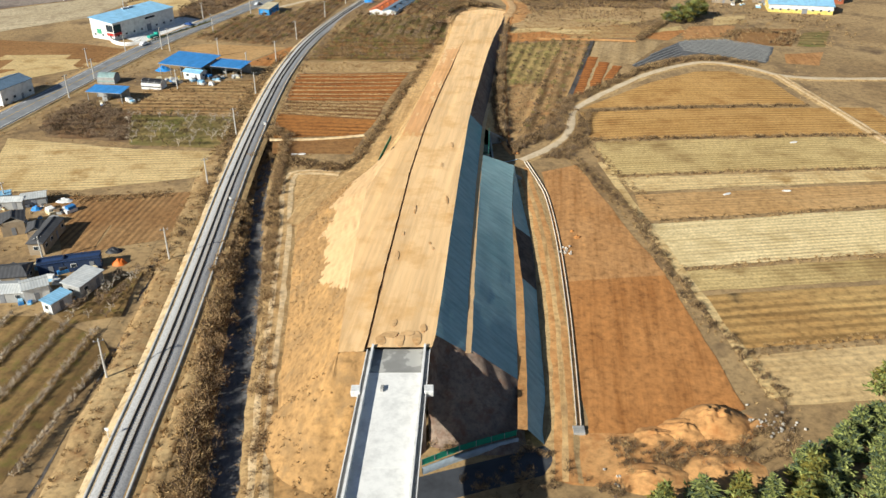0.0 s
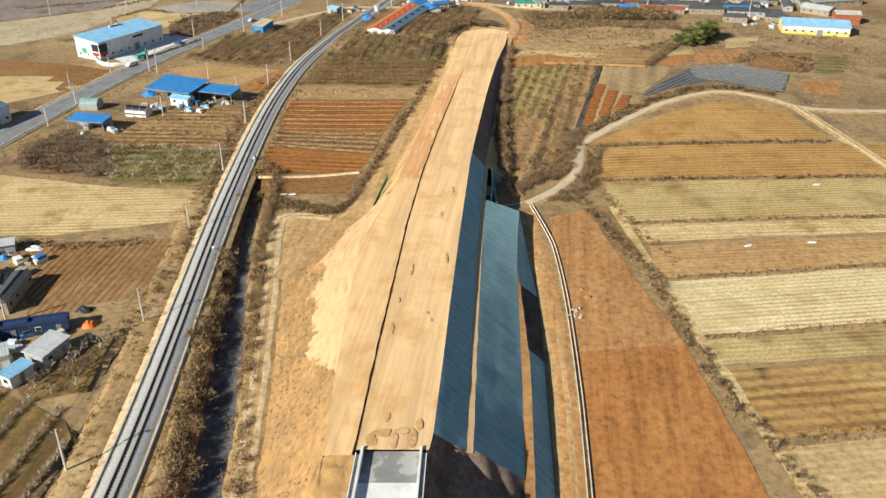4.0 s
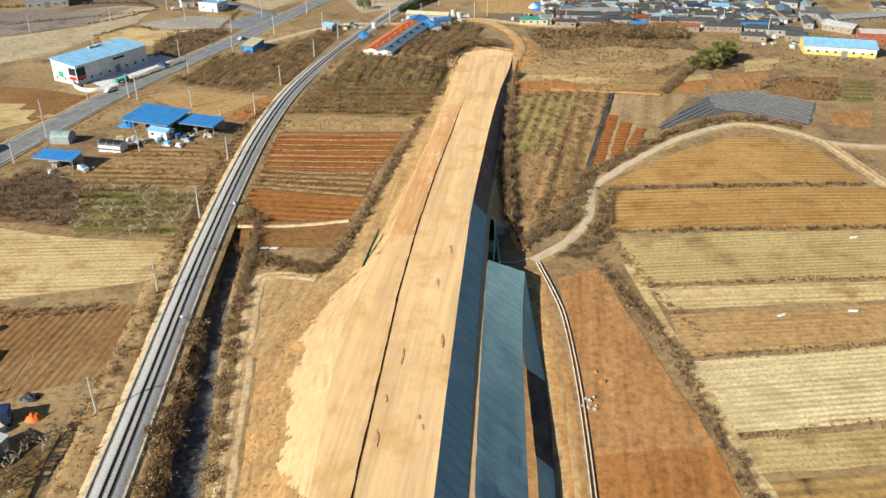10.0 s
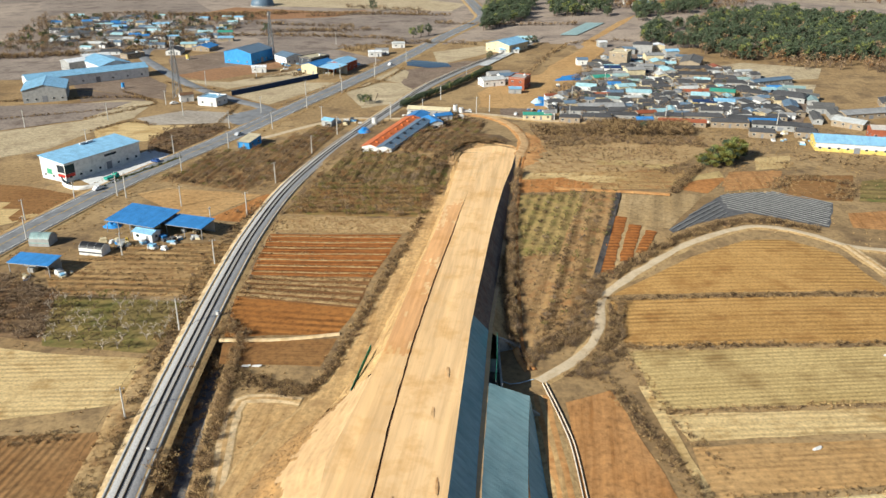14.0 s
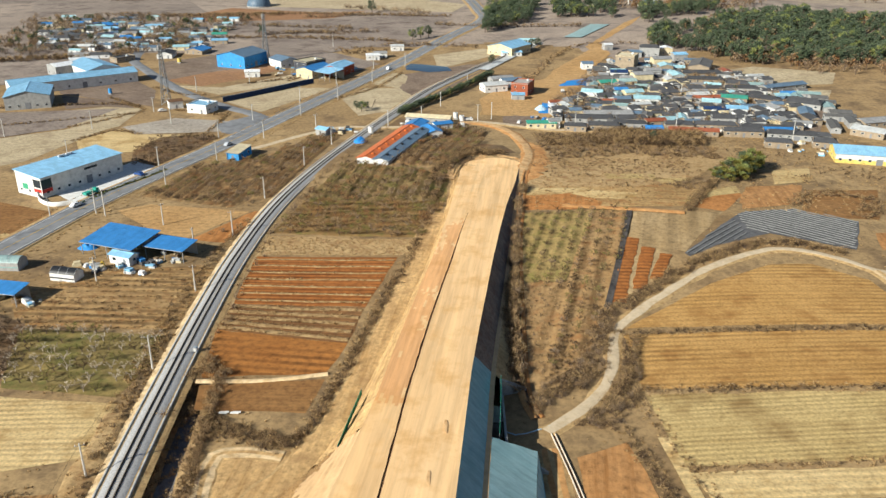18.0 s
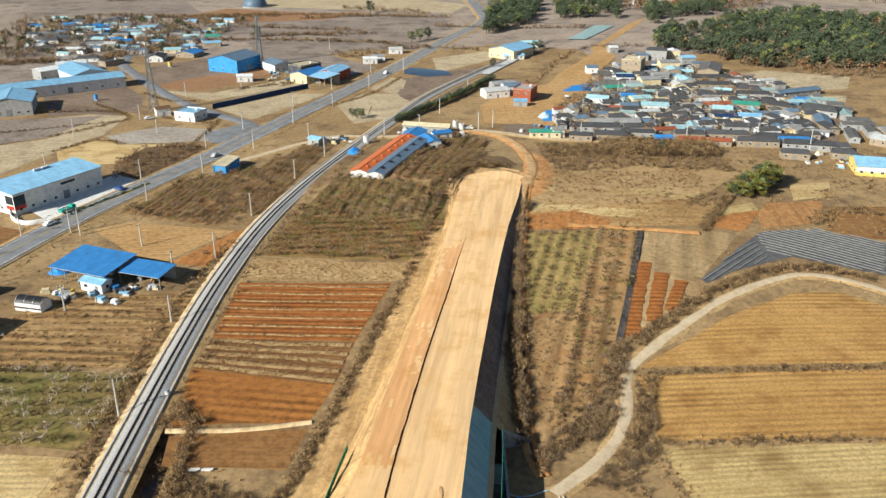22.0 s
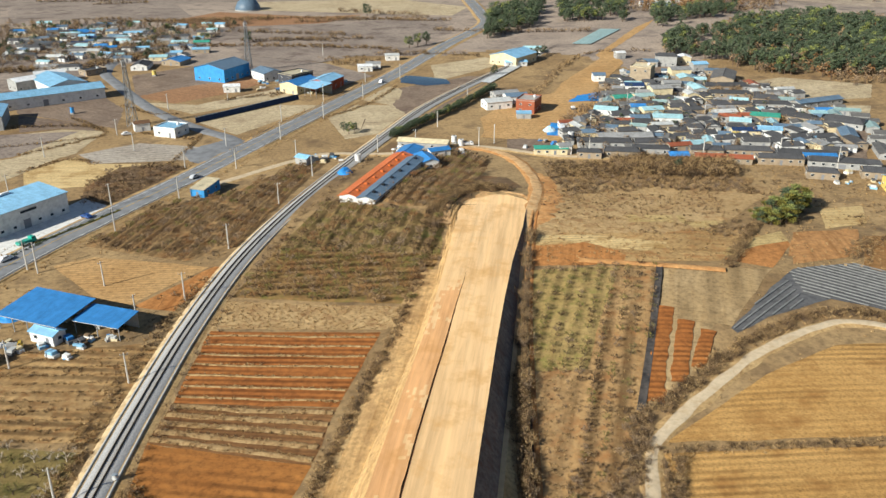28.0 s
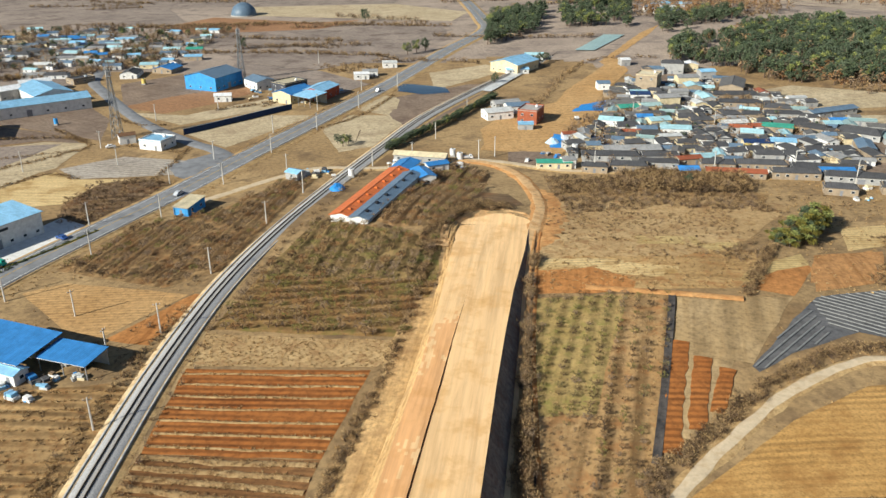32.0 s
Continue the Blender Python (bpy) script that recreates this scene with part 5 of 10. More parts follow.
DITCH_LINE = smooth([(22.6, 232.5), (20.9, 239), (20.3, 248), (20.9, 259), (21.4, 271), (22.0, 284), (22.9, 299), (24.0, 317), (25.8, 337), (27.4, 352), (30.2, 378), (33, 396)], 2)
ditch = tagged(new("red_ditch"), "narrow ditch of raw red earth beside orchard", "ditch", kind="structure")
part("ditch_bank", ribbon("ditch_bank", DITCH_LINE, [(-1.9, 0.05), (-1.2, 0.5), (-0.5, 0.45), (-0.25, 0.12)], SOIL["earthred"], 0.05), ditch, "raw orange earth bank")
part("ditch_bed", ribbon("ditch_bed", DITCH_LINE, [(-0.27, 0.12), (0, 0.08), (0.3, 0.12)], SOIL["soildark"], 0.05), ditch, "dark ditch bed")
part("ditch_bank", ribbon("ditch_bank", DITCH_LINE, [(0.28, 0.12), (0.5, 0.32), (0.9, 0.28), (1.4, 0.03)], SOIL["soilred"], 0.05), ditch, "raw red earth bank")
# strips of dry grass that divide the red and brown fields
def strips(poly, n, width, seed, mat):
    rs = random.Random(seed)
    a, b, c, d = [np.array(p) for p in poly]
    for i in range(n):
        t = (i + 0.5) / n
        p, q = a + (d - a) * t, b + (c - b) * t
        line = smooth([tuple(p + (q - p) * s + np.array((0, rs.uniform(-0.3, 0.3)))) for s in (0.01, 0.2, 0.4, 0.6, 0.8, 0.99)], 0.9)
        nrm = sides(line)
        rows = []
        for k, ((x, y), (nx, ny)) in enumerate(zip(line, nrm)):
            w = width / 2 * max(0.12, 0.8 + 0.5 * noise.noise(Vector((k * 0.21, i * 5.0, seed))))
            rows.append([(x + o * w * nx, y + o * w * ny, H(x, y) + h) for o, h in ((-1, 0.05), (-0.6, 0.22), (-0.2, 0.27 + 0.2 * noise.noise(Vector((k * 0.9, i, 1)))), (0.3, 0.25), (1, 0.05))])
        tagged(new("grass_strip", grid_mesh("grass_strip", rows, SOIL[mat])), "ragged dry grass strip between crop rows", "grass strip", kind="structure")


strips(FIELDS[0][2], 7, 0.9, 1, "strip")
strips(FIELDS[1][2], 5, 2.2, 2, "strip")
lane("field_path", "pale trodden path across fields", [(-55.5, 246.8), (-40, 247.2), (-25.4, 250.2)], 0.9, SOIL["track"], 0.35, "path", False)

tagged(new("earth_apron", drape("earth_apron", [(17.5, 96), (18.5, 103), (24, 107.5), (41, 106.5), (54, 112), (57, 108.5), (47, 101), (36, 97.5), (27, 94)], SOIL["earthred"], 0.13, 3.0, 0.8, 80)), "churned orange earth at the end of the field", "ground", kind="structure")
rows = []
for i, ((x, y), (nx, ny)) in enumerate(zip(DITCH, sides(DITCH))):
    w = 0.55 * (1 + 0.8 * noise.noise(Vector((i * 0.7, 3, 1))))
    d = 0.5 * noise.noise(Vector((i * 0.5, 9, 1)))
    rows.append([(x + (o * w + d) * nx, y + (o * w + d) * ny, float(ground_height(x + (o * w + d) * nx, y + (o * w + d) * ny)) + 0.08) for o in (-1, -0.4, 0.4, 1)])
tagged(new("eroded_ditch", grid_mesh("eroded_ditch", rows, SOIL["blackbed"])), "eroded dark ditch between vineyard and railway bank", "ditch", kind="structure")
tagged(new("slope_apron", drape("slope_apron", [(-28, 70), (-31, 112), (-14, 112), (-14, 84), (-18, 74)], SOIL["earth"], 0.1, 4.0, 0.6, 81)), "bare brown earth beside the bridge", "ground", kind="structure")


tagged(new("wet_gravel", drape("wet_gravel", [(-32.8, 178), (-31.2, 177.5), (-30.9, 170), (-31.0, 160.5), (-32.4, 160), (-33.0, 168)], SOIL["streammud"], 0.5, 1.5, 0.5, 84)), "blue-grey wet gravel beside the haul track", "ground", kind="structure")
# plastic-covered beds: pale furrows between black sheets, in two blocks
def furrows(poly, turn, gap, lo, hi, name, label, mat, width, lift):
    c, s = math.cos(turn), math.sin(turn)
    cx, cy = sum(p[0] for p in poly) / len(poly), sum(p[1] for p in poly) / len(poly)
    for j in range(-30, 31):
        run = []
        for i in range(-80, 81):
            x, y = cx + i * c - j * gap * s, cy + i * s + j * gap * c
            if inside(x, y, poly) and lo <= x < hi:
                run.append((x, y))
        if len(run) > 4:
            w = width / 2
            tagged(new(name, ribbon(name, run, [(-w, 0.0), (-w * 0.5, 0.16), (w * 0.5, 0.16), (w, 0.0)], mat, lift)), label, "crop row", kind="structure")


PLASTIC = next(f[2] for f in FIELDS if f[1] == "plasticblack")
PALE_FILM = plain("pale_plastic_film", (0.24, 0.24, 0.23), 0.5, 0, 0.3, 0.6)
furrows(PLASTIC, -0.60, 2.1, 99, 999, "plastic_row", "pale plastic film row on a black-sheeted bed", PALE_FILM, 0.55, 0.3)
furrows(PLASTIC, 0.80, 1.9, -99, 97.5, "plastic_row", "pale plastic film row on a black-sheeted bed", PALE_FILM, 0.5, 0.3)
# black drainage cut between two plots, and the red strips beside it
# a black strip laid over the ground, which is not cut here
tagged(new("plot_ditch", ribbon("plot_ditch", smooth([(45.2, 281), (52.3, 305.4), (63.0, 344.5), (64.2, 350)], 2), [(-0.9, 0.12), (-0.4, 0.02), (0.4, 0.02), (0.9, 0.12)], SOIL["blackbed"], 0.3)), "black drainage cut between plots", "ditch", kind="structure")
for ln, w in (([(49.0, 284), (52.6, 298.7), (60.6, 324.9)], 4.0), ([(55.6, 291), (58, 299), (63.9, 317.7)], 3.6), ([(61.2, 296.5), (64, 303), (68.2, 312.8)], 3.2)):
    line = smooth(ln, 1.5)
    rows = []
    for i, ((x, y), (nx, ny)) in enumerate(zip(line, sides(line))):
        k = 1 + 0.35 * noise.noise(Vector((i * 0.5, w, 1)))
        rows.append([(x + o * k * w / 2 * nx, y + o * k * w / 2 * ny, H(x, y) + 0.34 + h) for o, h in ((-1, -0.1), (-0.5, 0.04), (0.5, 0.04), (1, -0.1))])
    tagged(new("red_bed", grid_mesh("red_bed", rows, SOIL["stripred"])), "bed of bare red earth between tree rows", "crop row", kind="structure")
tagged(new("raw_bank", ribbon("raw_bank", smooth([(42.2, 355.5), (54.1, 352.6), (64.7, 350.2), (74, 348), (82.1, 346.2)], 2), [(-1.6, 0.0), (-0.8, 0.3), (0.8, 0.3), (1.6, 0.0)], SOIL["earthred"], 0.3)), "raw orange earth bank between plots", "bank", kind="structure")
tagged(new("works_ground", drape("works_ground", [(-46, 221), (-30, 221.5), (-24, 214), (-31, 203), (-37.2, 187.5), (-35.2, 165), (-32, 140), (-30.5, 120), (-29, 100), (-26, 84), (-30, 84), (-33, 105), (-35.5, 130), (-38.5, 160), (-42, 185), (-46, 212)], SOIL["slopesand"], 0.2, 2.5, 0.9, 83)), "rutted sandy working ground below the slope", "ground", kind="structure")

# ---- buildings ----
def sheet_metal(name, col, pitch=0.5, rough=0.45):
    """Painted ribbed roofing with faded and dusty patches; the ribs run down the slope (local y)."""
    m, nt, bs = base_material(name, rough)
    v = coords(nt)
    n = noise_tex(nt, v, 0.35, 6, 0.7)
    c = mix(nt, 1.0, col, ramp(nt, n, [(0.25, (0.66, 0.67, 0.68)), (0.55, (1, 1, 1)), (0.8, (1.22, 1.2, 1.17))]), "MULTIPLY")
    w = nt.nodes.new("ShaderNodeTexWave")
    w.wave_type, w.bands_direction = "BANDS", "X"
    w.inputs["Scale"].default_value = 2 * math.pi / pitch / 20
    nt.links.new(v, w.inputs[0])
    c = mix(nt, 0.35, c, ramp(nt, w.outputs["Fac"], [(0.0, (0.6, 0.6, 0.6)), (0.5, (1, 1, 1)), (1, (1.15, 1.15, 1.15))]), "MULTIPLY")
    streak = noise_tex(nt, coords(nt, 0, (1.6, 0.15, 1)), 1.0, 4, 0.6)
    c = mix(nt, 0.4, c, ramp(nt, streak, [(0.35, (0.7, 0.68, 0.64)), (0.6, (1, 1, 1))]), "MULTIPLY")
    o = nt.nodes.new("ShaderNodeObjectInfo")
    c = mix(nt, 0.5, c, mix(nt, 1.0, c, ramp(nt, o.outputs["Random"], [(0, (0.62, 0.64, 0.66)), (1, (1.3, 1.3, 1.3))]), "MULTIPLY"))
    nt.links.new(c, bs.inputs["Base Color"])
    bump(nt, bs, w.outputs["Fac"], 0.5, 0.05)
    return m


ROOFS = {
    "blue": (0.05, 0.25, 0.60), "skyblue": (0.28, 0.55, 0.78), "cyan": (0.40, 0.64, 0.70), "greyblue": (0.14, 0.21, 0.29), "navy": (0.03, 0.06, 0.15),
    "tile": (0.085, 0.085, 0.09), "slate": (0.15, 0.145, 0.14), "orange": (0.70, 0.18, 0.05), "rust": (0.36, 0.11, 0.055), "pale": (0.60, 0.61, 0.60), "white": (0.78, 0.79, 0.80),
    "cream": (0.70, 0.60, 0.40), "grey": (0.30, 0.30, 0.30), "green": (0.06, 0.34, 0.25), "teal": (0.34, 0.48, 0.47), "black": (0.025, 0.026, 0.03),
    "brown": (0.20, 0.11, 0.06), "brick": (0.55, 0.5, 0.45),
}
WALLS = {"white": (0.72, 0.72, 0.70), "grey": (0.36, 0.36, 0.35), "cream": (0.66, 0.56, 0.36), "mud": (0.34, 0.27, 0.19), "blue": (0.05, 0.30, 0.66), "skyblue": (0.25, 0.5, 0.72), "dark": (0.06, 0.065, 0.08), "yellow": (0.72, 0.55, 0.16), "red": (0.35, 0.07, 0.03), "rust": (0.24, 0.08, 0.05), "brick": (0.34, 0.10, 0.05), "navy": (0.025, 0.045, 0.10), "open": (0.4, 0.4, 0.4)}
WORDS = {"slate": "weathered grey", "skyblue": "pale blue", "greyblue": "grey-blue", "tile": "dark grey tile", "pale": "pale grey", "navy": "dark navy", "rust": "rust-red", "brick": "flat white", "open": "open-sided", "mud": "earth-coloured"}
RM = {k: sheet_metal("roof_" + k, c, 0.9 if k == "tile" else 0.6, 0.8 if k in ("tile", "slate", "grey") else 0.42) for k, c in ROOFS.items()}
WM = {k: plain("wall_" + k, c, 0.8, 0, 0.22, 0.6) for k, c in WALLS.items()}
GLASS_DARK = plain("dark_window_glass", (0.03, 0.04, 0.05), 0.15, 0, 0.1)
FRAME_WHITE = plain("white_window_frame", (0.7, 0.7, 0.68), 0.5, 0, 0.1)
DOOR_GREY = plain("grey_door", (0.22, 0.23, 0.25), 0.6, 0, 0.15)
WOOD = plain("weathered_timber", (0.22, 0.15, 0.09), 0.85, 0, 0.3, 2.0)


UNIT_PANE = {}


def opening(parent, kind, x, y, z, w, h, face, mat, label=""):
    """A framed window or a door leaf set slightly proud of the wall. face: outward direction in the plan."""
    key = (kind, round(w, 1), round(h, 1), mat.name)
    if key not in UNIT_PANE:
        fr = box_mesh(kind, w, 0.10, h, FRAME_WHITE if kind == "window" else mat, 0.02)
        pane = box_mesh("pane", w * 0.86, 0.06, h * 0.84, mat)
        UNIT_PANE[key] = (fr, pane)
    fr, pane = UNIT_PANE[key]
    ob = part(kind, fr, parent, label)
    ob.matrix_basis = pose(x, y, z, 0, 0, face)
    if kind == "window":
        p = part("pane", pane, ob)
        p.matrix_basis = pose(0, -0.045, 0)
    return ob


def building(kind, x, y, L, D, ang, h, roof, wall, style):
    rnd = random.Random(int(x * 7 + y * 13))
    if kind == "house" and wall in ("mud", "grey") and rnd.random() < 0.55:
        wall = rnd.choice(("white", "white", "cream"))
    L, D = max(L, 3.0), max(D, 2.4)
    a = radians(ang)
    corners = [(x + u * math.cos(a) - v * math.sin(a), y + u * math.sin(a) + v * math.cos(a)) for u in (-L / 2, L / 2) for v in (-D / 2, D / 2)]
    z = min(H(*c) for c in corners) + 0.05
    far = y > 480
    rw, ww = WORDS.get(roof, roof), WORDS.get(wall, wall)
    label = f"{kind.replace('_', ' ')} with {rw} roof and {ww} walls" if wall != "open" else f"open-sided {kind.replace('_', ' ').replace('open ', '')} with {rw} metal roof on posts"
    top = tagged(new(kind), label, "building")
    top.matrix_basis = pose(x, y, z, 0, 0, ang)
    hl, hd = L / 2, D / 2
    o = 0.35 if L < 20 else 0.5
    ridge_x = D <= L
    R, W = RM[roof], WM[wall]
    if style == "flat":
        rise = 0.0
    elif style == "mono":
        rise = 0.09 * D
    elif style == "arch":
        rise = min(1.2, 0.32 * D)
    else:
        rise = (0.24 if roof != "tile" else 0.30) * min(D, L) / 2 + 0.1
        rise = min(rise, 2.6)
    # walls
    if wall != "open":
        if style in ("gable", "hip", "arch") and style != "hip":
            if ridge_x:
                prof = [(-hd, 0), (hd, 0), (hd, h), (0, h + rise), (-hd, h)]
                vs = [(sx * hl, p[0], p[1]) for sx in (-1, 1) for p in prof]
            else:
                prof = [(-hl, 0), (hl, 0), (hl, h), (0, h + rise), (-hl, h)]
                vs = [(p[0], sy * hd, p[1]) for sy in (-1, 1) for p in prof]
            fs = [(0, 1, 2, 3, 4), (9, 8, 7, 6, 5), (1, 0, 5, 6), (2, 1, 6, 7), (0, 4, 9, 5)]
            vs = [(p[0], p[1], p[2] - (0.3 if p[2] == 0 else 0.06)) for p in vs]
            me = mesh_from("wall", vs, fs, W)
        elif style == "mono":
            hi = [h, h, h + rise, h + rise]
            base = [(-hl, -hd), (hl, -hd), (hl, hd), (-hl, hd)]
            vs = [(p[0], p[1], -0.3) for p in base] + [(p[0], p[1], q - 0.06) for p, q in zip(base, hi)]
            me = mesh_from("wall", vs, [(0, 1, 5, 4), (1, 2, 6, 5), (2, 3, 7, 6), (3, 0, 4, 7)], W)
        else:
            me = box_mesh("wall", L, D, h + 0.3, W, 0.0, (0, 0, h / 2 - 0.15))
        bm = bmesh.new()
        bm.from_mesh(me)
        bmesh.ops.recalc_face_normals(bm, faces=bm.faces)
        bm.to_mesh(me)
        bm.free()
        part("wall", me, top, f"{ww} walls")
    else:
        post = box_mesh("post", 0.22, 0.22, h, GALV, 0.02, (0, 0, h / 2))
        n = max(2, int(L / 4.5))
        for i in range(n + 1):
            for s in (-1, 1):
                p = part("post", post, top)
                p.matrix_basis = pose(-hl + L * i / n, s * (hd - 0.2), 0)
        part("back_wall", box_mesh("back_wall", L, 0.12, h * 0.9, WM["grey"], 0.0, (0, hd - 0.05, h * 0.45)), top, "grey sheet back wall")
        for i in range(3):
            w = rnd.uniform(1.0, 2.2)
            part("stored_crate", box_mesh("stored_crate", w, rnd.uniform(0.8, 1.6), rnd.uniform(0.7, 1.5), [WOOD, WM["cream"], WM["grey"]][i], 0.06, (rnd.uniform(-hl + 1.5, hl - 1.5), rnd.uniform(-hd * 0.5, hd * 0.4), 0.5)), top)
    # roof
    t = 0.14
    if style == "flat":
        part("roof", box_mesh("roof", L + 0.3, D + 0.3, 0.25, R, 0.03, (0, 0, h + 0.1)), top, f"{rw} flat roof")
        for sx, sy, lx, ly in ((0, 1, L, 0.2), (0, -1, L, 0.2), (1, 0, 0.2, D), (-1, 0, 0.2, D)):
            part("parapet", box_mesh("parapet", lx, ly, 0.5, W if wall != "open" else R, 0.02, (sx * hl, sy * hd, h + 0.45)), top)
        if L > 8 and not kind.startswith("container"):
            part("roof_tank", box_mesh("roof_tank", 1.4, 1.4, 1.3, RM["white"], 0.3, (hl * 0.5, hd * 0.3, h + 0.9)), top)
    elif style == "mono":
        q = [(-hl - o, -hd - o, h - 0.02), (hl + o, -hd - o, h - 0.02), (hl + o, hd + o, h + rise + 0.02), (-hl - o, hd + o, h + rise + 0.02)]
        part("roof", slab("roof", q, t, R), top, f"{rw} ribbed metal roof")
        part("gutter", box_mesh("gutter", L + 2 * o, 0.16, 0.16, GALV, 0.03, (0, -hd - o - 0.08, h - 0.12)), top)
    elif style == "arch":
        rows = []
        for i in range(9):
            th = math.pi * i / 8
            rows.append([(u, -hd * math.cos(th) * 1.03, h * 0.35 + (h * 0.65 + rise) * math.sin(th)) for u in (-hl, -hl / 2, 0, hl / 2, hl)])
        part("cover", grid_mesh("cover", rows, R), top, f"{rw} plastic tunnel cover")
        hoop = [(th, -hd * 1.04 * math.cos(th), h * 0.36 + (h * 0.66 + rise) * math.sin(th)) for th in [math.pi * i / 8 for i in range(9)]]
        hr = [[(u + du, p[1] * k, p[2] + (k - 1) * 2) for p in hoop] for du, k in ((-0.05, 1.0), (0.0, 1.01), (0.05, 1.0)) for u in (0,)]
        hm = grid_mesh("hoop", hr, GALV)
        for i in range(max(3, int(L / 2))):
            ob = part("hoop", hm, top)
            ob.matrix_basis = pose(-hl + L * i / max(2, int(L / 2) - 1), 0, 0.02)
    else:
        hip = min(hd, hl) * 0.6 if style == "hip" or roof == "tile" else 0.0
        dz = -o * rise / (min(hd, hl))
        if ridge_x:
            e = hl + o
            for s in (-1, 1):
                q = [(-e, s * (hd + o), h + dz), (e, s * (hd + o), h + dz), (e - hip, 0, h + rise), (-e + hip, 0, h + rise)]
                part("roof", slab("roof", q if s < 0 else q[::-1], t, R), top, f"{rw} roof slope")
                if hip:
                    q = [(s * e, -hd - o, h + dz), (s * e, hd + o, h + dz), (s * (e - hip), 0.02, h + rise), (s * (e - hip), -0.02, h + rise)]
                    part("hip_end", slab("hip_end", q if s > 0 else q[::-1], t, R), top)
            part("ridge_cap", box_mesh("ridge_cap", 2 * (e - hip), 0.4, 0.16, R, 0.05, (0, 0, h + rise + 0.02)), top)
        else:
            e = hd + o
            for s in (-1, 1):
                q = [(s * (hl + o), e, h + dz), (s * (hl + o), -e, h + dz), (0, -e + hip, h + rise), (0, e - hip, h + rise)]
                part("roof", slab("roof", q if s < 0 else q[::-1], t, R), top, f"{rw} roof slope")
            part("ridge_cap", box_mesh("ridge_cap", 0.4, 2 * (e - hip), 0.16, R, 0.05, (0, 0, h + rise + 0.02)), top)
    # openings on the sides turned to the lane and the camera
    if wall != "open" and style != "arch" and h > 2:
        n = max(1, min(8, int(L / (3.2 if not far else 4.2))))
        for i in range(n):
            u = -hl + L * (i + 0.5) / n
            if i == n // 2:
                dh = 2.1 if L < 20 else min(3.4, h * 0.6)
                opening(top, "door", u, -hd - 0.03, dh / 2, 1.0 if L < 20 else 2.6, dh, 0, DOOR_GREY)
            else:
                opening(top, "window", u, -hd - 0.03, min(h * 0.55, 1.9), 1.3, 1.0, 0, GLASS_DARK)
            if h >= 6 and style == "flat":
                opening(top, "window", u, -hd - 0.03, h - 1.8, 1.3, 1.1, 0, GLASS_DARK)
        m = max(1, min(3, int(D / 4)))
        for s, face in ((-1, -90), (1, 90)):
            for i in range(m):
                opening(top, "window", s * (hl + 0.03), -hd + D * (i + 0.5) / m, min(h * 0.55, 1.9), 1.2, 1.0, face, GLASS_DARK)
    return top


BUILT = []
BUILT += [
    ('warehouse', -145.4, 390.5, 37.2, 14.4, 61.5, 8, 'skyblue', 'white', 'mono'),
    ('open_shed', -100.7, 322.5, 19.3, 13.7, -20.1, 4.5, 'blue', 'open', 'mono'),
    ('open_shed', -83.8, 318.9, 13.4, 7.8, -17.6, 4, 'blue', 'open', 'mono'),
    ('hut', -96.8, 313.8, 7.8, 4.1, -22.3, 3, 'skyblue', 'white', 'gable'),
    ('open_shed', -121.1, 287.3, 13.1, 6.2, -10.4, 4, 'blue', 'open', 'mono'),
    ('greenhouse', -129.2, 309.5, 6.7, 5.4, -3.4, 2.6, 'teal', 'grey', 'arch'),
    ('greenhouse', -109.3, 301.8, 8.1, 4.4, -12.5, 2.4, 'black', 'white', 'arch'),
    ('roadside_hut', -88.2, 425.4, 5.8, 10.7, -17.3, 3.2, 'cream', 'blue', 'mono'),
    ('pump_house', -57.1, 462.3, 5, 6, 60, 3, 'skyblue', 'grey', 'gable'),
]
BUILT += [
    ('livestock_barn', -24.0, 434.4, 54.0, 7.5, 72.5, 4, 'orange', 'white', 'gable'),
    ('livestock_barn', -17.9, 428.7, 51.0, 6.8, 72.4, 4, 'greyblue', 'white', 'gable'),
    ('shed', -13.8, 467.2, 8.3, 12.6, -16.9, 4, 'blue', 'white', 'gable'),
    ('shed', -6.2, 454.8, 11.6, 6.5, -68.7, 4, 'blue', 'white', 'gable'),
    ('shed', -1.6, 472.3, 9, 5, 25, 3, 'blue', 'white', 'gable'),
    ('shed', -8.3, 484.5, 22, 6, -12, 3.5, 'cream', 'grey', 'gable'),
    ('factory', -219.3, 565.8, 70.0, 15.0, 37.0, 6, 'skyblue', 'white', 'gable'),
    ('factory', -221.3, 601.1, 20.1, 32.7, 43.2, 6, 'skyblue', 'white', 'gable'),
    ('factory', -236.3, 622.2, 16.7, 8.8, 33.7, 6, 'white', 'grey', 'gable'),
]
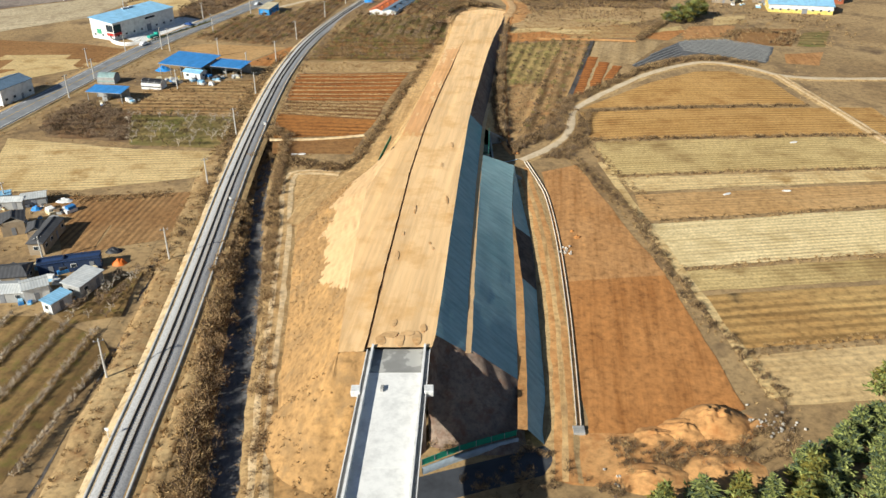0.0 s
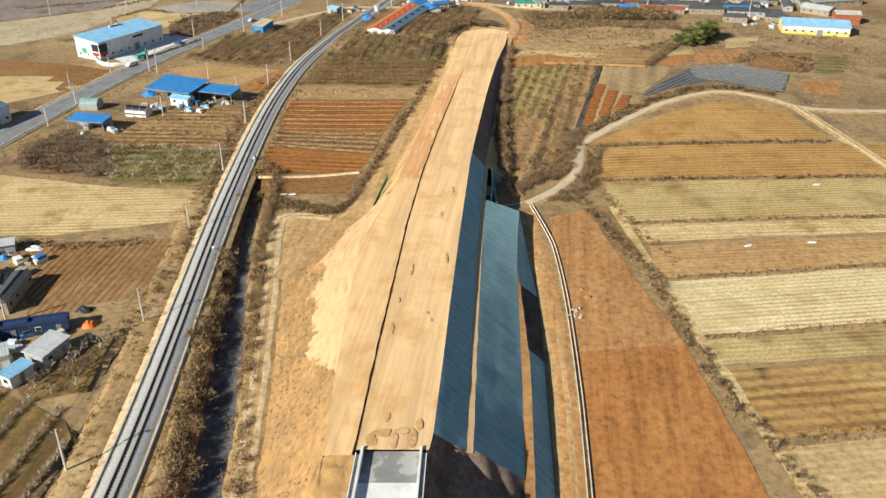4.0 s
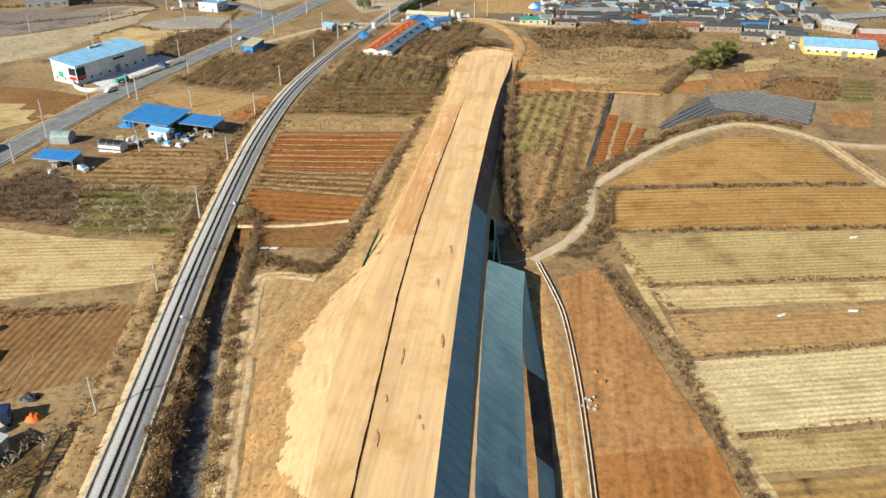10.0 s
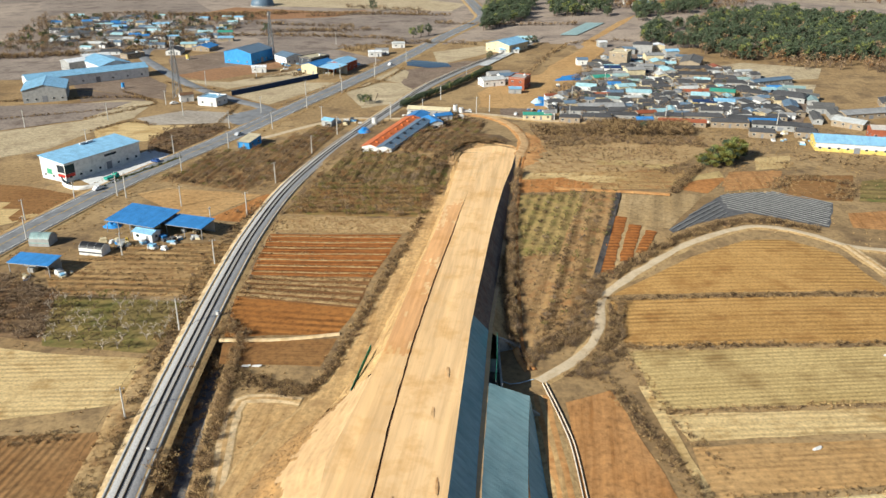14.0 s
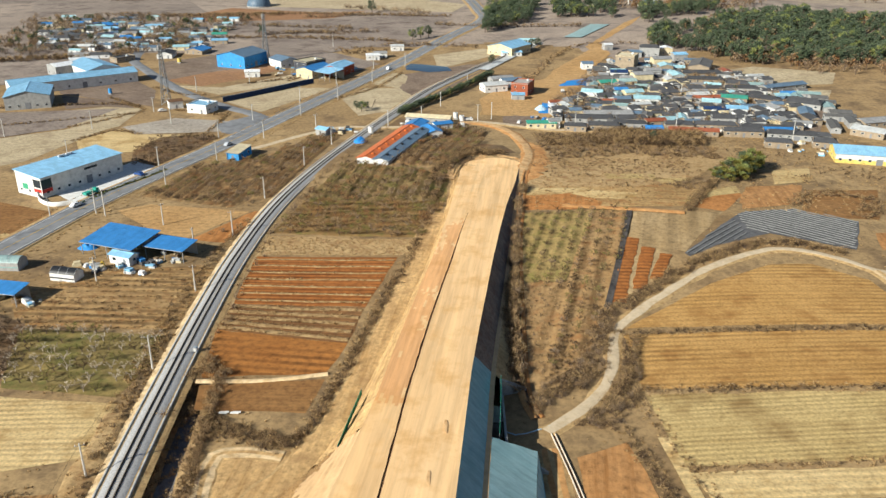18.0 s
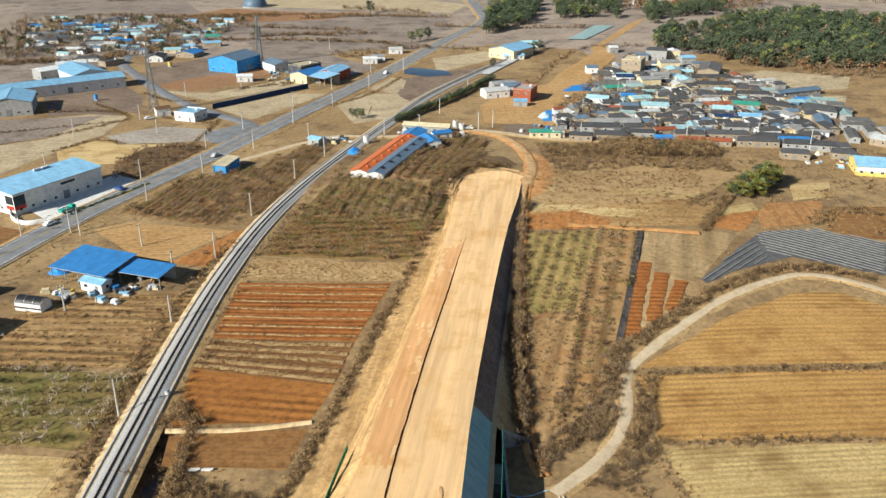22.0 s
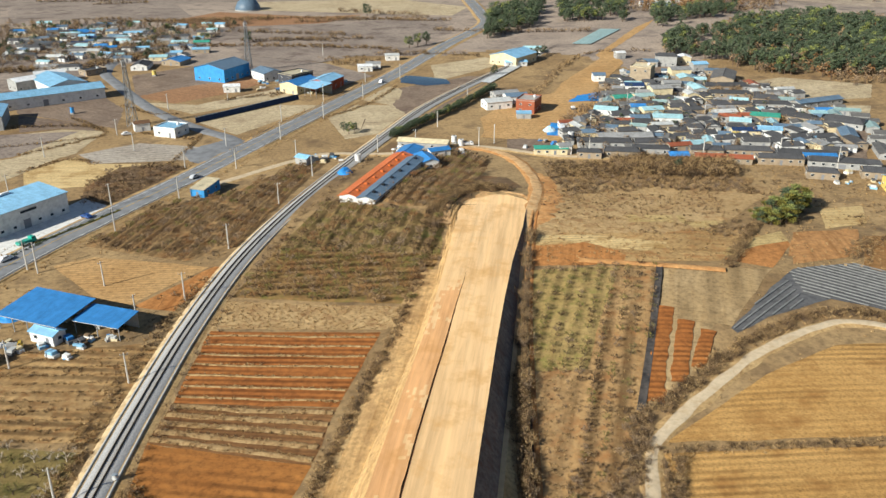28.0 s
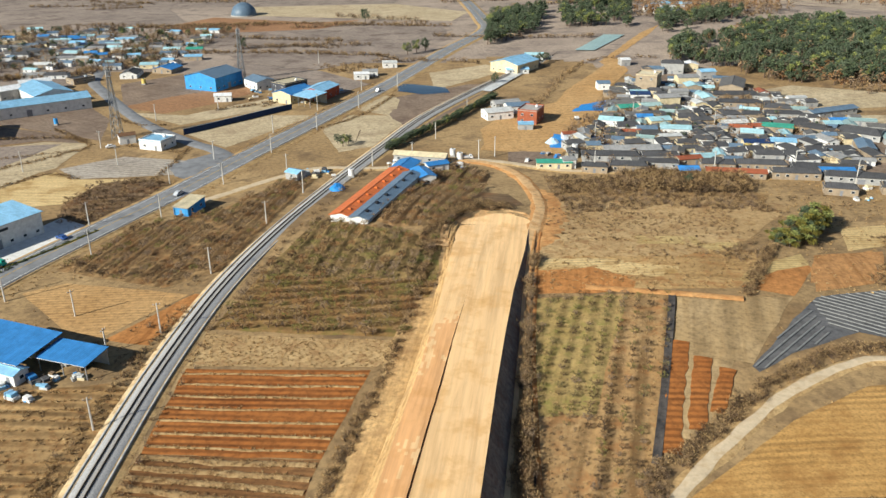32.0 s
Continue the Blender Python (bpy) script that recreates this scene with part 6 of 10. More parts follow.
BUILT += [
    ('factory', -242.2, 601.9, 12.9, 11.1, 50.9, 6, 'white', 'grey', 'gable'),
    ('factory', -224.1, 521.5, 22.0, 26.0, 20.6, 7, 'skyblue', 'grey', 'gable'),
    ('office_building', -220.6, 646.6, 8.4, 14.0, -35.9, 2.8, 'tile', 'mud', 'flat'),
    ('workshop', -196.3, 664.8, 10.2, 17.3, 6.7, 2.8, 'tile', 'white', 'gable'),
    ('workshop', -178.6, 679.8, 13.3, 14.5, -12.0, 2.8, 'blue', 'mud', 'gable'),
    ('hall', -136.2, 634.9, 25.0, 21.8, 67.4, 8, 'greyblue', 'blue', 'gable'),
    ('workshop', -108.2, 631.4, 16.6, 12.6, -50.6, 5, 'greyblue', 'white', 'gable'),
    ('shop', -88.9, 620.2, 12.2, 16.3, -38.8, 6, 'cream', 'dark', 'flat'),
    ('shop', -83.1, 599.8, 12.2, 20.4, -27.2, 5.5, 'blue', 'cream', 'gable'),
]
BUILT += [
    ('canopy', -72.5, 589.8, 13.5, 12.5, -37.0, 5, 'skyblue', 'open', 'mono'),
    ('workshop', -69.1, 606.5, 12.9, 20.2, -19.6, 5.5, 'skyblue', 'red', 'gable'),
    ('shop', -126.8, 506.6, 11.6, 10.6, -18.3, 4, 'skyblue', 'white', 'flat'),
    ('house', -143.3, 513.8, 7, 5, 30, 4, 'brown', 'white', 'gable'),
    ('long_hall', 181.3, 424.0, 30.6, 14.7, -12.9, 4.5, 'skyblue', 'yellow', 'gable'),
    ('apartment_block', 114.7, 618.6, 11.9, 12.6, -24.1, 10, 'cream', 'mud', 'flat'),
    ('brick_house', 43.2, 552.3, 9.7, 13.1, -21.0, 6.5, 'brick', 'brick', 'flat'),
    ('barn', 161.8, 617.5, 12.7, 25.2, -20.7, 5, 'slate', 'mud', 'gable'),
    ('container', -90.8, 163.1, 5.5, 1.8, 18.8, 2.8, 'navy', 'navy', 'flat'),
]
BUILT += [
    ('container', -84.1, 165.0, 8.0, 1.8, 14.9, 2.8, 'navy', 'navy', 'flat'),
    ('farmhouse', -89.8, 152.4, 5.1, 4.5, 30.0, 3.6, 'pale', 'white', 'gable'),
    ('shed', -83.3, 147.9, 5.3, 2.8, 64.0, 2.8, 'skyblue', 'white', 'mono'),
    ('shed', -80.4, 155.5, 7.7, 4.4, 71.8, 3.2, 'pale', 'grey', 'mono'),
    ('farmhouse', -109.3, 184.8, 5.4, 7.0, 23.3, 3.6, 'tile', 'mud', 'hip'),
    ('farmhouse', -98.0, 178.0, 13.6, 3.6, 91.9, 3.4, 'tile', 'mud', 'hip'),
    ('farmhouse', -101.5, 180.3, 3.6, 5.9, 19.0, 3.2, 'tile', 'mud', 'hip'),
    ('farmhouse', -118.5, 200.2, 2.1, 2.6, 19.6, 3.4, 'skyblue', 'white', 'gable'),
    ('shed', -110.8, 200.3, 6, 4, 20, 2.6, 'pale', 'grey', 'gable'),
]
BUILT += [
    ('shed', -116.7, 198.1, 8, 3.5, 5, 2.5, 'pale', 'grey', 'gable'),
    ('shed', -98.2, 159.3, 8, 6, 10, 2.8, 'tile', 'mud', 'gable'),
    ('shed', -96.2, 152.2, 10, 5, 5, 2.6, 'pale', 'grey', 'gable'),
    ('workshop', -159.6, 290.1, 14.9, 11.0, 69.8, 6, 'greyblue', 'white', 'gable'),
    ('house', 90.3, 624.5, 6.8, 7, 92.5, 4, 'greyblue', 'white', 'gable'),
    ('house', 105.7, 596.8, 10.4, 7, -3.8, 4, 'navy', 'mud', 'gable'),
    ('house', 106.2, 573.0, 10.4, 7, 11.8, 3.5, 'teal', 'mud', 'gable'),
    ('house', 93.9, 569.4, 10.3, 7, 12.3, 3.5, 'green', 'mud', 'gable'),
    ('house', 100.1, 564.5, 8.5, 6, 76.2, 3.2, 'grey', 'mud', 'gable'),
]
BUILT += [
    ('house', 81.5, 544.0, 11.5, 7, -16.1, 3.5, 'cyan', 'white', 'gable'),
    ('house', 103.8, 542.7, 10.5, 7, 12.3, 3.8, 'cyan', 'cream', 'gable'),
    ('house', 87.2, 533.7, 11.0, 8, 3.6, 3.4, 'tile', 'mud', 'gable'),
    ('house', 98.7, 550.7, 7.6, 6, -0.1, 3.2, 'blue', 'grey', 'gable'),
    ('house', 108.3, 527.7, 13.6, 7, -7.5, 3.6, 'cyan', 'white', 'gable'),
    ('house', 94.7, 519.2, 10.9, 7, 1.4, 3.2, 'tile', 'mud', 'gable'),
    ('house', 78.6, 522.2, 7.8, 6, -11.6, 3.2, 'tile', 'mud', 'gable'),
    ('house', 116.5, 581.1, 11.6, 8, 11.8, 6, 'grey', 'mud', 'gable'),
    ('house', 107.5, 579.6, 7.7, 6, -1.6, 4, 'grey', 'grey', 'gable'),
]
BUILT += [
    ('house', 138.0, 612.6, 9.8, 8, 90.6, 5, 'cyan', 'mud', 'gable'),
    ('house', 139.3, 630.4, 12.0, 8, 5.3, 6, 'grey', 'cream', 'gable'),
    ('house', 139.6, 666.6, 13.2, 8, -10.1, 7, 'tile', 'grey', 'gable'),
    ('house', 152.4, 672.3, 8.5, 8, 84.8, 5, 'white', 'mud', 'gable'),
    ('house', 156.2, 650.3, 9.2, 7, 8.4, 5, 'skyblue', 'grey', 'gable'),
    ('house', 139.6, 589.5, 11.2, 7, 91.6, 4, 'cyan', 'grey', 'gable'),
    ('house', 132.5, 579.3, 8.5, 6, 100.8, 3.4, 'pale', 'cream', 'gable'),
    ('house', 116.4, 567.1, 9.9, 6, -14.0, 3.4, 'tile', 'mud', 'gable'),
    ('house', 119.1, 549.7, 10.1, 7, 3.4, 3.4, 'tile', 'mud', 'gable'),
]
BUILT += [
    ('house', 124.7, 544.9, 11.4, 6, 6.4, 3.2, 'tile', 'mud', 'gable'),
    ('house', 97.9, 505.0, 10.7, 6, 92.7, 3.2, 'tile', 'grey', 'gable'),
    ('house', 108.0, 505.7, 9.1, 6, -0.1, 3, 'tile', 'mud', 'gable'),
    ('house', 118.0, 519.9, 9.4, 6, 100.7, 3, 'tile', 'grey', 'gable'),
    ('house', 139.4, 539.4, 11.4, 6, 9.1, 3.2, 'pale', 'grey', 'gable'),
    ('house', 140.7, 519.1, 9.4, 7, -16.5, 4, 'cyan', 'grey', 'gable'),
    ('house', 156.6, 531.2, 13.4, 7, -17.7, 3.4, 'green', 'mud', 'gable'),
    ('house', 149.3, 504.0, 10.3, 6, -11.3, 4, 'skyblue', 'white', 'gable'),
    ('house', 138.4, 504.3, 12.3, 6, -1.5, 3.4, 'navy', 'grey', 'gable'),
]
BUILT += [
    ('house', 152.8, 555.8, 10.8, 6, -1.5, 3.2, 'tile', 'mud', 'gable'),
    ('house', 141.6, 556.0, 10.6, 7, 11.5, 3.2, 'tile', 'mud', 'gable'),
    ('house', 139.7, 573.8, 11.4, 6, 92.7, 3.2, 'tile', 'mud', 'gable'),
    ('house', 126.9, 515.0, 9.8, 6, 81.8, 3, 'tile', 'grey', 'gable'),
    ('house', 125.0, 492.4, 9.6, 6, 10.7, 3, 'tile', 'mud', 'gable'),
    ('house', 119.1, 501.2, 11.3, 6, -0.5, 3, 'tile', 'mud', 'gable'),
    ('house', 137.9, 488.2, 11.4, 6, -3.7, 3, 'tile', 'grey', 'gable'),
    ('house', 149.9, 495.1, 12.2, 6, 101.4, 3, 'tile', 'mud', 'gable'),
    ('house', 159.5, 495.1, 9.9, 6, 5.3, 3, 'tile', 'mud', 'gable'),
]
BUILT += [
    ('house', 169.1, 495.1, 13.7, 6, 7.1, 3, 'tile', 'grey', 'gable'),
    ('house', 150.7, 481.7, 10.4, 6, 7.1, 3, 'tile', 'mud', 'gable'),
    ('house', 183.8, 501.2, 14.8, 7, 74.6, 3, 'greyblue', 'mud', 'gable'),
    ('house', 181.6, 488.4, 11.9, 6, 92.4, 3, 'tile', 'mud', 'gable'),
    ('house', 156.3, 464.7, 13, 6, -4, 3, 'blue', 'grey', 'gable'),
    ('house', 160.8, 464.7, 8, 5, 0, 3, 'skyblue', 'white', 'gable'),
    ('house', 133.0, 495.0, 10.5, 6, 3.1, 3, 'tile', 'grey', 'gable'),
    ('house', 84.4, 505.8, 9.5, 6, 10.3, 3, 'tile', 'mud', 'gable'),
    ('house', 115.1, 692.6, 6.1, 6, 12.2, 4, 'white', 'grey', 'gable'),
]
BUILT += [
    ('house', 129.1, 664.9, 9.2, 7, -3.8, 4, 'greyblue', 'grey', 'gable'),
    ('house', 124.0, 665.2, 6.9, 6, 84.0, 4, 'tile', 'mud', 'gable'),
    ('house', 103.8, 613.6, 8.5, 6, 30.2, 3.4, 'tile', 'mud', 'gable'),
    ('house', 100.6, 622.0, 7.3, 6, -13.6, 3.2, 'tile', 'mud', 'gable'),
    ('house', 128.0, 603.2, 9.7, 6, 4.8, 4, 'grey', 'grey', 'gable'),
    ('house', 46.4, 475.6, 14, 5, 0, 3, 'green', 'cream', 'gable'),
    ('house', 52.2, 476.3, 5.4, 5, 9.5, 4, 'grey', 'grey', 'gable'),
    ('house', 39.5, 537.5, 7, 5, 0, 3, 'skyblue', 'grey', 'gable'),
    ('house', 37.7, 571.6, 12, 8, 15, 4, 'greyblue', 'grey', 'gable'),
]
BUILT += [
    ('house', 27.0, 559.5, 14, 9, 20, 4, 'pale', 'grey', 'gable'),
    ('house', 32.5, 582.2, 14, 8, 20, 3, 'grey', 'grey', 'gable'),
    ('barn', 157.7, 599.3, 24.3, 7, -1.2, 3.2, 'tile', 'mud', 'gable'),
    ('barn', 154.3, 581.0, 21.4, 6, -7.7, 3.2, 'tile', 'mud', 'gable'),
    ('barn', 170.2, 569.1, 13.0, 8, -16.8, 3.2, 'tile', 'mud', 'gable'),
    ('barn', 194.7, 563.6, 29.1, 7, 23.2, 3.2, 'greyblue', 'grey', 'gable'),
    ('barn', 171.9, 531.0, 17.2, 8, -36.6, 3.2, 'tile', 'mud', 'gable'),
    ('barn', 191.1, 522.4, 19.1, 11, -34.6, 3.2, 'tile', 'grey', 'gable'),
    ('barn', 153.2, 468.2, 25.3, 7, -11.5, 3.2, 'tile', 'grey', 'gable'),
]
BUILT += [
    ('barn', 139.5, 462.7, 18.1, 6, -6.2, 3.2, 'tile', 'mud', 'gable'),
    ('barn', 81.5, 495.2, 23.9, 8, 4.2, 3.2, 'grey', 'mud', 'gable'),
    ('barn', 71.2, 486.6, 23.4, 6, -4.2, 3.2, 'tile', 'grey', 'gable'),
    ('barn', 91.7, 485.7, 15.3, 6, 0.1, 3.2, 'tile', 'grey', 'gable'),
    ('barn', 76.1, 471.8, 14.6, 6, -6.2, 3.2, 'tile', 'mud', 'gable'),
    ('barn', 62.2, 470.2, 10.1, 5, -8.9, 3.2, 'tile', 'mud', 'gable'),
    ('barn', 98.3, 465.6, 7.8, 6, 0.4, 3.2, 'blue', 'mud', 'gable'),
    ('barn', 116.7, 463.9, 22.4, 5, -9.0, 2.8, 'rust', 'mud', 'gable'),
    ('barn', 112.5, 474.4, 13.3, 6, -6.4, 3.2, 'tile', 'mud', 'gable'),
]
BUILT += [
    ('barn', 129.5, 474.1, 19.9, 6, -6.3, 3.2, 'tile', 'mud', 'gable'),
    ('barn', 88.9, 475.8, 15.8, 5, -5.7, 3.2, 'tile', 'grey', 'gable'),
    ('barn', 160.7, 457.9, 21.8, 6, -12.4, 3.2, 'tile', 'grey', 'gable'),
    ('barn', 168.4, 556.8, 18.8, 6, -7.5, 3.2, 'tile', 'grey', 'gable'),
    ('barn', 216.2, 484.4, 30.4, 9, 15.2, 3.2, 'grey', 'mud', 'gable'),
    ('barn', 199.6, 464.4, 14.9, 9, -42.5, 3.2, 'pale', 'mud', 'gable'),
    ('barn', 239.3, 508.3, 14.3, 8, -106.6, 3.2, 'tile', 'mud', 'gable'),
    ('barn', 170.2, 444.7, 10.0, 7, -16.4, 3.2, 'tile', 'mud', 'gable'),
    ('barn', 149.1, 443.7, 11.5, 6, -13.8, 3.2, 'tile', 'mud', 'gable'),
]
BUILT += [
    ('barn', 163.9, 457.2, 26.1, 5, -13.2, 3.2, 'tile', 'grey', 'gable'),
    ('house', 205.5, 443.6, 12, 8, -10, 5, 'brick', 'brick', 'gable'),
    ('station_building', 43.5, 682.2, 20.1, 25.5, -35.6, 6, 'skyblue', 'cream', 'gable'),
    ('shed', 58.6, 714.8, 12, 7, 0, 4, 'cyan', 'white', 'gable'),
    ('shed', 44.3, 670.6, 14, 5, 10, 3, 'skyblue', 'white', 'gable'),
    ('shed', -121.1, 597.1, 9, 6, 10, 3.5, 'white', 'white', 'gable'),
    ('shed', -51.6, 655.9, 9, 6, 10, 3.5, 'white', 'white', 'gable'),
    ('shed', -47.2, 664.7, 9, 6, 10, 3.5, 'grey', 'white', 'gable'),
    ('shed', -37.1, 692.9, 9, 6, 10, 3.5, 'pale', 'white', 'gable'),
]
BUILT += [
    ('house', -324.6, 759.0, 10.1, 7.2, -12.925869852036094, 2.8, 'tile', 'grey', 'gable'),
    ('house', -292.6, 791.0, 8.6, 7.2, -5.026771422292535, 2.8, 'cyan', 'mud', 'gable'),
    ('house', -269.8, 815.0, 8.6, 5.8, 9.717047398523246, 2.8, 'grey', 'grey', 'gable'),
    ('house', -293.8, 693.6, 10.1, 5.8, 23.405084008699987, 2.8, 'tile', 'grey', 'gable'),
    ('house', -314.1, 800.9, 10.1, 5.8, 22.639040043519962, 2.8, 'slate', 'mud', 'gable'),
    ('house', -304.1, 775.4, 10.1, 5.8, -4.4475224420011905, 2.8, 'tile', 'mud', 'gable'),
    ('house', -247.3, 715.5, 8.6, 6.5, -0.7859457080012344, 2.8, 'pale', 'mud', 'gable'),
    ('house', -307.7, 757.6, 10.1, 5.8, -4.752726562291517, 2.8, 'slate', 'grey', 'gable'),
    ('house', -298.6, 706.0, 11.5, 6.5, 8.140753162274983, 2.8, 'pale', 'grey', 'gable'),
]
BUILT += [
    ('house', -241.8, 728.8, 10.1, 5.8, 15.22945649805271, 2.8, 'blue', 'mud', 'gable'),
    ('house', -248.5, 796.0, 14.4, 5.8, 8.590534850477592, 2.8, 'skyblue', 'white', 'gable'),
    ('house', -297.4, 742.0, 11.5, 5.8, -1.4016189349662156, 2.8, 'tile', 'mud', 'gable'),
    ('house', -303.4, 777.5, 10.1, 5.8, 10.072230741044294, 2.8, 'greyblue', 'mud', 'gable'),
    ('house', -303.5, 799.5, 11.5, 6.5, 3.226604059626588, 2.8, 'tile', 'mud', 'gable'),
    ('house', -249.6, 773.5, 10.1, 5.8, 24.252019444604045, 2.8, 'cyan', 'grey', 'gable'),
    ('house', -318.0, 762.0, 10.1, 5.8, 18.789355880214515, 2.8, 'grey', 'grey', 'gable'),
    ('house', -303.8, 746.4, 14.4, 7.2, 14.180200790674164, 2.8, 'tile', 'grey', 'gable'),
    ('house', -285.8, 698.5, 10.1, 7.2, 22.485779970682394, 2.8, 'tile', 'grey', 'gable'),
]
BUILT += [
    ('house', -271.2, 747.3, 11.5, 5.8, 16.44090318535321, 2.8, 'navy', 'white', 'gable'),
    ('house', -251.9, 768.0, 11.5, 6.5, -4.405662188009183, 2.8, 'greyblue', 'grey', 'gable'),
    ('house', -250.5, 736.0, 8.6, 6.5, 6.879635683809823, 2.8, 'blue', 'mud', 'gable'),
    ('house', -252.9, 699.0, 11.5, 6.5, -4.044973956327716, 2.8, 'greyblue', 'grey', 'gable'),
    ('house', -248.5, 805.4, 14.4, 6.5, 23.26065907905675, 2.8, 'grey', 'grey', 'gable'),
    ('house', -311.5, 769.0, 14.4, 6.5, 12.657023393761136, 2.8, 'greyblue', 'grey', 'gable'),
    ('house', -288.8, 743.4, 11.5, 7.2, 24.840672620422247, 2.8, 'tile', 'grey', 'gable'),
    ('house', -284.1, 810.8, 10.1, 7.2, 13.73849333580187, 2.8, 'cyan', 'grey', 'gable'),
    ('house', -318.7, 811.1, 10.1, 7.2, -13.573697979602288, 2.8, 'blue', 'mud', 'gable'),
]
BUILT += [
    ('house', -289.3, 834.3, 10.1, 5.8, 13.72060921883056, 2.8, 'tile', 'grey', 'gable'),
    ('house', -296.7, 784.7, 14.4, 5.8, 12.554213950446265, 2.8, 'grey', 'white', 'gable'),
    ('house', -279.1, 780.1, 11.5, 7.2, 5.505907934717328, 2.8, 'skyblue', 'grey', 'gable'),
    ('house', -241.8, 757.8, 11.5, 6.5, -9.315500510699914, 2.8, 'cyan', 'mud', 'gable'),
    ('house', -268.8, 770.5, 8.6, 6.5, -10.683266423332046, 2.8, 'navy', 'grey', 'gable'),
    ('house', -263.0, 692.6, 14.4, 6.5, 2.267351739609367, 2.8, 'pale', 'mud', 'gable'),
    ('house', -258.6, 715.5, 14.4, 5.8, 8.832399128064662, 2.8, 'grey', 'grey', 'gable'),
    ('house', -344.5, 849.7, 11.5, 6.5, 22.181781615733613, 2.8, 'cyan', 'grey', 'gable'),
    ('house', -301.6, 732.1, 14.4, 5.8, -3.2758760333131285, 2.8, 'slate', 'white', 'gable'),
]
BUILT += [
    ('house', -270.2, 741.9, 10.1, 6.5, 16.276289533604068, 2.8, 'tile', 'mud', 'gable'),
    ('house', -291.2, 745.4, 14.4, 7.2, 10.795065123880384, 2.8, 'greyblue', 'grey', 'gable'),
    ('house', -256.5, 779.9, 11.5, 7.2, -3.1271133627665115, 2.8, 'greyblue', 'mud', 'gable'),
    ('house', -270.3, 714.0, 10.1, 5.8, -14.886554106347877, 2.8, 'slate', 'grey', 'gable'),
    ('house', -295.4, 699.5, 14.4, 7.2, 8.025671449010765, 2.8, 'pale', 'grey', 'gable'),
    ('house', -261.8, 721.9, 10.1, 6.5, 3.603386530287125, 2.8, 'tile', 'mud', 'gable'),
    ('house', -256.3, 761.6, 11.5, 7.2, 16.229166231289405, 2.8, 'tile', 'mud', 'gable'),
    ('house', -270.1, 741.5, 14.4, 6.5, 6.5177906017088105, 2.8, 'slate', 'white', 'gable'),
    ('house', -343.2, 804.1, 8.6, 5.8, 11.544056219508096, 2.8, 'blue', 'mud', 'gable'),
]
BUILT += [
    ('house', -288.1, 842.2, 8.6, 5.8, 9.582220210354748, 2.8, 'greyblue', 'grey', 'gable'),
    ('house', -255.8, 763.1, 10.1, 7.2, -7.588557477612423, 2.8, 'tile', 'grey', 'gable'),
    ('house', -319.1, 827.8, 8.6, 7.2, 8.010228311525008, 2.8, 'greyblue', 'mud', 'gable'),
    ('house', -254.2, 754.0, 11.5, 7.2, -0.03207179463063703, 2.8, 'grey', 'grey', 'gable'),
    ('house', -297.9, 730.4, 11.5, 7.2, 6.995345539116208, 2.8, 'tile', 'white', 'gable'),
    ('house', -287.0, 798.5, 11.5, 7.2, 24.004119078451644, 2.8, 'blue', 'mud', 'gable'),
    ('house', -268.7, 804.2, 8.6, 7.2, -1.3358300670256185, 2.8, 'greyblue', 'mud', 'gable'),
    ('house', -233.7, 748.4, 14.4, 5.8, 0.5940845241924073, 2.8, 'pale', 'grey', 'gable'),
    ('house', -309.4, 745.0, 14.4, 5.8, 18.929728314519238, 2.8, 'slate', 'grey', 'gable'),
]
BUILT += [
    ('house', -296.3, 804.6, 14.4, 6.5, 18.432687889045127, 2.8, 'blue', 'grey', 'gable'),
    ('house', -247.0, 765.3, 11.5, 7.2, -3.163495420067557, 2.8, 'grey', 'grey', 'gable'),
    ('house', -264.0, 736.5, 10.1, 7.2, -7.778569938090474, 2.8, 'cyan', 'white', 'gable'),
    ('house', -348.6, 807.2, 8.6, 6.5, 20.57029811654023, 2.8, 'tile', 'mud', 'gable'),
    ('house', -296.7, 789.4, 14.4, 6.5, 3.622939724295726, 2.8, 'cyan', 'grey', 'gable'),
    ('house', -290.5, 834.5, 14.4, 6.5, -8.915443255882543, 2.8, 'tile', 'grey', 'gable'),
    ('house', -291.8, 843.0, 8.6, 6.5, 21.980793402194458, 2.8, 'greyblue', 'white', 'gable'),
    ('house', -211.1, 759.0, 11.5, 6.5, 8, 2.8, 'grey', 'mud', 'gable'),
    ('house', -195.1, 734.9, 11.5, 6.5, 8, 2.8, 'greyblue', 'white', 'gable'),
]
BUILT += [
    ('house', -198.4, 751.5, 11.5, 6.5, 8, 2.8, 'cyan', 'mud', 'gable'),
    ('house', -182.0, 751.3, 11.5, 6.5, 8, 2.8, 'green', 'grey', 'gable'),
    ('house', -173.9, 721.2, 11.5, 6.5, 8, 2.8, 'skyblue', 'mud', 'gable'),
    ('house', -215.4, 771.7, 11.5, 6.5, 8, 2.8, 'tile', 'mud', 'gable'),
    ('house', -205.2, 779.4, 11.5, 6.5, 8, 2.8, 'tile', 'grey', 'gable'),
    ('house', -194.2, 692.0, 11.5, 6.5, 8, 2.8, 'cyan', 'grey', 'gable'),
    ('house', -217.0, 688.2, 11.5, 6.5, 8, 2.8, 'greyblue', 'grey', 'gable'),
    ('house', -240.6, 658.4, 14.4, 6.5, 8, 2.8, 'tile', 'white', 'gable'),
    ('house', -254.7, 658.5, 14.4, 6.5, 8, 2.8, 'grey', 'white', 'gable'),
]
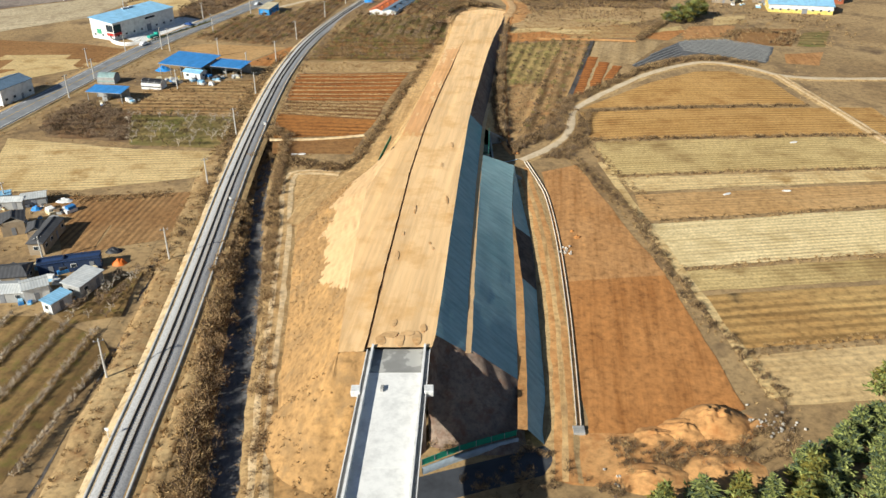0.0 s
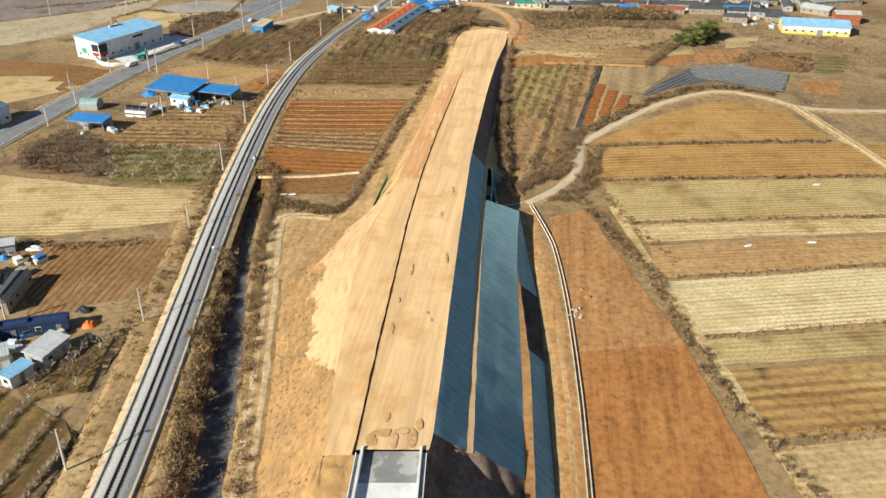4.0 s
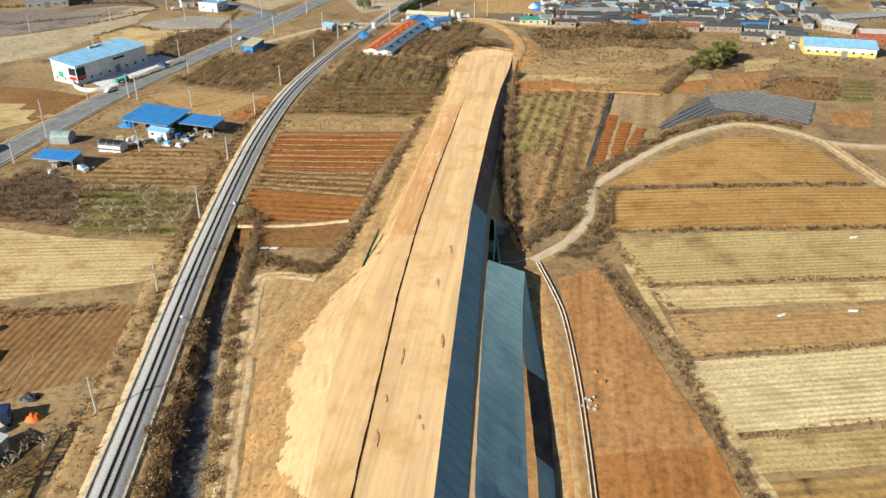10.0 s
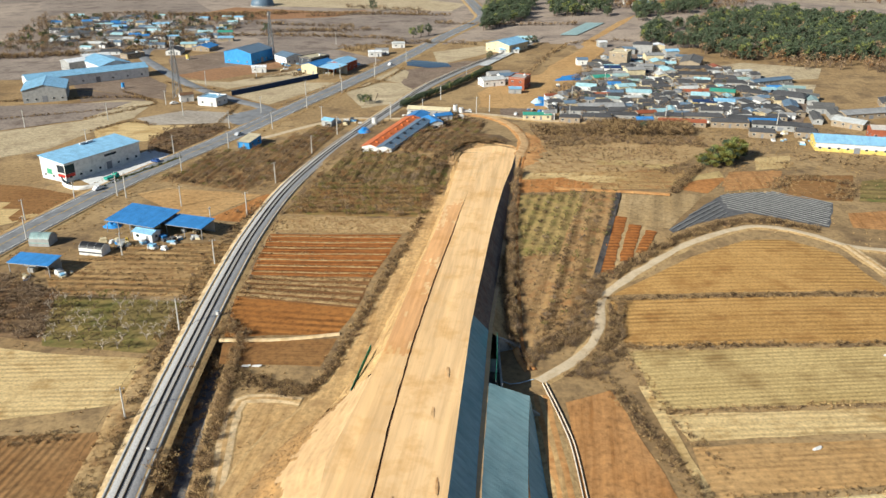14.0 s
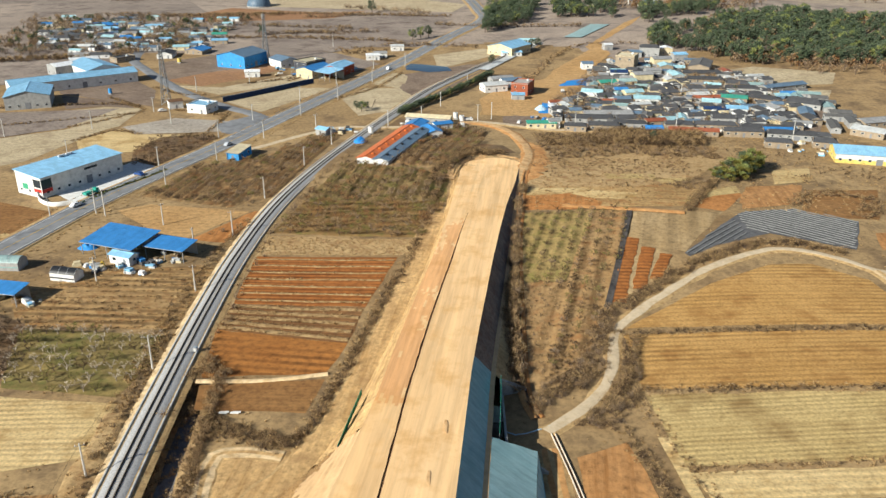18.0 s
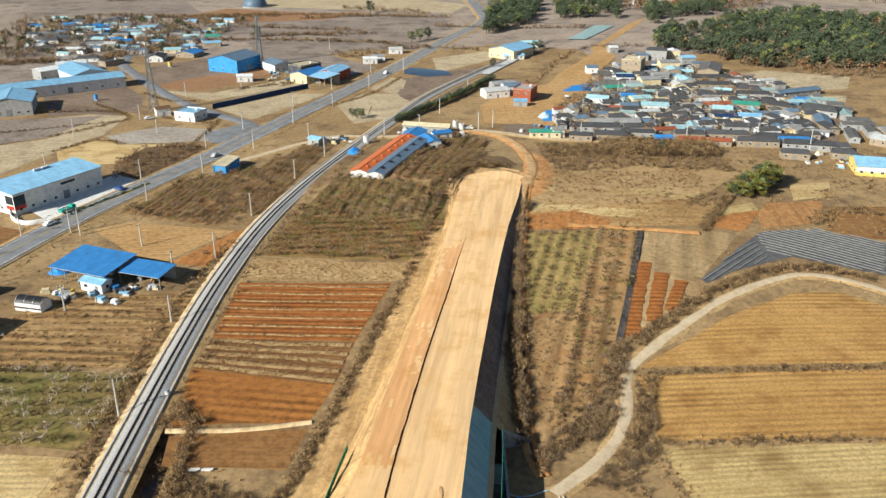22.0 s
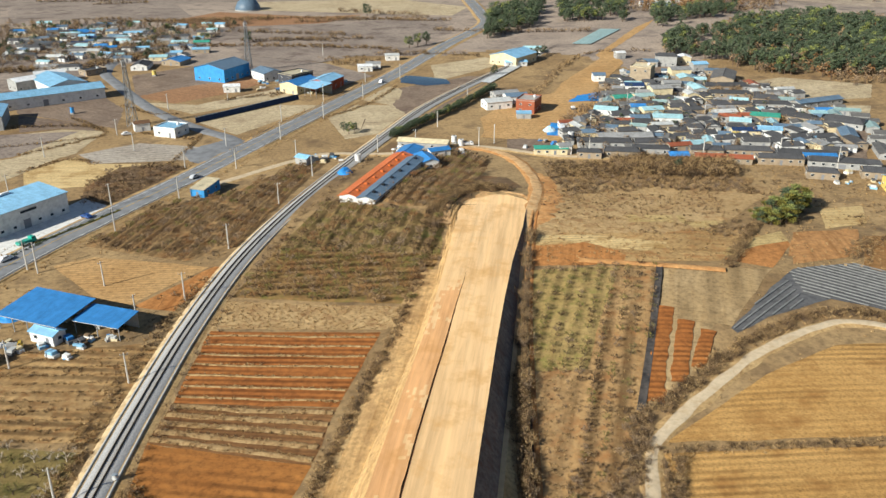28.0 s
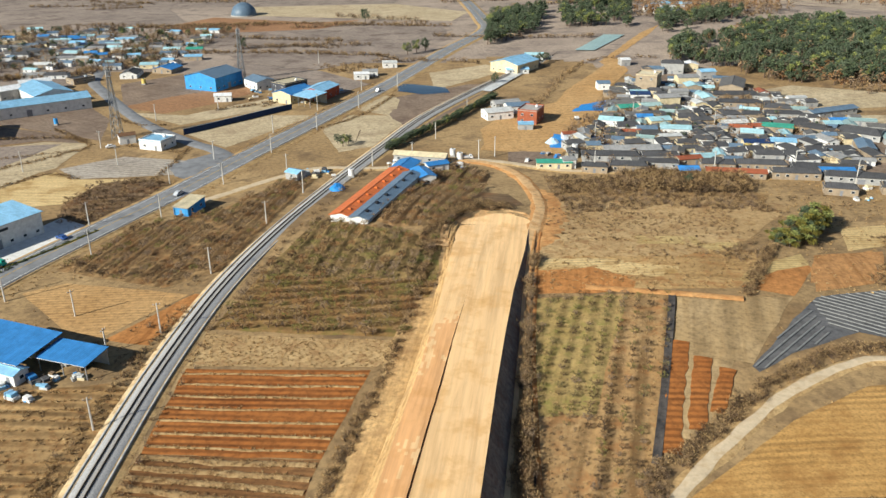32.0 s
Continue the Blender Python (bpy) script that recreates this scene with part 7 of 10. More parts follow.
BUILT += [
    ('house', 187.7, 934.6, 11.5, 9, 100.5, 4, 'greyblue', 'white', 'gable'),
    ('house', 200.3, 944.6, 13.8, 9, 106.6, 4, 'skyblue', 'grey', 'gable'),
    ('house', 179.4, 919.6, 10.7, 9, 2.2, 4, 'greyblue', 'white', 'gable'),
    ('house', 202.4, 911.0, 13.0, 9, 12.2, 4, 'pale', 'grey', 'gable'),
    ('house', 192.6, 890.5, 11.4, 9, 16.5, 4, 'greyblue', 'mud', 'gable'),
    ('house', 186.0, 904.4, 11.2, 9, 32.7, 4, 'skyblue', 'mud', 'gable'),
    ('house', 213.4, 934.9, 12.5, 9, -7.7, 4, 'skyblue', 'grey', 'gable'),
    ('house', 69.1, 509.4, 6, 4, -6.6, 2.6, 'tile', 'white', 'gable'),
    ('shed', 107.5, 497.0, 8, 4, 7.3, 3, 'tile', 'cream', 'gable'),
]
BUILT += [
    ('shed', 122.1, 535.4, 7, 5, 85.3, 3, 'tile', 'mud', 'gable'),
    ('house', 65.3, 521.9, 10, 5, 87.3, 3, 'grey', 'mud', 'gable'),
    ('shed', 58.1, 503.9, 9, 6, 17.6, 3.3, 'tile', 'grey', 'gable'),
    ('house', 108.0, 639.8, 8, 4, 82.1, 2.6, 'pale', 'grey', 'gable'),
    ('house', 146.5, 532.1, 7, 5, 0.7, 3.3, 'rust', 'mud', 'gable'),
    ('shed', 108.9, 516.5, 6, 4, 70.6, 2.6, 'slate', 'grey', 'gable'),
    ('shed', 184.5, 538.0, 8, 6, 3.3, 3, 'cyan', 'grey', 'gable'),
    ('shed', 62.7, 512.4, 9, 4, 107.0, 3.3, 'pale', 'cream', 'gable'),
    ('house', 124.2, 569.7, 10, 5, -18.3, 2.6, 'pale', 'grey', 'gable'),
]
BUILT += [
    ('shed', 130.1, 590.8, 6, 6, 97.4, 2.6, 'grey', 'grey', 'gable'),
    ('shed', 145.8, 622.5, 6, 6, 97.2, 3, 'greyblue', 'grey', 'gable'),
    ('house', 123.1, 592.9, 6, 6, 10.8, 2.6, 'greyblue', 'grey', 'gable'),
    ('house', 156.4, 520.2, 8, 4, 82.5, 3, 'cyan', 'cream', 'gable'),
    ('house', 126.6, 629.2, 9, 5, -15.9, 2.6, 'greyblue', 'mud', 'gable'),
    ('shed', 125.0, 524.0, 8, 5, -1.2, 3.3, 'tile', 'grey', 'gable'),
    ('shed', 128.4, 531.1, 10, 4, -13.6, 2.6, 'grey', 'cream', 'gable'),
    ('house', 174.4, 516.6, 6, 5, -3.3, 3.3, 'greyblue', 'mud', 'gable'),
    ('house', 83.7, 516.2, 10, 5, -2.6, 3.3, 'tile', 'mud', 'gable'),
]
BUILT += [
    ('house', 133.1, 567.3, 6, 5, 91.2, 3, 'tile', 'grey', 'gable'),
    ('house', 116.4, 608.1, 8, 6, -17.0, 3.3, 'tile', 'grey', 'gable'),
    ('house', 151.5, 513.2, 9, 4, 86.3, 3, 'tile', 'grey', 'gable'),
    ('house', 178.6, 593.6, 7, 4, 83.1, 3.3, 'tile', 'grey', 'gable'),
    ('house', 169.2, 579.6, 6, 6, -14.0, 2.6, 'tile', 'grey', 'gable'),
    ('house', 66.2, 502.4, 6, 6, 4.1, 3, 'greyblue', 'cream', 'gable'),
    ('house', 190.7, 544.8, 9, 6, -2.4, 2.6, 'blue', 'grey', 'gable'),
    ('shed', 179.6, 601.9, 6, 4, -0.5, 2.6, 'slate', 'mud', 'gable'),
    ('house', 86.9, 524.3, 9, 6, 1.0, 2.6, 'rust', 'cream', 'gable'),
]
BUILT += [
    ('house', 110.4, 553.5, 6, 4, -5.4, 3.3, 'tile', 'mud', 'gable'),
    ('shed', 111.8, 590.0, 10, 4, 16.0, 3, 'tile', 'white', 'gable'),
    ('house', 173.6, 480.0, 9, 4, -9.1, 2.6, 'grey', 'white', 'gable'),
    ('house', 165.3, 513.8, 6, 4, 7.9, 2.6, 'greyblue', 'mud', 'gable'),
    ('shed', 123.2, 613.6, 6, 6, 17.9, 3, 'grey', 'white', 'gable'),
    ('house', 180.3, 549.6, 6, 5, -4.2, 3, 'tile', 'mud', 'gable'),
    ('house', 125.7, 585.3, 10, 6, -13.0, 3.3, 'tile', 'mud', 'gable'),
    ('house', 134.3, 638.6, 7, 4, -16.6, 3.3, 'greyblue', 'mud', 'gable'),
    ('house', 152.8, 633.3, 6, 5, 87.6, 2.6, 'tile', 'white', 'gable'),
]
BUILT += [
    ('house', 117.1, 488.8, 9, 4, 83.1, 3, 'cyan', 'mud', 'gable'),
    ('house', 162.1, 638.9, 10, 5, -9.9, 3.3, 'greyblue', 'mud', 'gable'),
    ('house', 118.5, 528.3, 6, 5, 90.8, 3, 'tile', 'mud', 'gable'),
    ('house', 112.9, 633.6, 8, 6, -10.7, 3, 'greyblue', 'grey', 'gable'),
    ('house', 127.4, 619.0, 7, 5, 79.4, 3.3, 'cyan', 'grey', 'gable'),
    ('house', 107.0, 605.3, 9, 6, -3.6, 3, 'cyan', 'grey', 'gable'),
    ('house', 138.5, 599.8, 8, 4, 73.8, 3.3, 'cyan', 'grey', 'gable'),
    ('house', 100.9, 492.1, 8, 5, 73.6, 3, 'slate', 'mud', 'gable'),
    ('house', 162.0, 504.9, 9, 5, 109.4, 3.3, 'tile', 'grey', 'gable'),
]
BUILT += [
    ('house', 187.0, 589.3, 10, 4, 6.6, 3.3, 'pale', 'grey', 'gable'),
    ('shed', 139.2, 530.1, 10, 5, -15.1, 3.3, 'rust', 'grey', 'gable'),
    ('house', 109.2, 484.0, 8, 6, 7.5, 3, 'cyan', 'grey', 'gable'),
    ('house', 144.9, 638.5, 8, 5, 73.0, 2.6, 'tile', 'grey', 'gable'),
    ('house', 172.9, 587.6, 9, 5, -0.3, 2.6, 'pale', 'grey', 'gable'),
    ('house', 180.2, 576.7, 7, 5, 84.1, 2.6, 'grey', 'cream', 'gable'),
    ('shed', 146.1, 565.6, 8, 4, 10.5, 3, 'grey', 'white', 'gable'),
    ('house', 102.6, 514.9, 10, 4, 8.5, 3.3, 'pale', 'mud', 'gable'),
    ('shed', 119.4, 558.3, 6, 6, 8.8, 3.3, 'slate', 'grey', 'gable'),
]
BUILT += [
    ('house', 114.2, 539.5, 9, 5, -10.2, 2.6, 'tile', 'grey', 'gable'),
    ('house', 164.9, 482.6, 8, 6, 107.6, 3.3, 'grey', 'cream', 'gable'),
    ('house', 56.2, 492.5, 7, 4, 89.6, 2.6, 'tile', 'grey', 'gable'),
    ('house', 152.8, 542.0, 7, 6, 11.3, 3.3, 'tile', 'grey', 'gable'),
    ('house', 148.8, 521.8, 9, 4, 89.4, 3, 'slate', 'cream', 'gable'),
    ('house', 182.2, 511.9, 8, 6, 5.6, 3.3, 'tile', 'cream', 'gable'),
    ('shed', 146.1, 614.8, 9, 6, 0.2, 3.3, 'cyan', 'grey', 'gable'),
    ('shed', 122.0, 637.3, 8, 5, 11.1, 3.3, 'tile', 'grey', 'gable'),
    ('house', 158.3, 486.6, 8, 6, 91.0, 2.6, 'greyblue', 'grey', 'gable'),
]
BUILT += [
    ('house', 164.1, 544.8, 6, 6, 75.9, 2.6, 'tile', 'white', 'gable'),
    ('shed', 129.8, 611.6, 9, 4, -4.4, 2.6, 'slate', 'grey', 'gable'),
    ('house', 75.9, 513.4, 6, 5, -19.5, 2.6, 'tile', 'grey', 'gable'),
    ('shed', 116.9, 511.0, 9, 5, -19.1, 3, 'tile', 'white', 'gable'),
    ('house', 118.1, 598.8, 7, 6, 1.5, 3.3, 'tile', 'grey', 'gable'),
    ('house', 127.0, 561.2, 6, 6, 12.3, 3.3, 'tile', 'white', 'gable'),
    ('house', 158.1, 546.9, 6, 5, 18.3, 2.6, 'cyan', 'cream', 'gable'),
    ('house', 95.0, 528.3, 9, 6, -0.4, 3.3, 'greyblue', 'grey', 'gable'),
    ('shed', 118.8, 628.7, 7, 4, 94.9, 3.3, 'grey', 'grey', 'gable'),
]
BUILT += [
    ('house', 173.4, 603.8, 9, 6, 89.3, 3.3, 'rust', 'mud', 'gable'),
    ('house', 171.2, 510.7, 10, 6, 105.0, 3, 'grey', 'white', 'gable'),
    ('house', 102.5, 481.3, 10, 5, 14.0, 3, 'rust', 'mud', 'gable'),
    ('shed', 126.3, 554.8, 7, 6, -9.0, 2.6, 'tile', 'mud', 'gable'),
    ('house', 108.4, 626.3, 6, 4, -8.8, 2.6, 'grey', 'cream', 'gable'),
    ('shed', 190.6, 581.0, 7, 6, 13.2, 3.3, 'tile', 'grey', 'gable'),
    ('house', 171.7, 542.9, 8, 5, -1.1, 3, 'tile', 'grey', 'gable'),
    ('shed', 154.3, 564.4, 9, 4, -17.4, 3.3, 'cyan', 'grey', 'gable'),
    ('house', 57.7, 518.7, 6, 4, 9.0, 3.3, 'rust', 'grey', 'gable'),
]
BUILT += [
    ('house', 135.1, 549.1, 6, 6, 94.2, 2.6, 'grey', 'grey', 'gable'),
    ('house', 70.6, 528.6, 7, 5, 100.4, 3, 'tile', 'grey', 'gable'),
    ('cattle_shed', 197.2, 492.5, 14.6, 4.2, -7.0, 3.0, 'slate', 'grey', 'gable'),
    ('cattle_shed', 92.4, 579.2, 14.6, 5.3, -12.4, 3.2, 'slate', 'grey', 'gable'),
    ('cattle_shed', 96.6, 613.4, 8.1, 5.9, -12.0, 2.9, 'slate', 'grey', 'gable'),
    ('cattle_shed', 201.7, 502.4, 10.5, 6.0, -11.8, 2.5, 'slate', 'grey', 'gable'),
    ('cattle_shed', 200.4, 513.9, 10.4, 5.1, 75.2, 2.9, 'teal', 'grey', 'gable'),
    ('cattle_shed', 136.3, 619.3, 8.3, 4.7, -9.9, 2.9, 'grey', 'mud', 'gable'),
    ('cattle_shed', 200.5, 543.6, 14.3, 4.8, -12.4, 2.8, 'teal', 'grey', 'gable'),
]
BUILT += [
    ('cattle_shed', 94.6, 605.0, 13.7, 4.1, -10.2, 2.9, 'slate', 'mud', 'gable'),
    ('cattle_shed', 83.8, 556.4, 8.8, 4.8, -11.7, 2.6, 'slate', 'mud', 'gable'),
    ('cattle_shed', 144.5, 510.3, 8.0, 5.0, 76.2, 3.1, 'tile', 'mud', 'gable'),
    ('cattle_shed', 193.0, 538.6, 8.0, 5.9, 78.5, 2.5, 'teal', 'grey', 'gable'),
    ('cattle_shed', 199.2, 482.0, 11.4, 5.3, 77.9, 3.1, 'slate', 'grey', 'gable'),
    ('cattle_shed', 179.8, 583.3, 8.0, 4.9, -14.3, 2.9, 'slate', 'grey', 'gable'),
    ('cattle_shed', 101.2, 532.3, 7.7, 4.9, 81.0, 2.5, 'slate', 'mud', 'gable'),
    ('cattle_shed', 203.4, 523.8, 8.8, 5.7, -13.9, 2.6, 'slate', 'mud', 'gable'),
    ('cattle_shed', 203.1, 532.5, 8.2, 5.9, -14.8, 3.0, 'slate', 'grey', 'gable'),
]
BUILT += [
    ('cattle_shed', 159.0, 514.2, 7.9, 5.2, -15.6, 2.5, 'greyblue', 'mud', 'gable'),
    ('cattle_shed', 113.4, 494.3, 8.5, 4.8, -6.8, 2.6, 'tile', 'grey', 'gable'),
    ('cattle_shed', 95.0, 539.9, 7.5, 4.2, 79.9, 3.0, 'teal', 'mud', 'gable'),
    ('cattle_shed', 142.2, 547.1, 7.9, 4.9, -3.3, 3.2, 'grey', 'grey', 'gable'),
    ('cattle_shed', 104.7, 557.8, 11.8, 5.1, -5.4, 3.0, 'tile', 'grey', 'gable'),
    ('cattle_shed', 74.2, 538.4, 11.1, 5.0, 76.1, 2.4, 'tile', 'mud', 'gable'),
    ('cattle_shed', 97.7, 588.3, 12.7, 4.1, -9.0, 2.5, 'slate', 'grey', 'gable'),
    ('cattle_shed', 97.0, 497.3, 8.1, 4.3, -7.5, 2.7, 'greyblue', 'grey', 'gable'),
    ('cattle_shed', 179.5, 524.0, 8.3, 6.0, -11.1, 2.8, 'tile', 'grey', 'gable'),
]
BUILT += [
    ('cattle_shed', 166.7, 474.3, 9.9, 4.3, -8.1, 3.1, 'tile', 'mud', 'gable'),
    ('cattle_shed', 187.5, 476.1, 16.8, 4.6, 74.8, 2.6, 'slate', 'grey', 'gable'),
    ('cattle_shed', 179.5, 565.6, 8.2, 5.2, -11.6, 3.1, 'teal', 'grey', 'gable'),
    ('cattle_shed', 136.6, 513.3, 7.6, 5.0, -5.7, 3.1, 'tile', 'grey', 'gable'),
    ('cattle_shed', 85.6, 564.9, 9.5, 4.2, 75.5, 3.0, 'teal', 'mud', 'gable'),
    ('cattle_shed', 91.4, 512.8, 7.4, 4.2, -15.6, 3.1, 'teal', 'grey', 'gable'),
    ('cattle_shed', 95.2, 558.3, 8.4, 5.5, -8.3, 2.5, 'slate', 'grey', 'gable'),
    ('cattle_shed', 91.2, 545.9, 10.5, 4.2, 75.2, 2.7, 'slate', 'grey', 'gable'),
    ('cattle_shed', 170.6, 597.0, 8.6, 4.6, -12.0, 2.8, 'slate', 'grey', 'gable'),
]
BUILT += [
    ('cattle_shed', 171.7, 485.8, 7.2, 5.9, 77.1, 3.1, 'tile', 'grey', 'gable'),
    ('shed', 81.5, 478.9, 5.6, 4.2, -1.9, 3.0, 'slate', 'grey', 'gable'),
    ('shed', 141.1, 493.8, 5.5, 5.0, -4.6, 2.6, 'tile', 'grey', 'gable'),
    ('shed', 105.2, 589.8, 6.9, 5.4, -7.0, 2.7, 'tile', 'mud', 'gable'),
    ('shed', 84.5, 571.3, 4.0, 6.0, -13.9, 2.9, 'slate', 'grey', 'gable'),
    ('shed', 120.8, 481.3, 7.0, 5.3, -3.6, 2.6, 'greyblue', 'grey', 'gable'),
    ('shed', 150.7, 537.1, 6.4, 4.5, 81.1, 2.5, 'grey', 'grey', 'gable'),
    ('shed', 184.1, 532.6, 6.1, 5.2, -14.1, 2.5, 'greyblue', 'grey', 'gable'),
    ('shed', 172.2, 609.4, 6.2, 4.6, -3.4, 2.5, 'tile', 'grey', 'gable'),
]
BUILT += [
    ('shed', 127.5, 499.5, 5.1, 5.2, 77.7, 2.9, 'greyblue', 'mud', 'gable'),
    ('shed', 118.6, 612.9, 4.6, 4.9, -2.6, 2.9, 'greyblue', 'mud', 'gable'),
    ('shed', 178.1, 553.8, 5.1, 5.0, -11.8, 2.8, 'slate', 'grey', 'gable'),
    ('shed', 127.1, 596.5, 7.3, 5.8, -6.9, 2.5, 'slate', 'grey', 'gable'),
    ('shed', 119.6, 573.0, 4.4, 5.0, -14.7, 2.6, 'slate', 'mud', 'gable'),
    ('shed', 80.3, 551.2, 6.1, 5.6, -16.2, 3.1, 'slate', 'mud', 'gable'),
    ('shed', 78.7, 528.1, 4.8, 4.9, 79.7, 2.6, 'tile', 'grey', 'gable'),
    ('shed', 201.1, 551.1, 4.7, 4.3, -2.0, 2.8, 'slate', 'grey', 'gable'),
    ('shed', 112.3, 561.9, 6.8, 5.0, -12.5, 2.7, 'teal', 'grey', 'gable'),
]
BUILT += [
    ('shed', 96.6, 595.7, 6.0, 4.8, -11.0, 2.7, 'grey', 'mud', 'gable'),
    ('shed', 180.5, 517.0, 6.1, 5.2, -8.5, 3.1, 'slate', 'mud', 'gable'),
    ('shed', 133.5, 534.7, 6.4, 4.9, -11.9, 2.5, 'greyblue', 'grey', 'gable'),
    ('shed', 162.9, 490.3, 5.1, 5.9, -16.9, 2.9, 'tile', 'grey', 'gable'),
    ('shed', 86.6, 575.0, 4.1, 4.6, -11.8, 2.8, 'grey', 'grey', 'gable'),
    ('shed', 105.6, 534.7, 4.2, 4.7, -4.2, 3.1, 'teal', 'mud', 'gable'),
    ('shed', 145.7, 488.5, 7.4, 6.0, -11.5, 2.9, 'tile', 'grey', 'gable'),
    ('shed', 120.8, 610.2, 4.5, 5.0, -15.6, 2.9, 'slate', 'grey', 'gable'),
    ('shed', 113.8, 480.8, 4.1, 5.1, 77.9, 2.4, 'tile', 'grey', 'gable'),
]
BUILT += [
    ('shed', 137.4, 604.8, 5.4, 4.8, -13.9, 3.0, 'greyblue', 'grey', 'gable'),
    ('shed', 144.3, 600.4, 6.2, 5.6, 75.6, 2.8, 'slate', 'mud', 'gable'),
    ('shed', 161.8, 538.9, 7.4, 5.5, -12.1, 3.0, 'slate', 'grey', 'gable'),
    ('shed', 145.8, 604.8, 5.3, 4.2, -11.7, 2.8, 'tile', 'grey', 'gable'),
    ('shed', 192.5, 549.8, 4.4, 5.4, 81.3, 3.0, 'slate', 'grey', 'gable'),
    ('shed', 78.6, 510.1, 4.7, 5.1, 74.3, 3.2, 'greyblue', 'grey', 'gable'),
    ('shed', 140.7, 562.4, 6.6, 4.3, -6.7, 2.8, 'tile', 'mud', 'gable'),
    ('shed', 120.7, 563.0, 4.8, 5.7, -5.9, 3.0, 'teal', 'grey', 'gable'),
    ('shed', 168.9, 521.7, 5.5, 5.7, -8.1, 2.5, 'slate', 'grey', 'gable'),
]
BUILT += [
    ('house', -264.6, 675.9, 9.4, 4.4, -12.7, 2.6, 'cyan', 'grey', 'gable'),
    ('house', -300.1, 721.3, 6.0, 4.3, -17.0, 2.6, 'greyblue', 'grey', 'gable'),
    ('house', -222.4, 808.9, 5.1, 4.4, -1.3, 2.6, 'tile', 'grey', 'gable'),
    ('house', -223.4, 692.1, 6.5, 4.4, 2.2, 2.6, 'tile', 'white', 'gable'),
    ('house', -312.7, 787.9, 6.0, 4.5, -6.9, 2.6, 'slate', 'mud', 'gable'),
    ('house', -188.8, 701.2, 7.0, 5.0, 2.9, 2.6, 'greyblue', 'grey', 'gable'),
    ('house', -267.4, 758.4, 7.4, 5.2, 15.6, 2.6, 'greyblue', 'white', 'gable'),
    ('house', -209.4, 768.6, 5.0, 4.7, -12.9, 2.6, 'tile', 'mud', 'gable'),
    ('house', -227.1, 726.6, 9.3, 4.4, 3.0, 2.6, 'tile', 'mud', 'gable'),
]
BUILT += [
    ('house', -187.7, 710.0, 7.7, 4.9, 2.1, 2.6, 'skyblue', 'white', 'gable'),
    ('house', -261.1, 799.7, 6.3, 5.1, -11.9, 2.6, 'tile', 'mud', 'gable'),
    ('house', -195.7, 800.4, 8.0, 5.7, 12.6, 2.6, 'slate', 'grey', 'gable'),
    ('house', -224.1, 701.3, 5.2, 4.5, 19.3, 2.6, 'cyan', 'grey', 'gable'),
    ('house', -180.5, 701.7, 5.2, 5.8, -11.6, 2.6, 'slate', 'mud', 'gable'),
    ('house', -192.6, 843.2, 8.1, 5.9, 2.5, 2.6, 'skyblue', 'grey', 'gable'),
    ('house', -278.1, 834.4, 5.9, 5.8, 5.1, 2.6, 'slate', 'white', 'gable'),
    ('house', -234.0, 789.5, 10.0, 4.2, 3.4, 2.6, 'tile', 'grey', 'gable'),
    ('house', -257.1, 687.6, 5.2, 4.4, -18.3, 2.6, 'tile', 'grey', 'gable'),
]
BUILT += [
    ('house', -290.7, 767.0, 6.1, 4.2, -16.8, 2.6, 'tile', 'white', 'gable'),
    ('house', -187.8, 788.3, 9.9, 4.3, 19.3, 2.6, 'slate', 'grey', 'gable'),
    ('house', -227.4, 838.8, 6.0, 5.1, -10.2, 2.6, 'tile', 'white', 'gable'),
    ('house', -191.3, 812.4, 8.1, 5.8, 19.8, 2.6, 'cyan', 'white', 'gable'),
    ('house', -217.6, 728.8, 8.4, 4.2, 12.9, 2.6, 'skyblue', 'white', 'gable'),
    ('house', -303.6, 716.1, 8.1, 4.4, -11.9, 2.6, 'greyblue', 'grey', 'gable'),
    ('house', -266.8, 853.8, 6.5, 4.1, -15.8, 2.6, 'cyan', 'grey', 'gable'),
    ('house', -297.1, 820.2, 5.6, 4.1, -17.9, 2.6, 'greyblue', 'mud', 'gable'),
    ('house', -287.5, 858.5, 9.1, 5.1, -2.8, 2.6, 'tile', 'white', 'gable'),
]
BUILT += [
    ('house', -205.6, 717.5, 5.3, 4.8, 10.4, 2.6, 'tile', 'white', 'gable'),
    ('house', -234.7, 704.7, 8.4, 5.5, -18.6, 2.6, 'skyblue', 'grey', 'gable'),
    ('house', -238.6, 801.3, 5.7, 4.9, -0.4, 2.6, 'tile', 'white', 'gable'),
    ('house', -222.2, 836.6, 8.0, 5.5, -9.7, 2.6, 'skyblue', 'grey', 'gable'),
    ('house', -190.6, 772.9, 7.7, 6.0, 9.6, 2.6, 'skyblue', 'grey', 'gable'),
    ('house', -186.8, 737.1, 7.4, 4.9, -19.8, 2.6, 'greyblue', 'grey', 'gable'),
    ('house', -204.6, 846.1, 8.0, 4.2, 7.0, 2.6, 'cyan', 'mud', 'gable'),
    ('house', -221.6, 754.2, 5.3, 4.7, 6.8, 2.6, 'cyan', 'mud', 'gable'),
    ('house', -227.2, 708.5, 9.6, 5.9, 7.2, 2.6, 'tile', 'white', 'gable'),
]
MADE = [building(*row) for row in BUILT]

# the warehouse's coloured corner, sign bars and roof vents
ware = MADE[0]
wx, wy, wl, wd, wa, wh = BUILT[0][1:7]
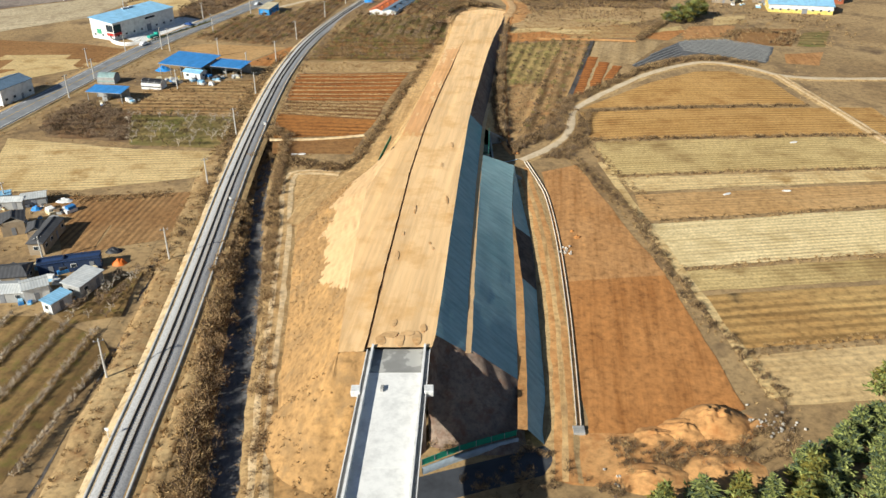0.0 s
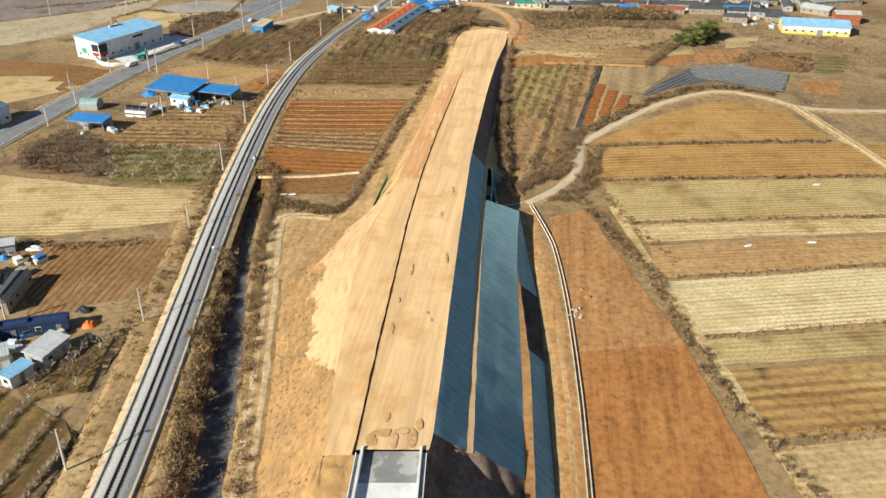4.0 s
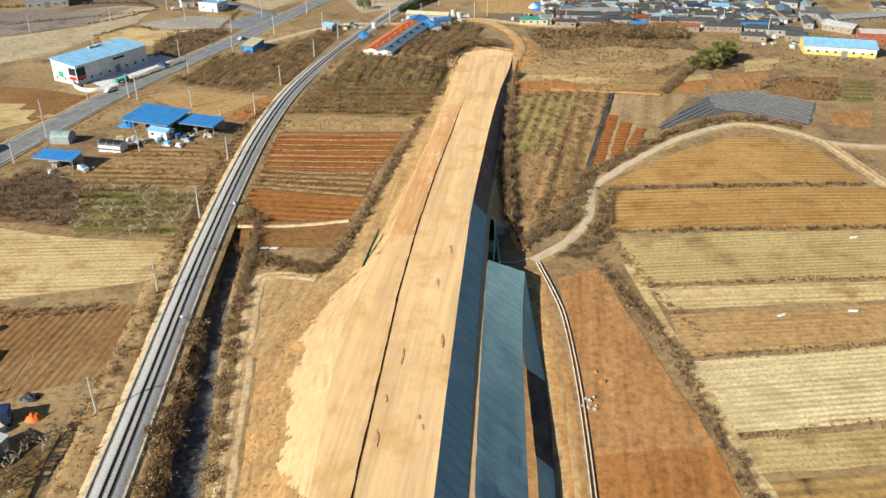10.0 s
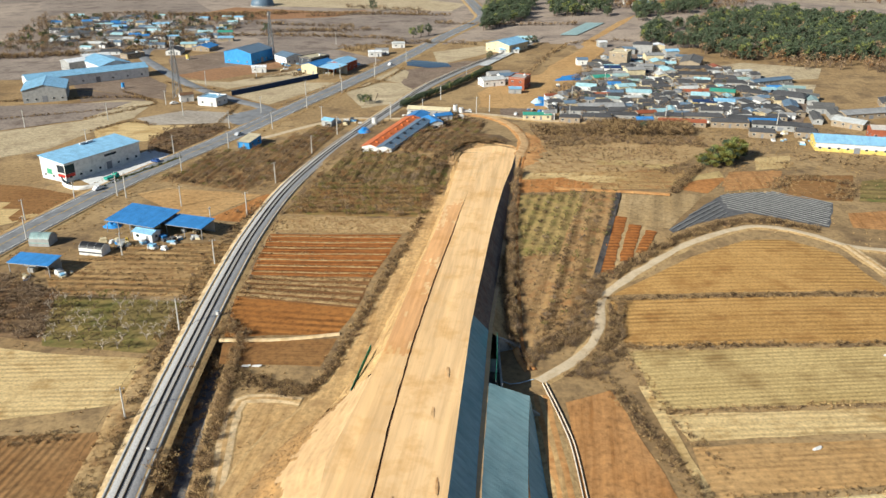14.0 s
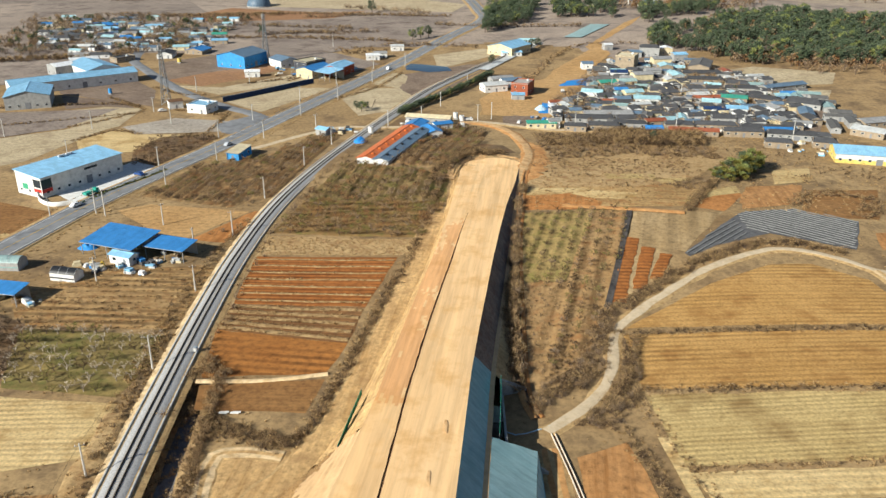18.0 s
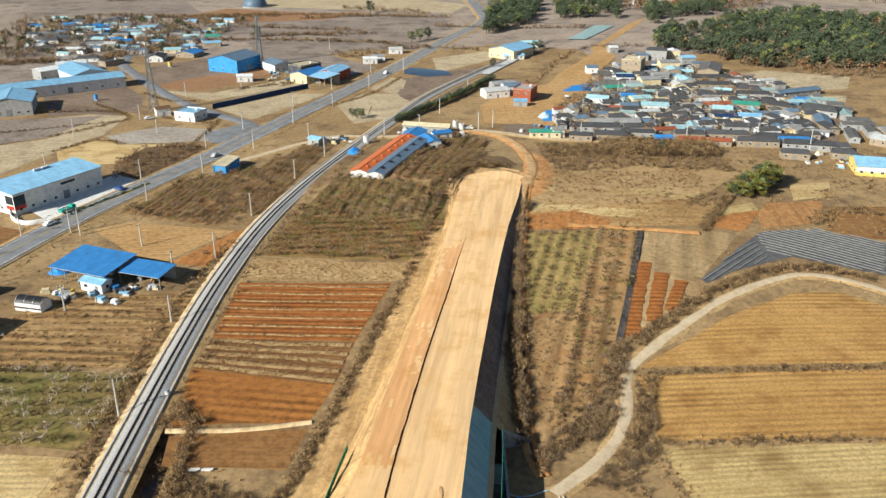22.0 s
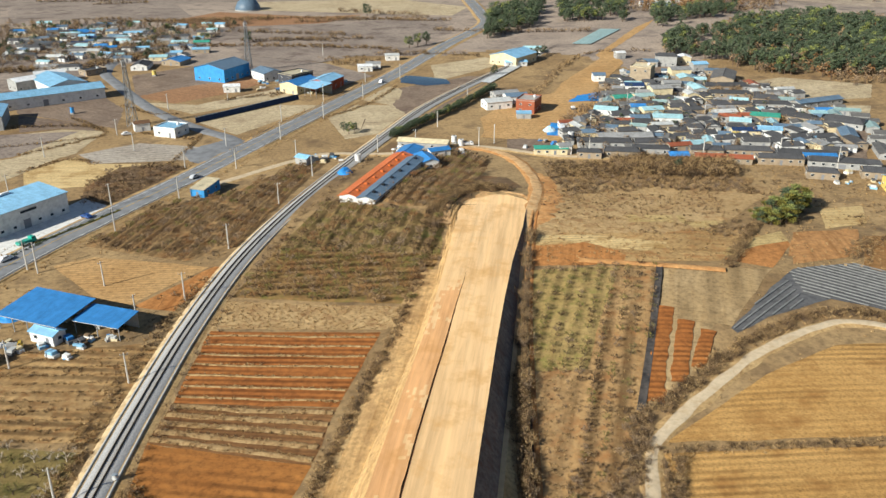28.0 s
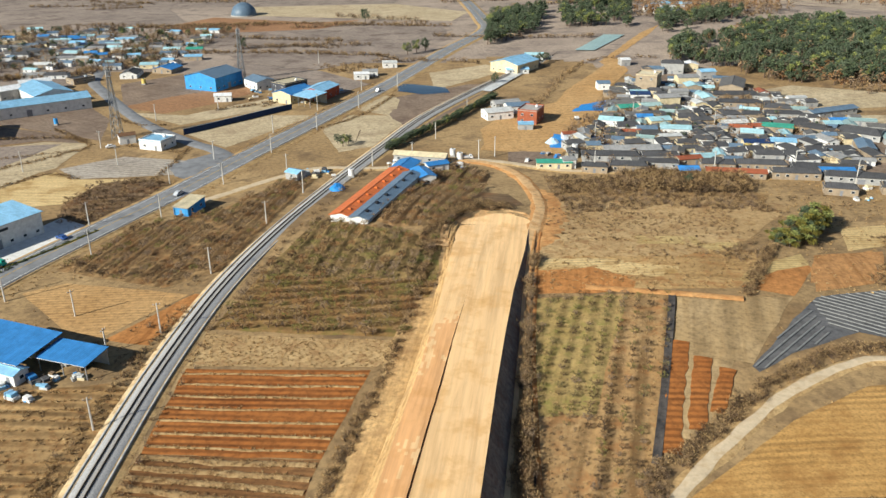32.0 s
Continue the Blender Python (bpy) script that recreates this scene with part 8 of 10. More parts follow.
for k, (u, ln) in enumerate(((-wl / 2 + 2.2, 4.4),)):
    part("red_band", box_mesh("red_band", ln, 0.08, 1.3, plain("red_cladding", (0.55, 0.04, 0.03), 0.5), 0, (u, -wd / 2 - 0.05, 2.6)), ware, "red band round the office corner")
    part("glass_corner", box_mesh("glass_corner", ln, 0.08, 3.6, GLASS_DARK, 0, (u, -wd / 2 - 0.04, 5.1)), ware, "dark office glazing")
    part("glass_corner", box_mesh("glass_corner", 0.08, 4.0, 3.0, GLASS_DARK, 0, (-wl / 2 - 0.04, -wd / 2 + 2.4, 5.3)), ware, "dark office glazing")
    part("red_band", box_mesh("red_band", 0.08, 4.0, 1.3, plain("red_cladding", (0.55, 0.04, 0.03), 0.5), 0, (-wl / 2 - 0.05, -wd / 2 + 2.4, 2.6)), ware)
    part("green_motif", box_mesh("green_motif", 0.07, 3.0, 2.2, plain("green_wall_paint", (0.06, 0.35, 0.2), 0.6), 0, (-wl / 2 - 0.04, 2.2, 3.4)), ware, "green painted shape on the gable")
part("sign_bar", box_mesh("sign_bar", 6.0, 0.06, 0.9, GLASS_DARK, 0, (3.5, -wd / 2 - 0.04, 6.2)), ware, "dark lettering bar")
for u in (1.0, 4.5):
    part("roof_vent", box_mesh("roof_vent", 3.0, 1.0, 0.7, RM["white"], 0.1, (u, wd / 2 - 1.5, wh + 1.6)), ware, "white roof ventilator")
yard = drape("yard", [(-146.7, 376.8), (-131.1, 362.5), (-125.6, 371.1), (-116.7, 400.5), (-119.3, 410.5), (-131.1, 417.8)], CONCRETE, 0.35, 5, 0.1)
tagged(new("yard", yard), "pale concrete yard beside warehouse", "yard", kind="structure")
# dark ventilators on the grey barn, small ones on the orange
for bi, mat, n, off in ((10, RM["black"], 6, 0.0), (9, RM["orange"], 7, 0.9)):
    _, bx, by, bl, bd, ba, bh = BUILT[bi][:7]
    for i in range(n):
        part("roof_vent", box_mesh("roof_vent", 1.5 if bi == 10 else 0.7, 1.1, 0.8, mat, 0.08, (-bl / 2 + bl * (i + 0.6) / n, -off * 0.5 - 0.9, bh + 0.75)), MADE[bi])
# yellow lower band on the long hall
hall = next(m for m, r in zip(MADE, BUILT) if r[0] == "long_hall")
hr_ = next(r for r in BUILT if r[0] == "long_hall")
part("upper_cladding", box_mesh("upper_cladding", hr_[3] + 0.06, 0.08, 2.4, WM["white"], 0, (0, -hr_[4] / 2 - 0.03, 3.2)), hall, "white upper wall above yellow base")

# ---- plants ----
def leaf_material(name, a, b, rough=0.9):
    m, nt, bs = base_material(name, rough)
    g = nt.nodes.new("ShaderNodeNewGeometry")
    nt.links.new(ramp(nt, g.outputs["Random Per Island"], [(0.0, a), (0.55, tuple((p + q) / 2 for p, q in zip(a, b))), (1.0, b)]), bs.inputs["Base Color"])
    return m


TWIG = leaf_material("brown_twigs", (0.085, 0.05, 0.024), (0.44, 0.29, 0.15))
TWIG_GREY = leaf_material("grey_bare_twigs", (0.07, 0.045, 0.028), (0.40, 0.285, 0.185))
TWIG_DARK = leaf_material("dark_brown_twigs", (0.04, 0.025, 0.014), (0.13, 0.08, 0.04))
GRASS_TAN = leaf_material("dry_tan_grass", (0.20, 0.115, 0.045), (0.56, 0.39, 0.19))
GREEN_PINE = leaf_material("dark_pine_needles", (0.028, 0.048, 0.028), (0.115, 0.145, 0.075))
GREEN_LIGHT = leaf_material("light_green_needles", (0.08, 0.105, 0.03), (0.33, 0.35, 0.11))
GREEN_YELLOW = leaf_material("yellow_green_leaves", (0.06, 0.065, 0.015), (0.23, 0.19, 0.035))
GREEN_GREY = leaf_material("olive_orchard_leaves", (0.10, 0.085, 0.035), (0.25, 0.20, 0.085))
GREEN_BLUE = leaf_material("grey_green_needles", (0.035, 0.055, 0.035), (0.135, 0.165, 0.10))
RUSSET = leaf_material("russet_leaves", (0.16, 0.075, 0.03), (0.36, 0.19, 0.08))
TWIG_PALE = leaf_material("pale_bare_twigs", (0.27, 0.22, 0.165), (0.58, 0.50, 0.40))
OLIVE = leaf_material("dull_olive_leaves", (0.09, 0.085, 0.025), (0.24, 0.21, 0.06))
BARK = plain("tree_bark", (0.13, 0.09, 0.065), 0.95, 0, 0.3, 2.0)
PLANT_MATS = [BARK, TWIG, TWIG_GREY, TWIG_DARK, GRASS_TAN, GREEN_PINE, GREEN_LIGHT, GREEN_YELLOW, GREEN_GREY, RUSSET, GREEN_BLUE, TWIG_PALE, OLIVE]


class Cloud:
    """Collects triangles of stems and blades, with a material for each."""
    def __init__(self):
        self.v, self.f, self.m = [], [], []

    def stem(self, a, b, ra, rb, mat=0, n=4):
        a, b = np.array(a, float), np.array(b, float)
        d = (b - a) / (np.linalg.norm(b - a) + 1e-9)
        u = np.cross(d, (0.3, 0.9, 0.2))
        u /= np.linalg.norm(u)
        w = np.cross(d, u)
        k = len(self.v)
        for p, r in ((a, ra), (b, rb)):
            for i in range(n):
                t = 2 * math.pi * i / n
                self.v.append(tuple(p + r * (math.cos(t) * u + math.sin(t) * w)))
        for i in range(n):
            j = (i + 1) % n
            self.f += [(k + i, k + j, k + n + j), (k + i, k + n + j, k + n + i)]
            self.m += [mat, mat]

    def blades(self, rs, n, centre, radii, size, width, mat, up=0.3, shell=0.5):
        c, r = np.array(centre, float), np.array(radii, float)
        for _ in range(n):
            p = rs.normal(size=3)
            p /= np.linalg.norm(p)
            q = c + p * r * (shell + (1 - shell) * rs.random())
            d = p * 0.6 + rs.normal(size=3) * 0.6 + np.array((0, 0, up))
            d /= np.linalg.norm(d)
            s = np.cross(d, rs.normal(size=3))
            s /= np.linalg.norm(s) + 1e-9
            ln = size * (0.6 + 0.8 * rs.random())
            k = len(self.v)
            self.v += [tuple(q - s * width), tuple(q + s * width), tuple(q + d * ln)]
            self.f.append((k, k + 1, k + 2))
            self.m.append(mat)

    def arrays(self):
        return np.array(self.v), np.array(self.f), np.array(self.m)


def bush(seed, mat, n=150):
    rs, c = np.random.RandomState(seed), Cloud()
    for _ in range(4):
        t = rs.random() * 6.28
        c.stem((0, 0, -0.1), (0.4 * math.cos(t), 0.4 * math.sin(t), 0.6), 0.05, 0.02, 0, 3)
    for _ in range(3):
        o = rs.normal(size=2) * 0.28
        c.blades(rs, n // 3, (o[0], o[1], 0.42 + 0.15 * rs.random()), (0.46, 0.46, 0.42), 0.2, 0.021, mat if rs.random() < 0.75 else 4, 0.5, 0.1)
    return c.arrays()


def tuft(seed, mat, n=14):
    rs, c = np.random.RandomState(seed), Cloud()
    c.blades(rs, n, (0, 0, 0.12), (0.45, 0.45, 0.1), 0.7, 0.09, mat, 1.3, 0.0)
    return c.arrays()


def orchard_tree(seed, mat, n=170):
    rs, c = np.random.RandomState(seed), Cloud()
    c.stem((0, 0, -0.1), (0.04, 0.02, 0.36), 0.05, 0.04, 0, 5)
    for i in range(5):
        t = 6.28 * i / 5 + rs.random()
        e = (0.4 * math.cos(t), 0.4 * math.sin(t), 0.66 + 0.15 * rs.random())
        c.stem((0.04, 0.02, 0.34), e, 0.03, 0.014, 0, 3)
        c.blades(rs, n // 5, e, (0.24, 0.24, 0.22), 0.25, 0.024, mat, 0.7, 0.0)
    return c.arrays()


def bare_tree(seed, n=60):
    """A small fruit tree with pale arching bare limbs."""
    rs, c = np.random.RandomState(seed), Cloud()
    c.stem((0, 0, -0.05), (0.03, 0.0, 0.3), 0.05, 0.04, 11, 5)
    for i in range(6):
        t = 6.28 * i / 6 + rs.random()
        a = np.array((0.03, 0, 0.28))
        for k in range(3):
            r = (0.16, 0.33, 0.46)[k] * (0.8 + 0.4 * rs.random())
            b = np.array((r * math.cos(t + 0.3 * k), r * math.sin(t + 0.3 * k), (0.55, 0.85, 0.8)[k] + 0.15 * rs.random()))
            c.stem(a, b, 0.035 - 0.008 * k, 0.024 - 0.007 * k, 11, 3)
            a = b
        c.blades(rs, n // 6, a, (0.12, 0.12, 0.12), 0.22, 0.016, 11, 0.6, 0.0)
    return c.arrays()


def round_tree(seed, mats, n=110, lean=0.0, trunk=0.3, spread=0.34, leaf=0.12, k=9):
    """A trunk with limbs and an uneven crown of many small clumps, one unit high."""
    rs, c = np.random.RandomState(seed), Cloud()
    c.stem((0, 0, -0.05), (lean, 0, trunk), 0.035, 0.028, 0, 6)
    c.stem((lean, 0, trunk), (lean * 1.5, 0, 0.75), 0.028, 0.01, 0, 5)
    for i in range(k):
        t = 2.4 * i + rs.random()
        zz = trunk + (0.9 - trunk) * (i + 0.5) / k
        rr = spread * (1.05 - 0.55 * abs(zz - 0.55) / 0.45) * (0.55 + 0.6 * rs.random())
        e = (lean + rr * math.cos(t), rr * math.sin(t), zz)
        c.stem((lean, 0, zz - 0.1), e, 0.014, 0.006, 0, 3)
        c.blades(rs, n // k, e, (0.17, 0.17, 0.12), leaf, leaf * 0.42, mats[i % len(mats)], 0.3, 0.15)
    return c.arrays()


def conifer(seed, mats, n=1100, wide=0.24):
    """Tiered drooping boughs round a straight trunk, one unit high."""
    rs, c = np.random.RandomState(seed), Cloud()
    c.stem((0, 0, -0.05), (0, 0, 0.97), 0.03, 0.004, 0, 6)
    k = 30
    for i in range(k):
        zz = 0.1 + 0.86 * i / k
        rr = wide * (1.04 - zz) ** 0.8 * (0.65 + 0.6 * rs.random())
        t = 2.4 * i + rs.random() * 0.8
        e = np.array((rr * math.cos(t), rr * math.sin(t), zz - 0.05))
        c.stem((0, 0, zz), e, 0.009, 0.003, 0, 3)
        for s in (0.45, 0.75, 1.0):
            q = np.array((0, 0, zz)) * (1 - s) + e * s
            c.blades(rs, n // (3 * k), q, (0.065, 0.065, 0.035), 0.085, 0.022, mats[(i + int(3 * s)) % len(mats)], 0.25, 0.0)
    return c.arrays()


def plant_mesh(name, arr):
    v, f, m = arr
    me = bpy.data.meshes.new(name)
    me.vertices.add(len(v))
    me.vertices.foreach_set("co", np.asarray(v, np.float32).ravel())
    me.loops.add(3 * len(f))
    me.loops.foreach_set("vertex_index", np.asarray(f, np.int32).ravel())
    me.polygons.add(len(f))
    me.polygons.foreach_set("loop_start", np.arange(0, 3 * len(f), 3, dtype=np.int32))
    for mt in PLANT_MATS:
        me.materials.append(mt)
    me.polygons.foreach_set("material_index", np.asarray(m, np.int32))
    me.update(calc_edges=True)
    return me


def scatter(name, label, cat, kinds, spots, kind="stuff"):
    """Joins many plants into one sheet of growth. spots: x, y, height, width."""
    rs = np.random.RandomState(len(spots))
    V, F, M, k = [], [], [], 0
    level = ground_height([q[0] for q in spots], [q[1] for q in spots])
    for (x, y, h, w), z in zip(spots, level):
        v, f, m = kinds[rs.randint(len(kinds))]
        t = rs.random() * 6.283
        c, s = math.cos(t), math.sin(t)
        q = np.stack([x + w * (v[:, 0] * c - v[:, 1] * s), y + w * (v[:, 0] * s + v[:, 1] * c), z + h * v[:, 2]], 1)
        V.append(q)
        F.append(f + k)
        M.append(m)
        k += len(v)
    ob = new(name, plant_mesh(name, (np.concatenate(V), np.concatenate(F), np.concatenate(M))))
    return tagged(ob, label, cat, kind=kind)


def band(line, width, per_m, h0, h1, seed, side=0.0, wide=1.0):
    """Spots strewn along a plan line."""
    rs = random.Random(seed)
    line = smooth(line, 2.0)
    nrm = sides(line)
    out = []
    for (x, y), (nx, ny), (x2, y2) in zip(line[:-1], nrm, line[1:]):
        n = math.dist((x, y), (x2, y2)) * per_m
        for _ in range(int(n) + (rs.random() < n % 1)):
            o = side + rs.uniform(-width / 2, width / 2)
            t = rs.random()
            h = rs.uniform(h0, h1)
            out.append((x + (x2 - x) * t + nx * o, y + (y2 - y) * t + ny * o, h, h * rs.uniform(0.8, 1.3) * wide))
    return out


def patch(poly, count, h0, h1, seed, wide=1.0):
    rs = random.Random(seed)
    xs, ys = [p[0] for p in poly], [p[1] for p in poly]
    out = []
    while len(out) < count:
        x, y = rs.uniform(min(xs), max(xs)), rs.uniform(min(ys), max(ys))
        if inside(x, y, poly):
            h = rs.uniform(h0, h1)
            out.append((x, y, h, h * rs.uniform(0.8, 1.3) * wide))
    return out


def rows_in(poly, turn, gap, step, h0, h1, seed, miss=0.08, wide=1.0):
    """Orchard spots in straight rows within an outline."""
    rs = random.Random(seed)
    cx, cy = sum(p[0] for p in poly) / len(poly), sum(p[1] for p in poly) / len(poly)
    c, s = math.cos(turn), math.sin(turn)
    out = []
    for i in range(-60, 61):
        for j in range(-60, 61):
            u, v = i * step, j * gap
            x, y = cx + u * c - v * s, cy + u * s + v * c
            if inside(x, y, poly) and rs.random() > miss:
                h = rs.uniform(h0, h1)
                out.append((x + rs.uniform(-0.4, 0.4), y + rs.uniform(-0.3, 0.3), h, h * rs.uniform(0.9, 1.25) * wide))
    return out


BR = [bush(i, 1) for i in range(4)]
BD = [bush(10 + i, 3) for i in range(4)]
BG = [bush(20 + i, 2) for i in range(4)]
TF = [tuft(30 + i, 4) for i in range(4)]
OB = [orchard_tree(40 + i, 2) for i in range(4)]
OP = [bare_tree(110 + i) for i in range(4)]
OS = [orchard_tree(120 + i, m, 110) for i, m in enumerate((12, 8, 3, 12))]
OR = [orchard_tree(130 + i, m, 130) for i, m in enumerate((9, 1, 12, 1, 2))]
OD = [orchard_tree(60 + i, m) for i, m in enumerate((1, 3, 2))]
PN = [round_tree(70 + i, m, 640, leaf=0.066, k=11) for i, m in enumerate(((5, 10, 5), (10, 5, 10), (5, 5, 10), (10, 6, 5), (5, 10, 10)))]
PY = [round_tree(80 + i, (7, 5, 7, 6), 2600, leaf=0.05, spread=0.42, trunk=0.2, k=16) for i in range(3)]
RT = [round_tree(90 + i, (9, 1), 90) for i in range(3)]
BT = [round_tree(100 + i, (2, 2, 1), 80) for i in range(3)]

# stream banks, railway banks, hedges
scatter("bank_brush", "dense brown winter brush on stream banks", "brush", BR + BR + BR + BD, band(STREAM[14:46], 3.0, 2.2, 1.6, 3.6, 1, -5.0) + band(STREAM[46:56], 2.4, 2.2, 1.4, 3.0, 11, -3.6) + band(STREAM[14:80], 2.6, 2.4, 1.1, 2.7, 2, 4.9) + band(STREAM[14:75], 2.0, 0.3, 0.8, 1.8, 12, -1.6) + band([(-56.5, 232), (-55, 252), (-54, 256)], 5, 2.5, 1.2, 2.6, 3))
scatter("bank_grass", "dry tan grass on railway and stream banks", "grass", TF, band(RAIL[20:78], 4.5, 3.2, 0.6, 1.3, 4, 6.6) + band(RAIL[20:85], 6.0, 2.6, 0.5, 1.2, 5, -7.8) + band(STREAM[14:75], 2.5, 1.6, 0.5, 1.1, 6, 4.6))
scatter("railside_brush", "scattered brown bushes beside railway", "brush", BR + BG, band(RAIL[20:120], 4, 0.12, 0.7, 1.5, 7, -9.5) + band(RAIL[75:150], 3, 0.35, 0.8, 2.0, 8, 6.5))
HEDGES = [
    ([(40, 228), (44, 212), (50.5, 187), (54, 150), (58.5, 131), (62, 115)], 2.6, 0.9, 0.7, 1.7),
    ([(46, 268), (70, 269.5), (100, 271), (128, 273.2)], 1.8, 0.9, 0.7, 1.5),
    ([(46, 243), (80, 244.5), (115, 246), (148, 247.5)], 1.8, 0.9, 0.6, 1.4),
    ([(50, 216), (90, 219), (148, 222)], 0.9, 0.8, 0.4, 0.8),
    ([(51, 187), (90, 192), (148, 199)], 0.9, 0.6, 0.3, 0.7),
    ([(55, 163), (100, 169), (148, 175)], 0.7, 0.5, 0.3, 0.6),
    ([(58, 130), (90, 135), (120, 139)], 1.6, 0.6, 0.4, 0.9),
    ([(46, 241), (48, 228), (52, 212), (58, 195)], 2.0, 0.6, 0.5, 1.1),
    ([(38, 236), (45, 250), (48.5, 266)], 3.0, 1.6, 0.9, 2.0),
    ([(49, 281), (72, 303.5), (95, 319.5), (110, 322), (124, 316)], 3.4, 1.7, 0.9, 2.2),
    ([(-50, 231), (-40, 226), (-30, 222)], 6.0, 3.0, 0.8, 2.0),
    ([(-28.5, 222), (-24.5, 238), (-18.5, 270), (-14.5, 292), (-9.5, 316), (-6, 340), (-2.5, 372)], 2.0, 1.2, 0.8, 2.0),
    ([(-2, 380), (0, 398), (9, 413), (20, 416)], 5.0, 3.5, 0.9, 2.2),
    ([(-68, 160), (-66, 200), (-68, 240), (-71, 280), (-70, 320), (-66, 350)], 3.0, 0.6, 0.6, 1.6),
    ([(-110, 205), (-95, 203), (-75, 206)], 4.0, 1.4, 0.5, 1.3),
    ([(84, 349), (96, 372), (104, 386)], 2.5, 2.0, 1.0, 2.2),
    # eight lines of dark brush added in place of shadows along field banks
    ([(-183.1, 472.1), (-170.7, 486.1), (-157.5, 506.7)], 2.0, 1.0, 0.5, 1.2),
    ([(-186.9, 536.1), (-171.6, 522.8), (-157.8, 508.5)], 2.0, 1.0, 0.5, 1.2),
    ([(-170.8, 448.2), (-158.1, 466.4), (-142.9, 460.8)], 2.0, 1.0, 0.5, 1.2),
    ([(-112.7, 504.7), (-112.2, 478.9), (-113.6, 458.4)], 2.0, 1.0, 0.5, 1.2),
    ([(-171.4, 563.7), (-148.4, 544.4), (-135.8, 544.6)], 2.0, 1.0, 0.5, 1.2),
    ([(-142.3, 508.8), (-113.3, 498.3)], 2.0, 1.0, 0.5, 1.2),
    ([(-96.1, 581.3), (-76.8, 631.7)], 2.0, 1.0, 0.5, 1.2),
    ([(-61.5, 535.1), (-42.7, 563.5), (-28.5, 609.9)], 2.0, 1.0, 0.5, 1.2),
    ([(124, 357), (137, 374), (157, 371), (144, 349)], 7.0, 1.6, 0.8, 1.8),
]
for k, (ln, w, d, h0, h1) in enumerate(HEDGES):
    scatter("hedge", "low tangle of brown winter brush along a field edge or standing for bank shadow", "hedge", (BR + BD + BD), band(ln, w, d * 1.4, h0, h1, 30 + k, 0, 1.2))
scatter("verge_grass", "dry grass along field edges and tracks", "grass", TF, sum((band(ln, w + 2.5, 2.2, 0.4, 0.9, 60 + k) for k, (ln, w, d, h0, h1) in enumerate(HEDGES)), []) + band(ROAD[10:90], 3.0, 0.8, 0.4, 0.9, 80, 9.5) + band(ROAD[10:90], 3.0, 0.8, 0.4, 0.9, 81, -9.5))
scatter("meadow_brush", "brown brush and weeds on waste ground before the village", "brush", BR + BG + BD + BD, patch([(40, 462), (110, 466), (118, 420), (80, 425), (45, 415)], 1100, 0.8, 2.2, 90) + patch([(70, 466), (118, 466), (116, 445), (72, 448)], 520, 1.8, 4.2, 91) + band([(60, 448), (80, 449), (113, 446)], 4, 1.2, 2.2, 4.0, 191) + patch([(34, 402), (60, 395), (105, 392), (100, 412), (40, 425)], 380, 0.4, 1.0, 92) + patch([(92, 372), (104, 385), (98, 390), (80, 378)], 60, 0.8, 1.8, 93))
scatter("cut_thicket", "dark thicket above the cut at the embankment end", "brush", BD, patch([(2, 396), (8, 409), (16, 415), (26, 416.5), (24, 420), (12, 419), (2, 410), (-2, 398)], 120, 1.2, 2.8, 197, 1.2))
scatter("thicket", "dark brown thicket of bushes before the village", "brush", BD, patch([(74, 464), (118, 464), (116, 442), (76, 445)], 260, 2.4, 4.4, 195, 1.4) + patch([(44, 455), (76, 462), (76, 448), (48, 440)], 160, 1.2, 2.4, 196, 1.4))
scatter("meadow_grass", "tussocks of dry grass on rough meadow", "grass", TF + TF + [BR[0], BD[1]], patch([(30, 371), (46, 397), (86, 388), (103, 376), (83, 354), (29, 355)], 900, 0.3, 0.9, 192) + patch([(42, 404), (49, 458), (93, 457), (122, 442), (106, 407)], 900, 0.3, 0.9, 193) + patch([(104, 352), (190, 350), (190, 460), (122, 460)], 900, 0.3, 1.0, 194))
scatter("meadow_scrub", "patches of dark scrub and tan weeds on rough meadow", "brush", BD + BD + BR + TF, [q for q in patch([(36, 378), (46, 436), (112, 440), (122, 420), (97, 392), (72, 376)], 900, 0.4, 1.1, 330, 1.1) if noise.noise(Vector((q[0] * 0.06, q[1] * 0.11, 5))) > 0.02])
scatter("plot_scrub", "dark weeds scattered over fallow plots by the sheds", "brush", BD + BR + TF, [q for q in patch([(-118, 288), (-104, 312), (-70, 345), (-66, 310), (-69, 272), (-110, 273)], 420, 0.3, 0.9, 331, 1.2) if noise.noise(Vector((q[0] * 0.05, q[1] * 0.2, 6))) > -0.05])
scatter("hill_scrub", "dark scrub on the rough ground east of the meadow", "brush", BD + BR, [q for q in patch([(104, 388), (122, 440), (185, 445), (190, 390), (140, 388)], 380, 0.5, 1.5, 332, 1.2) if noise.noise(Vector((q[0] * 0.05, q[1] * 0.08, 7))) > 0.0])
scatter("loose_weeds", "scattered dry weeds on open ground", "grass", TF, [s for s in patch([(-120, 85), (-20, 85), (-20, 230), (-60, 300), (-60, 440), (-115, 380), (-125, 300)], 1500, 0.35, 0.8, 94) + patch([(26, 100), (130, 100), (150, 460), (36, 460)], 1400, 0.35, 0.8, 95) if not any(inside(s[0], s[1], f[2]) for f in FIELDS) and near_line(s[0], s[1], RAIL[::3]) > 6.5])
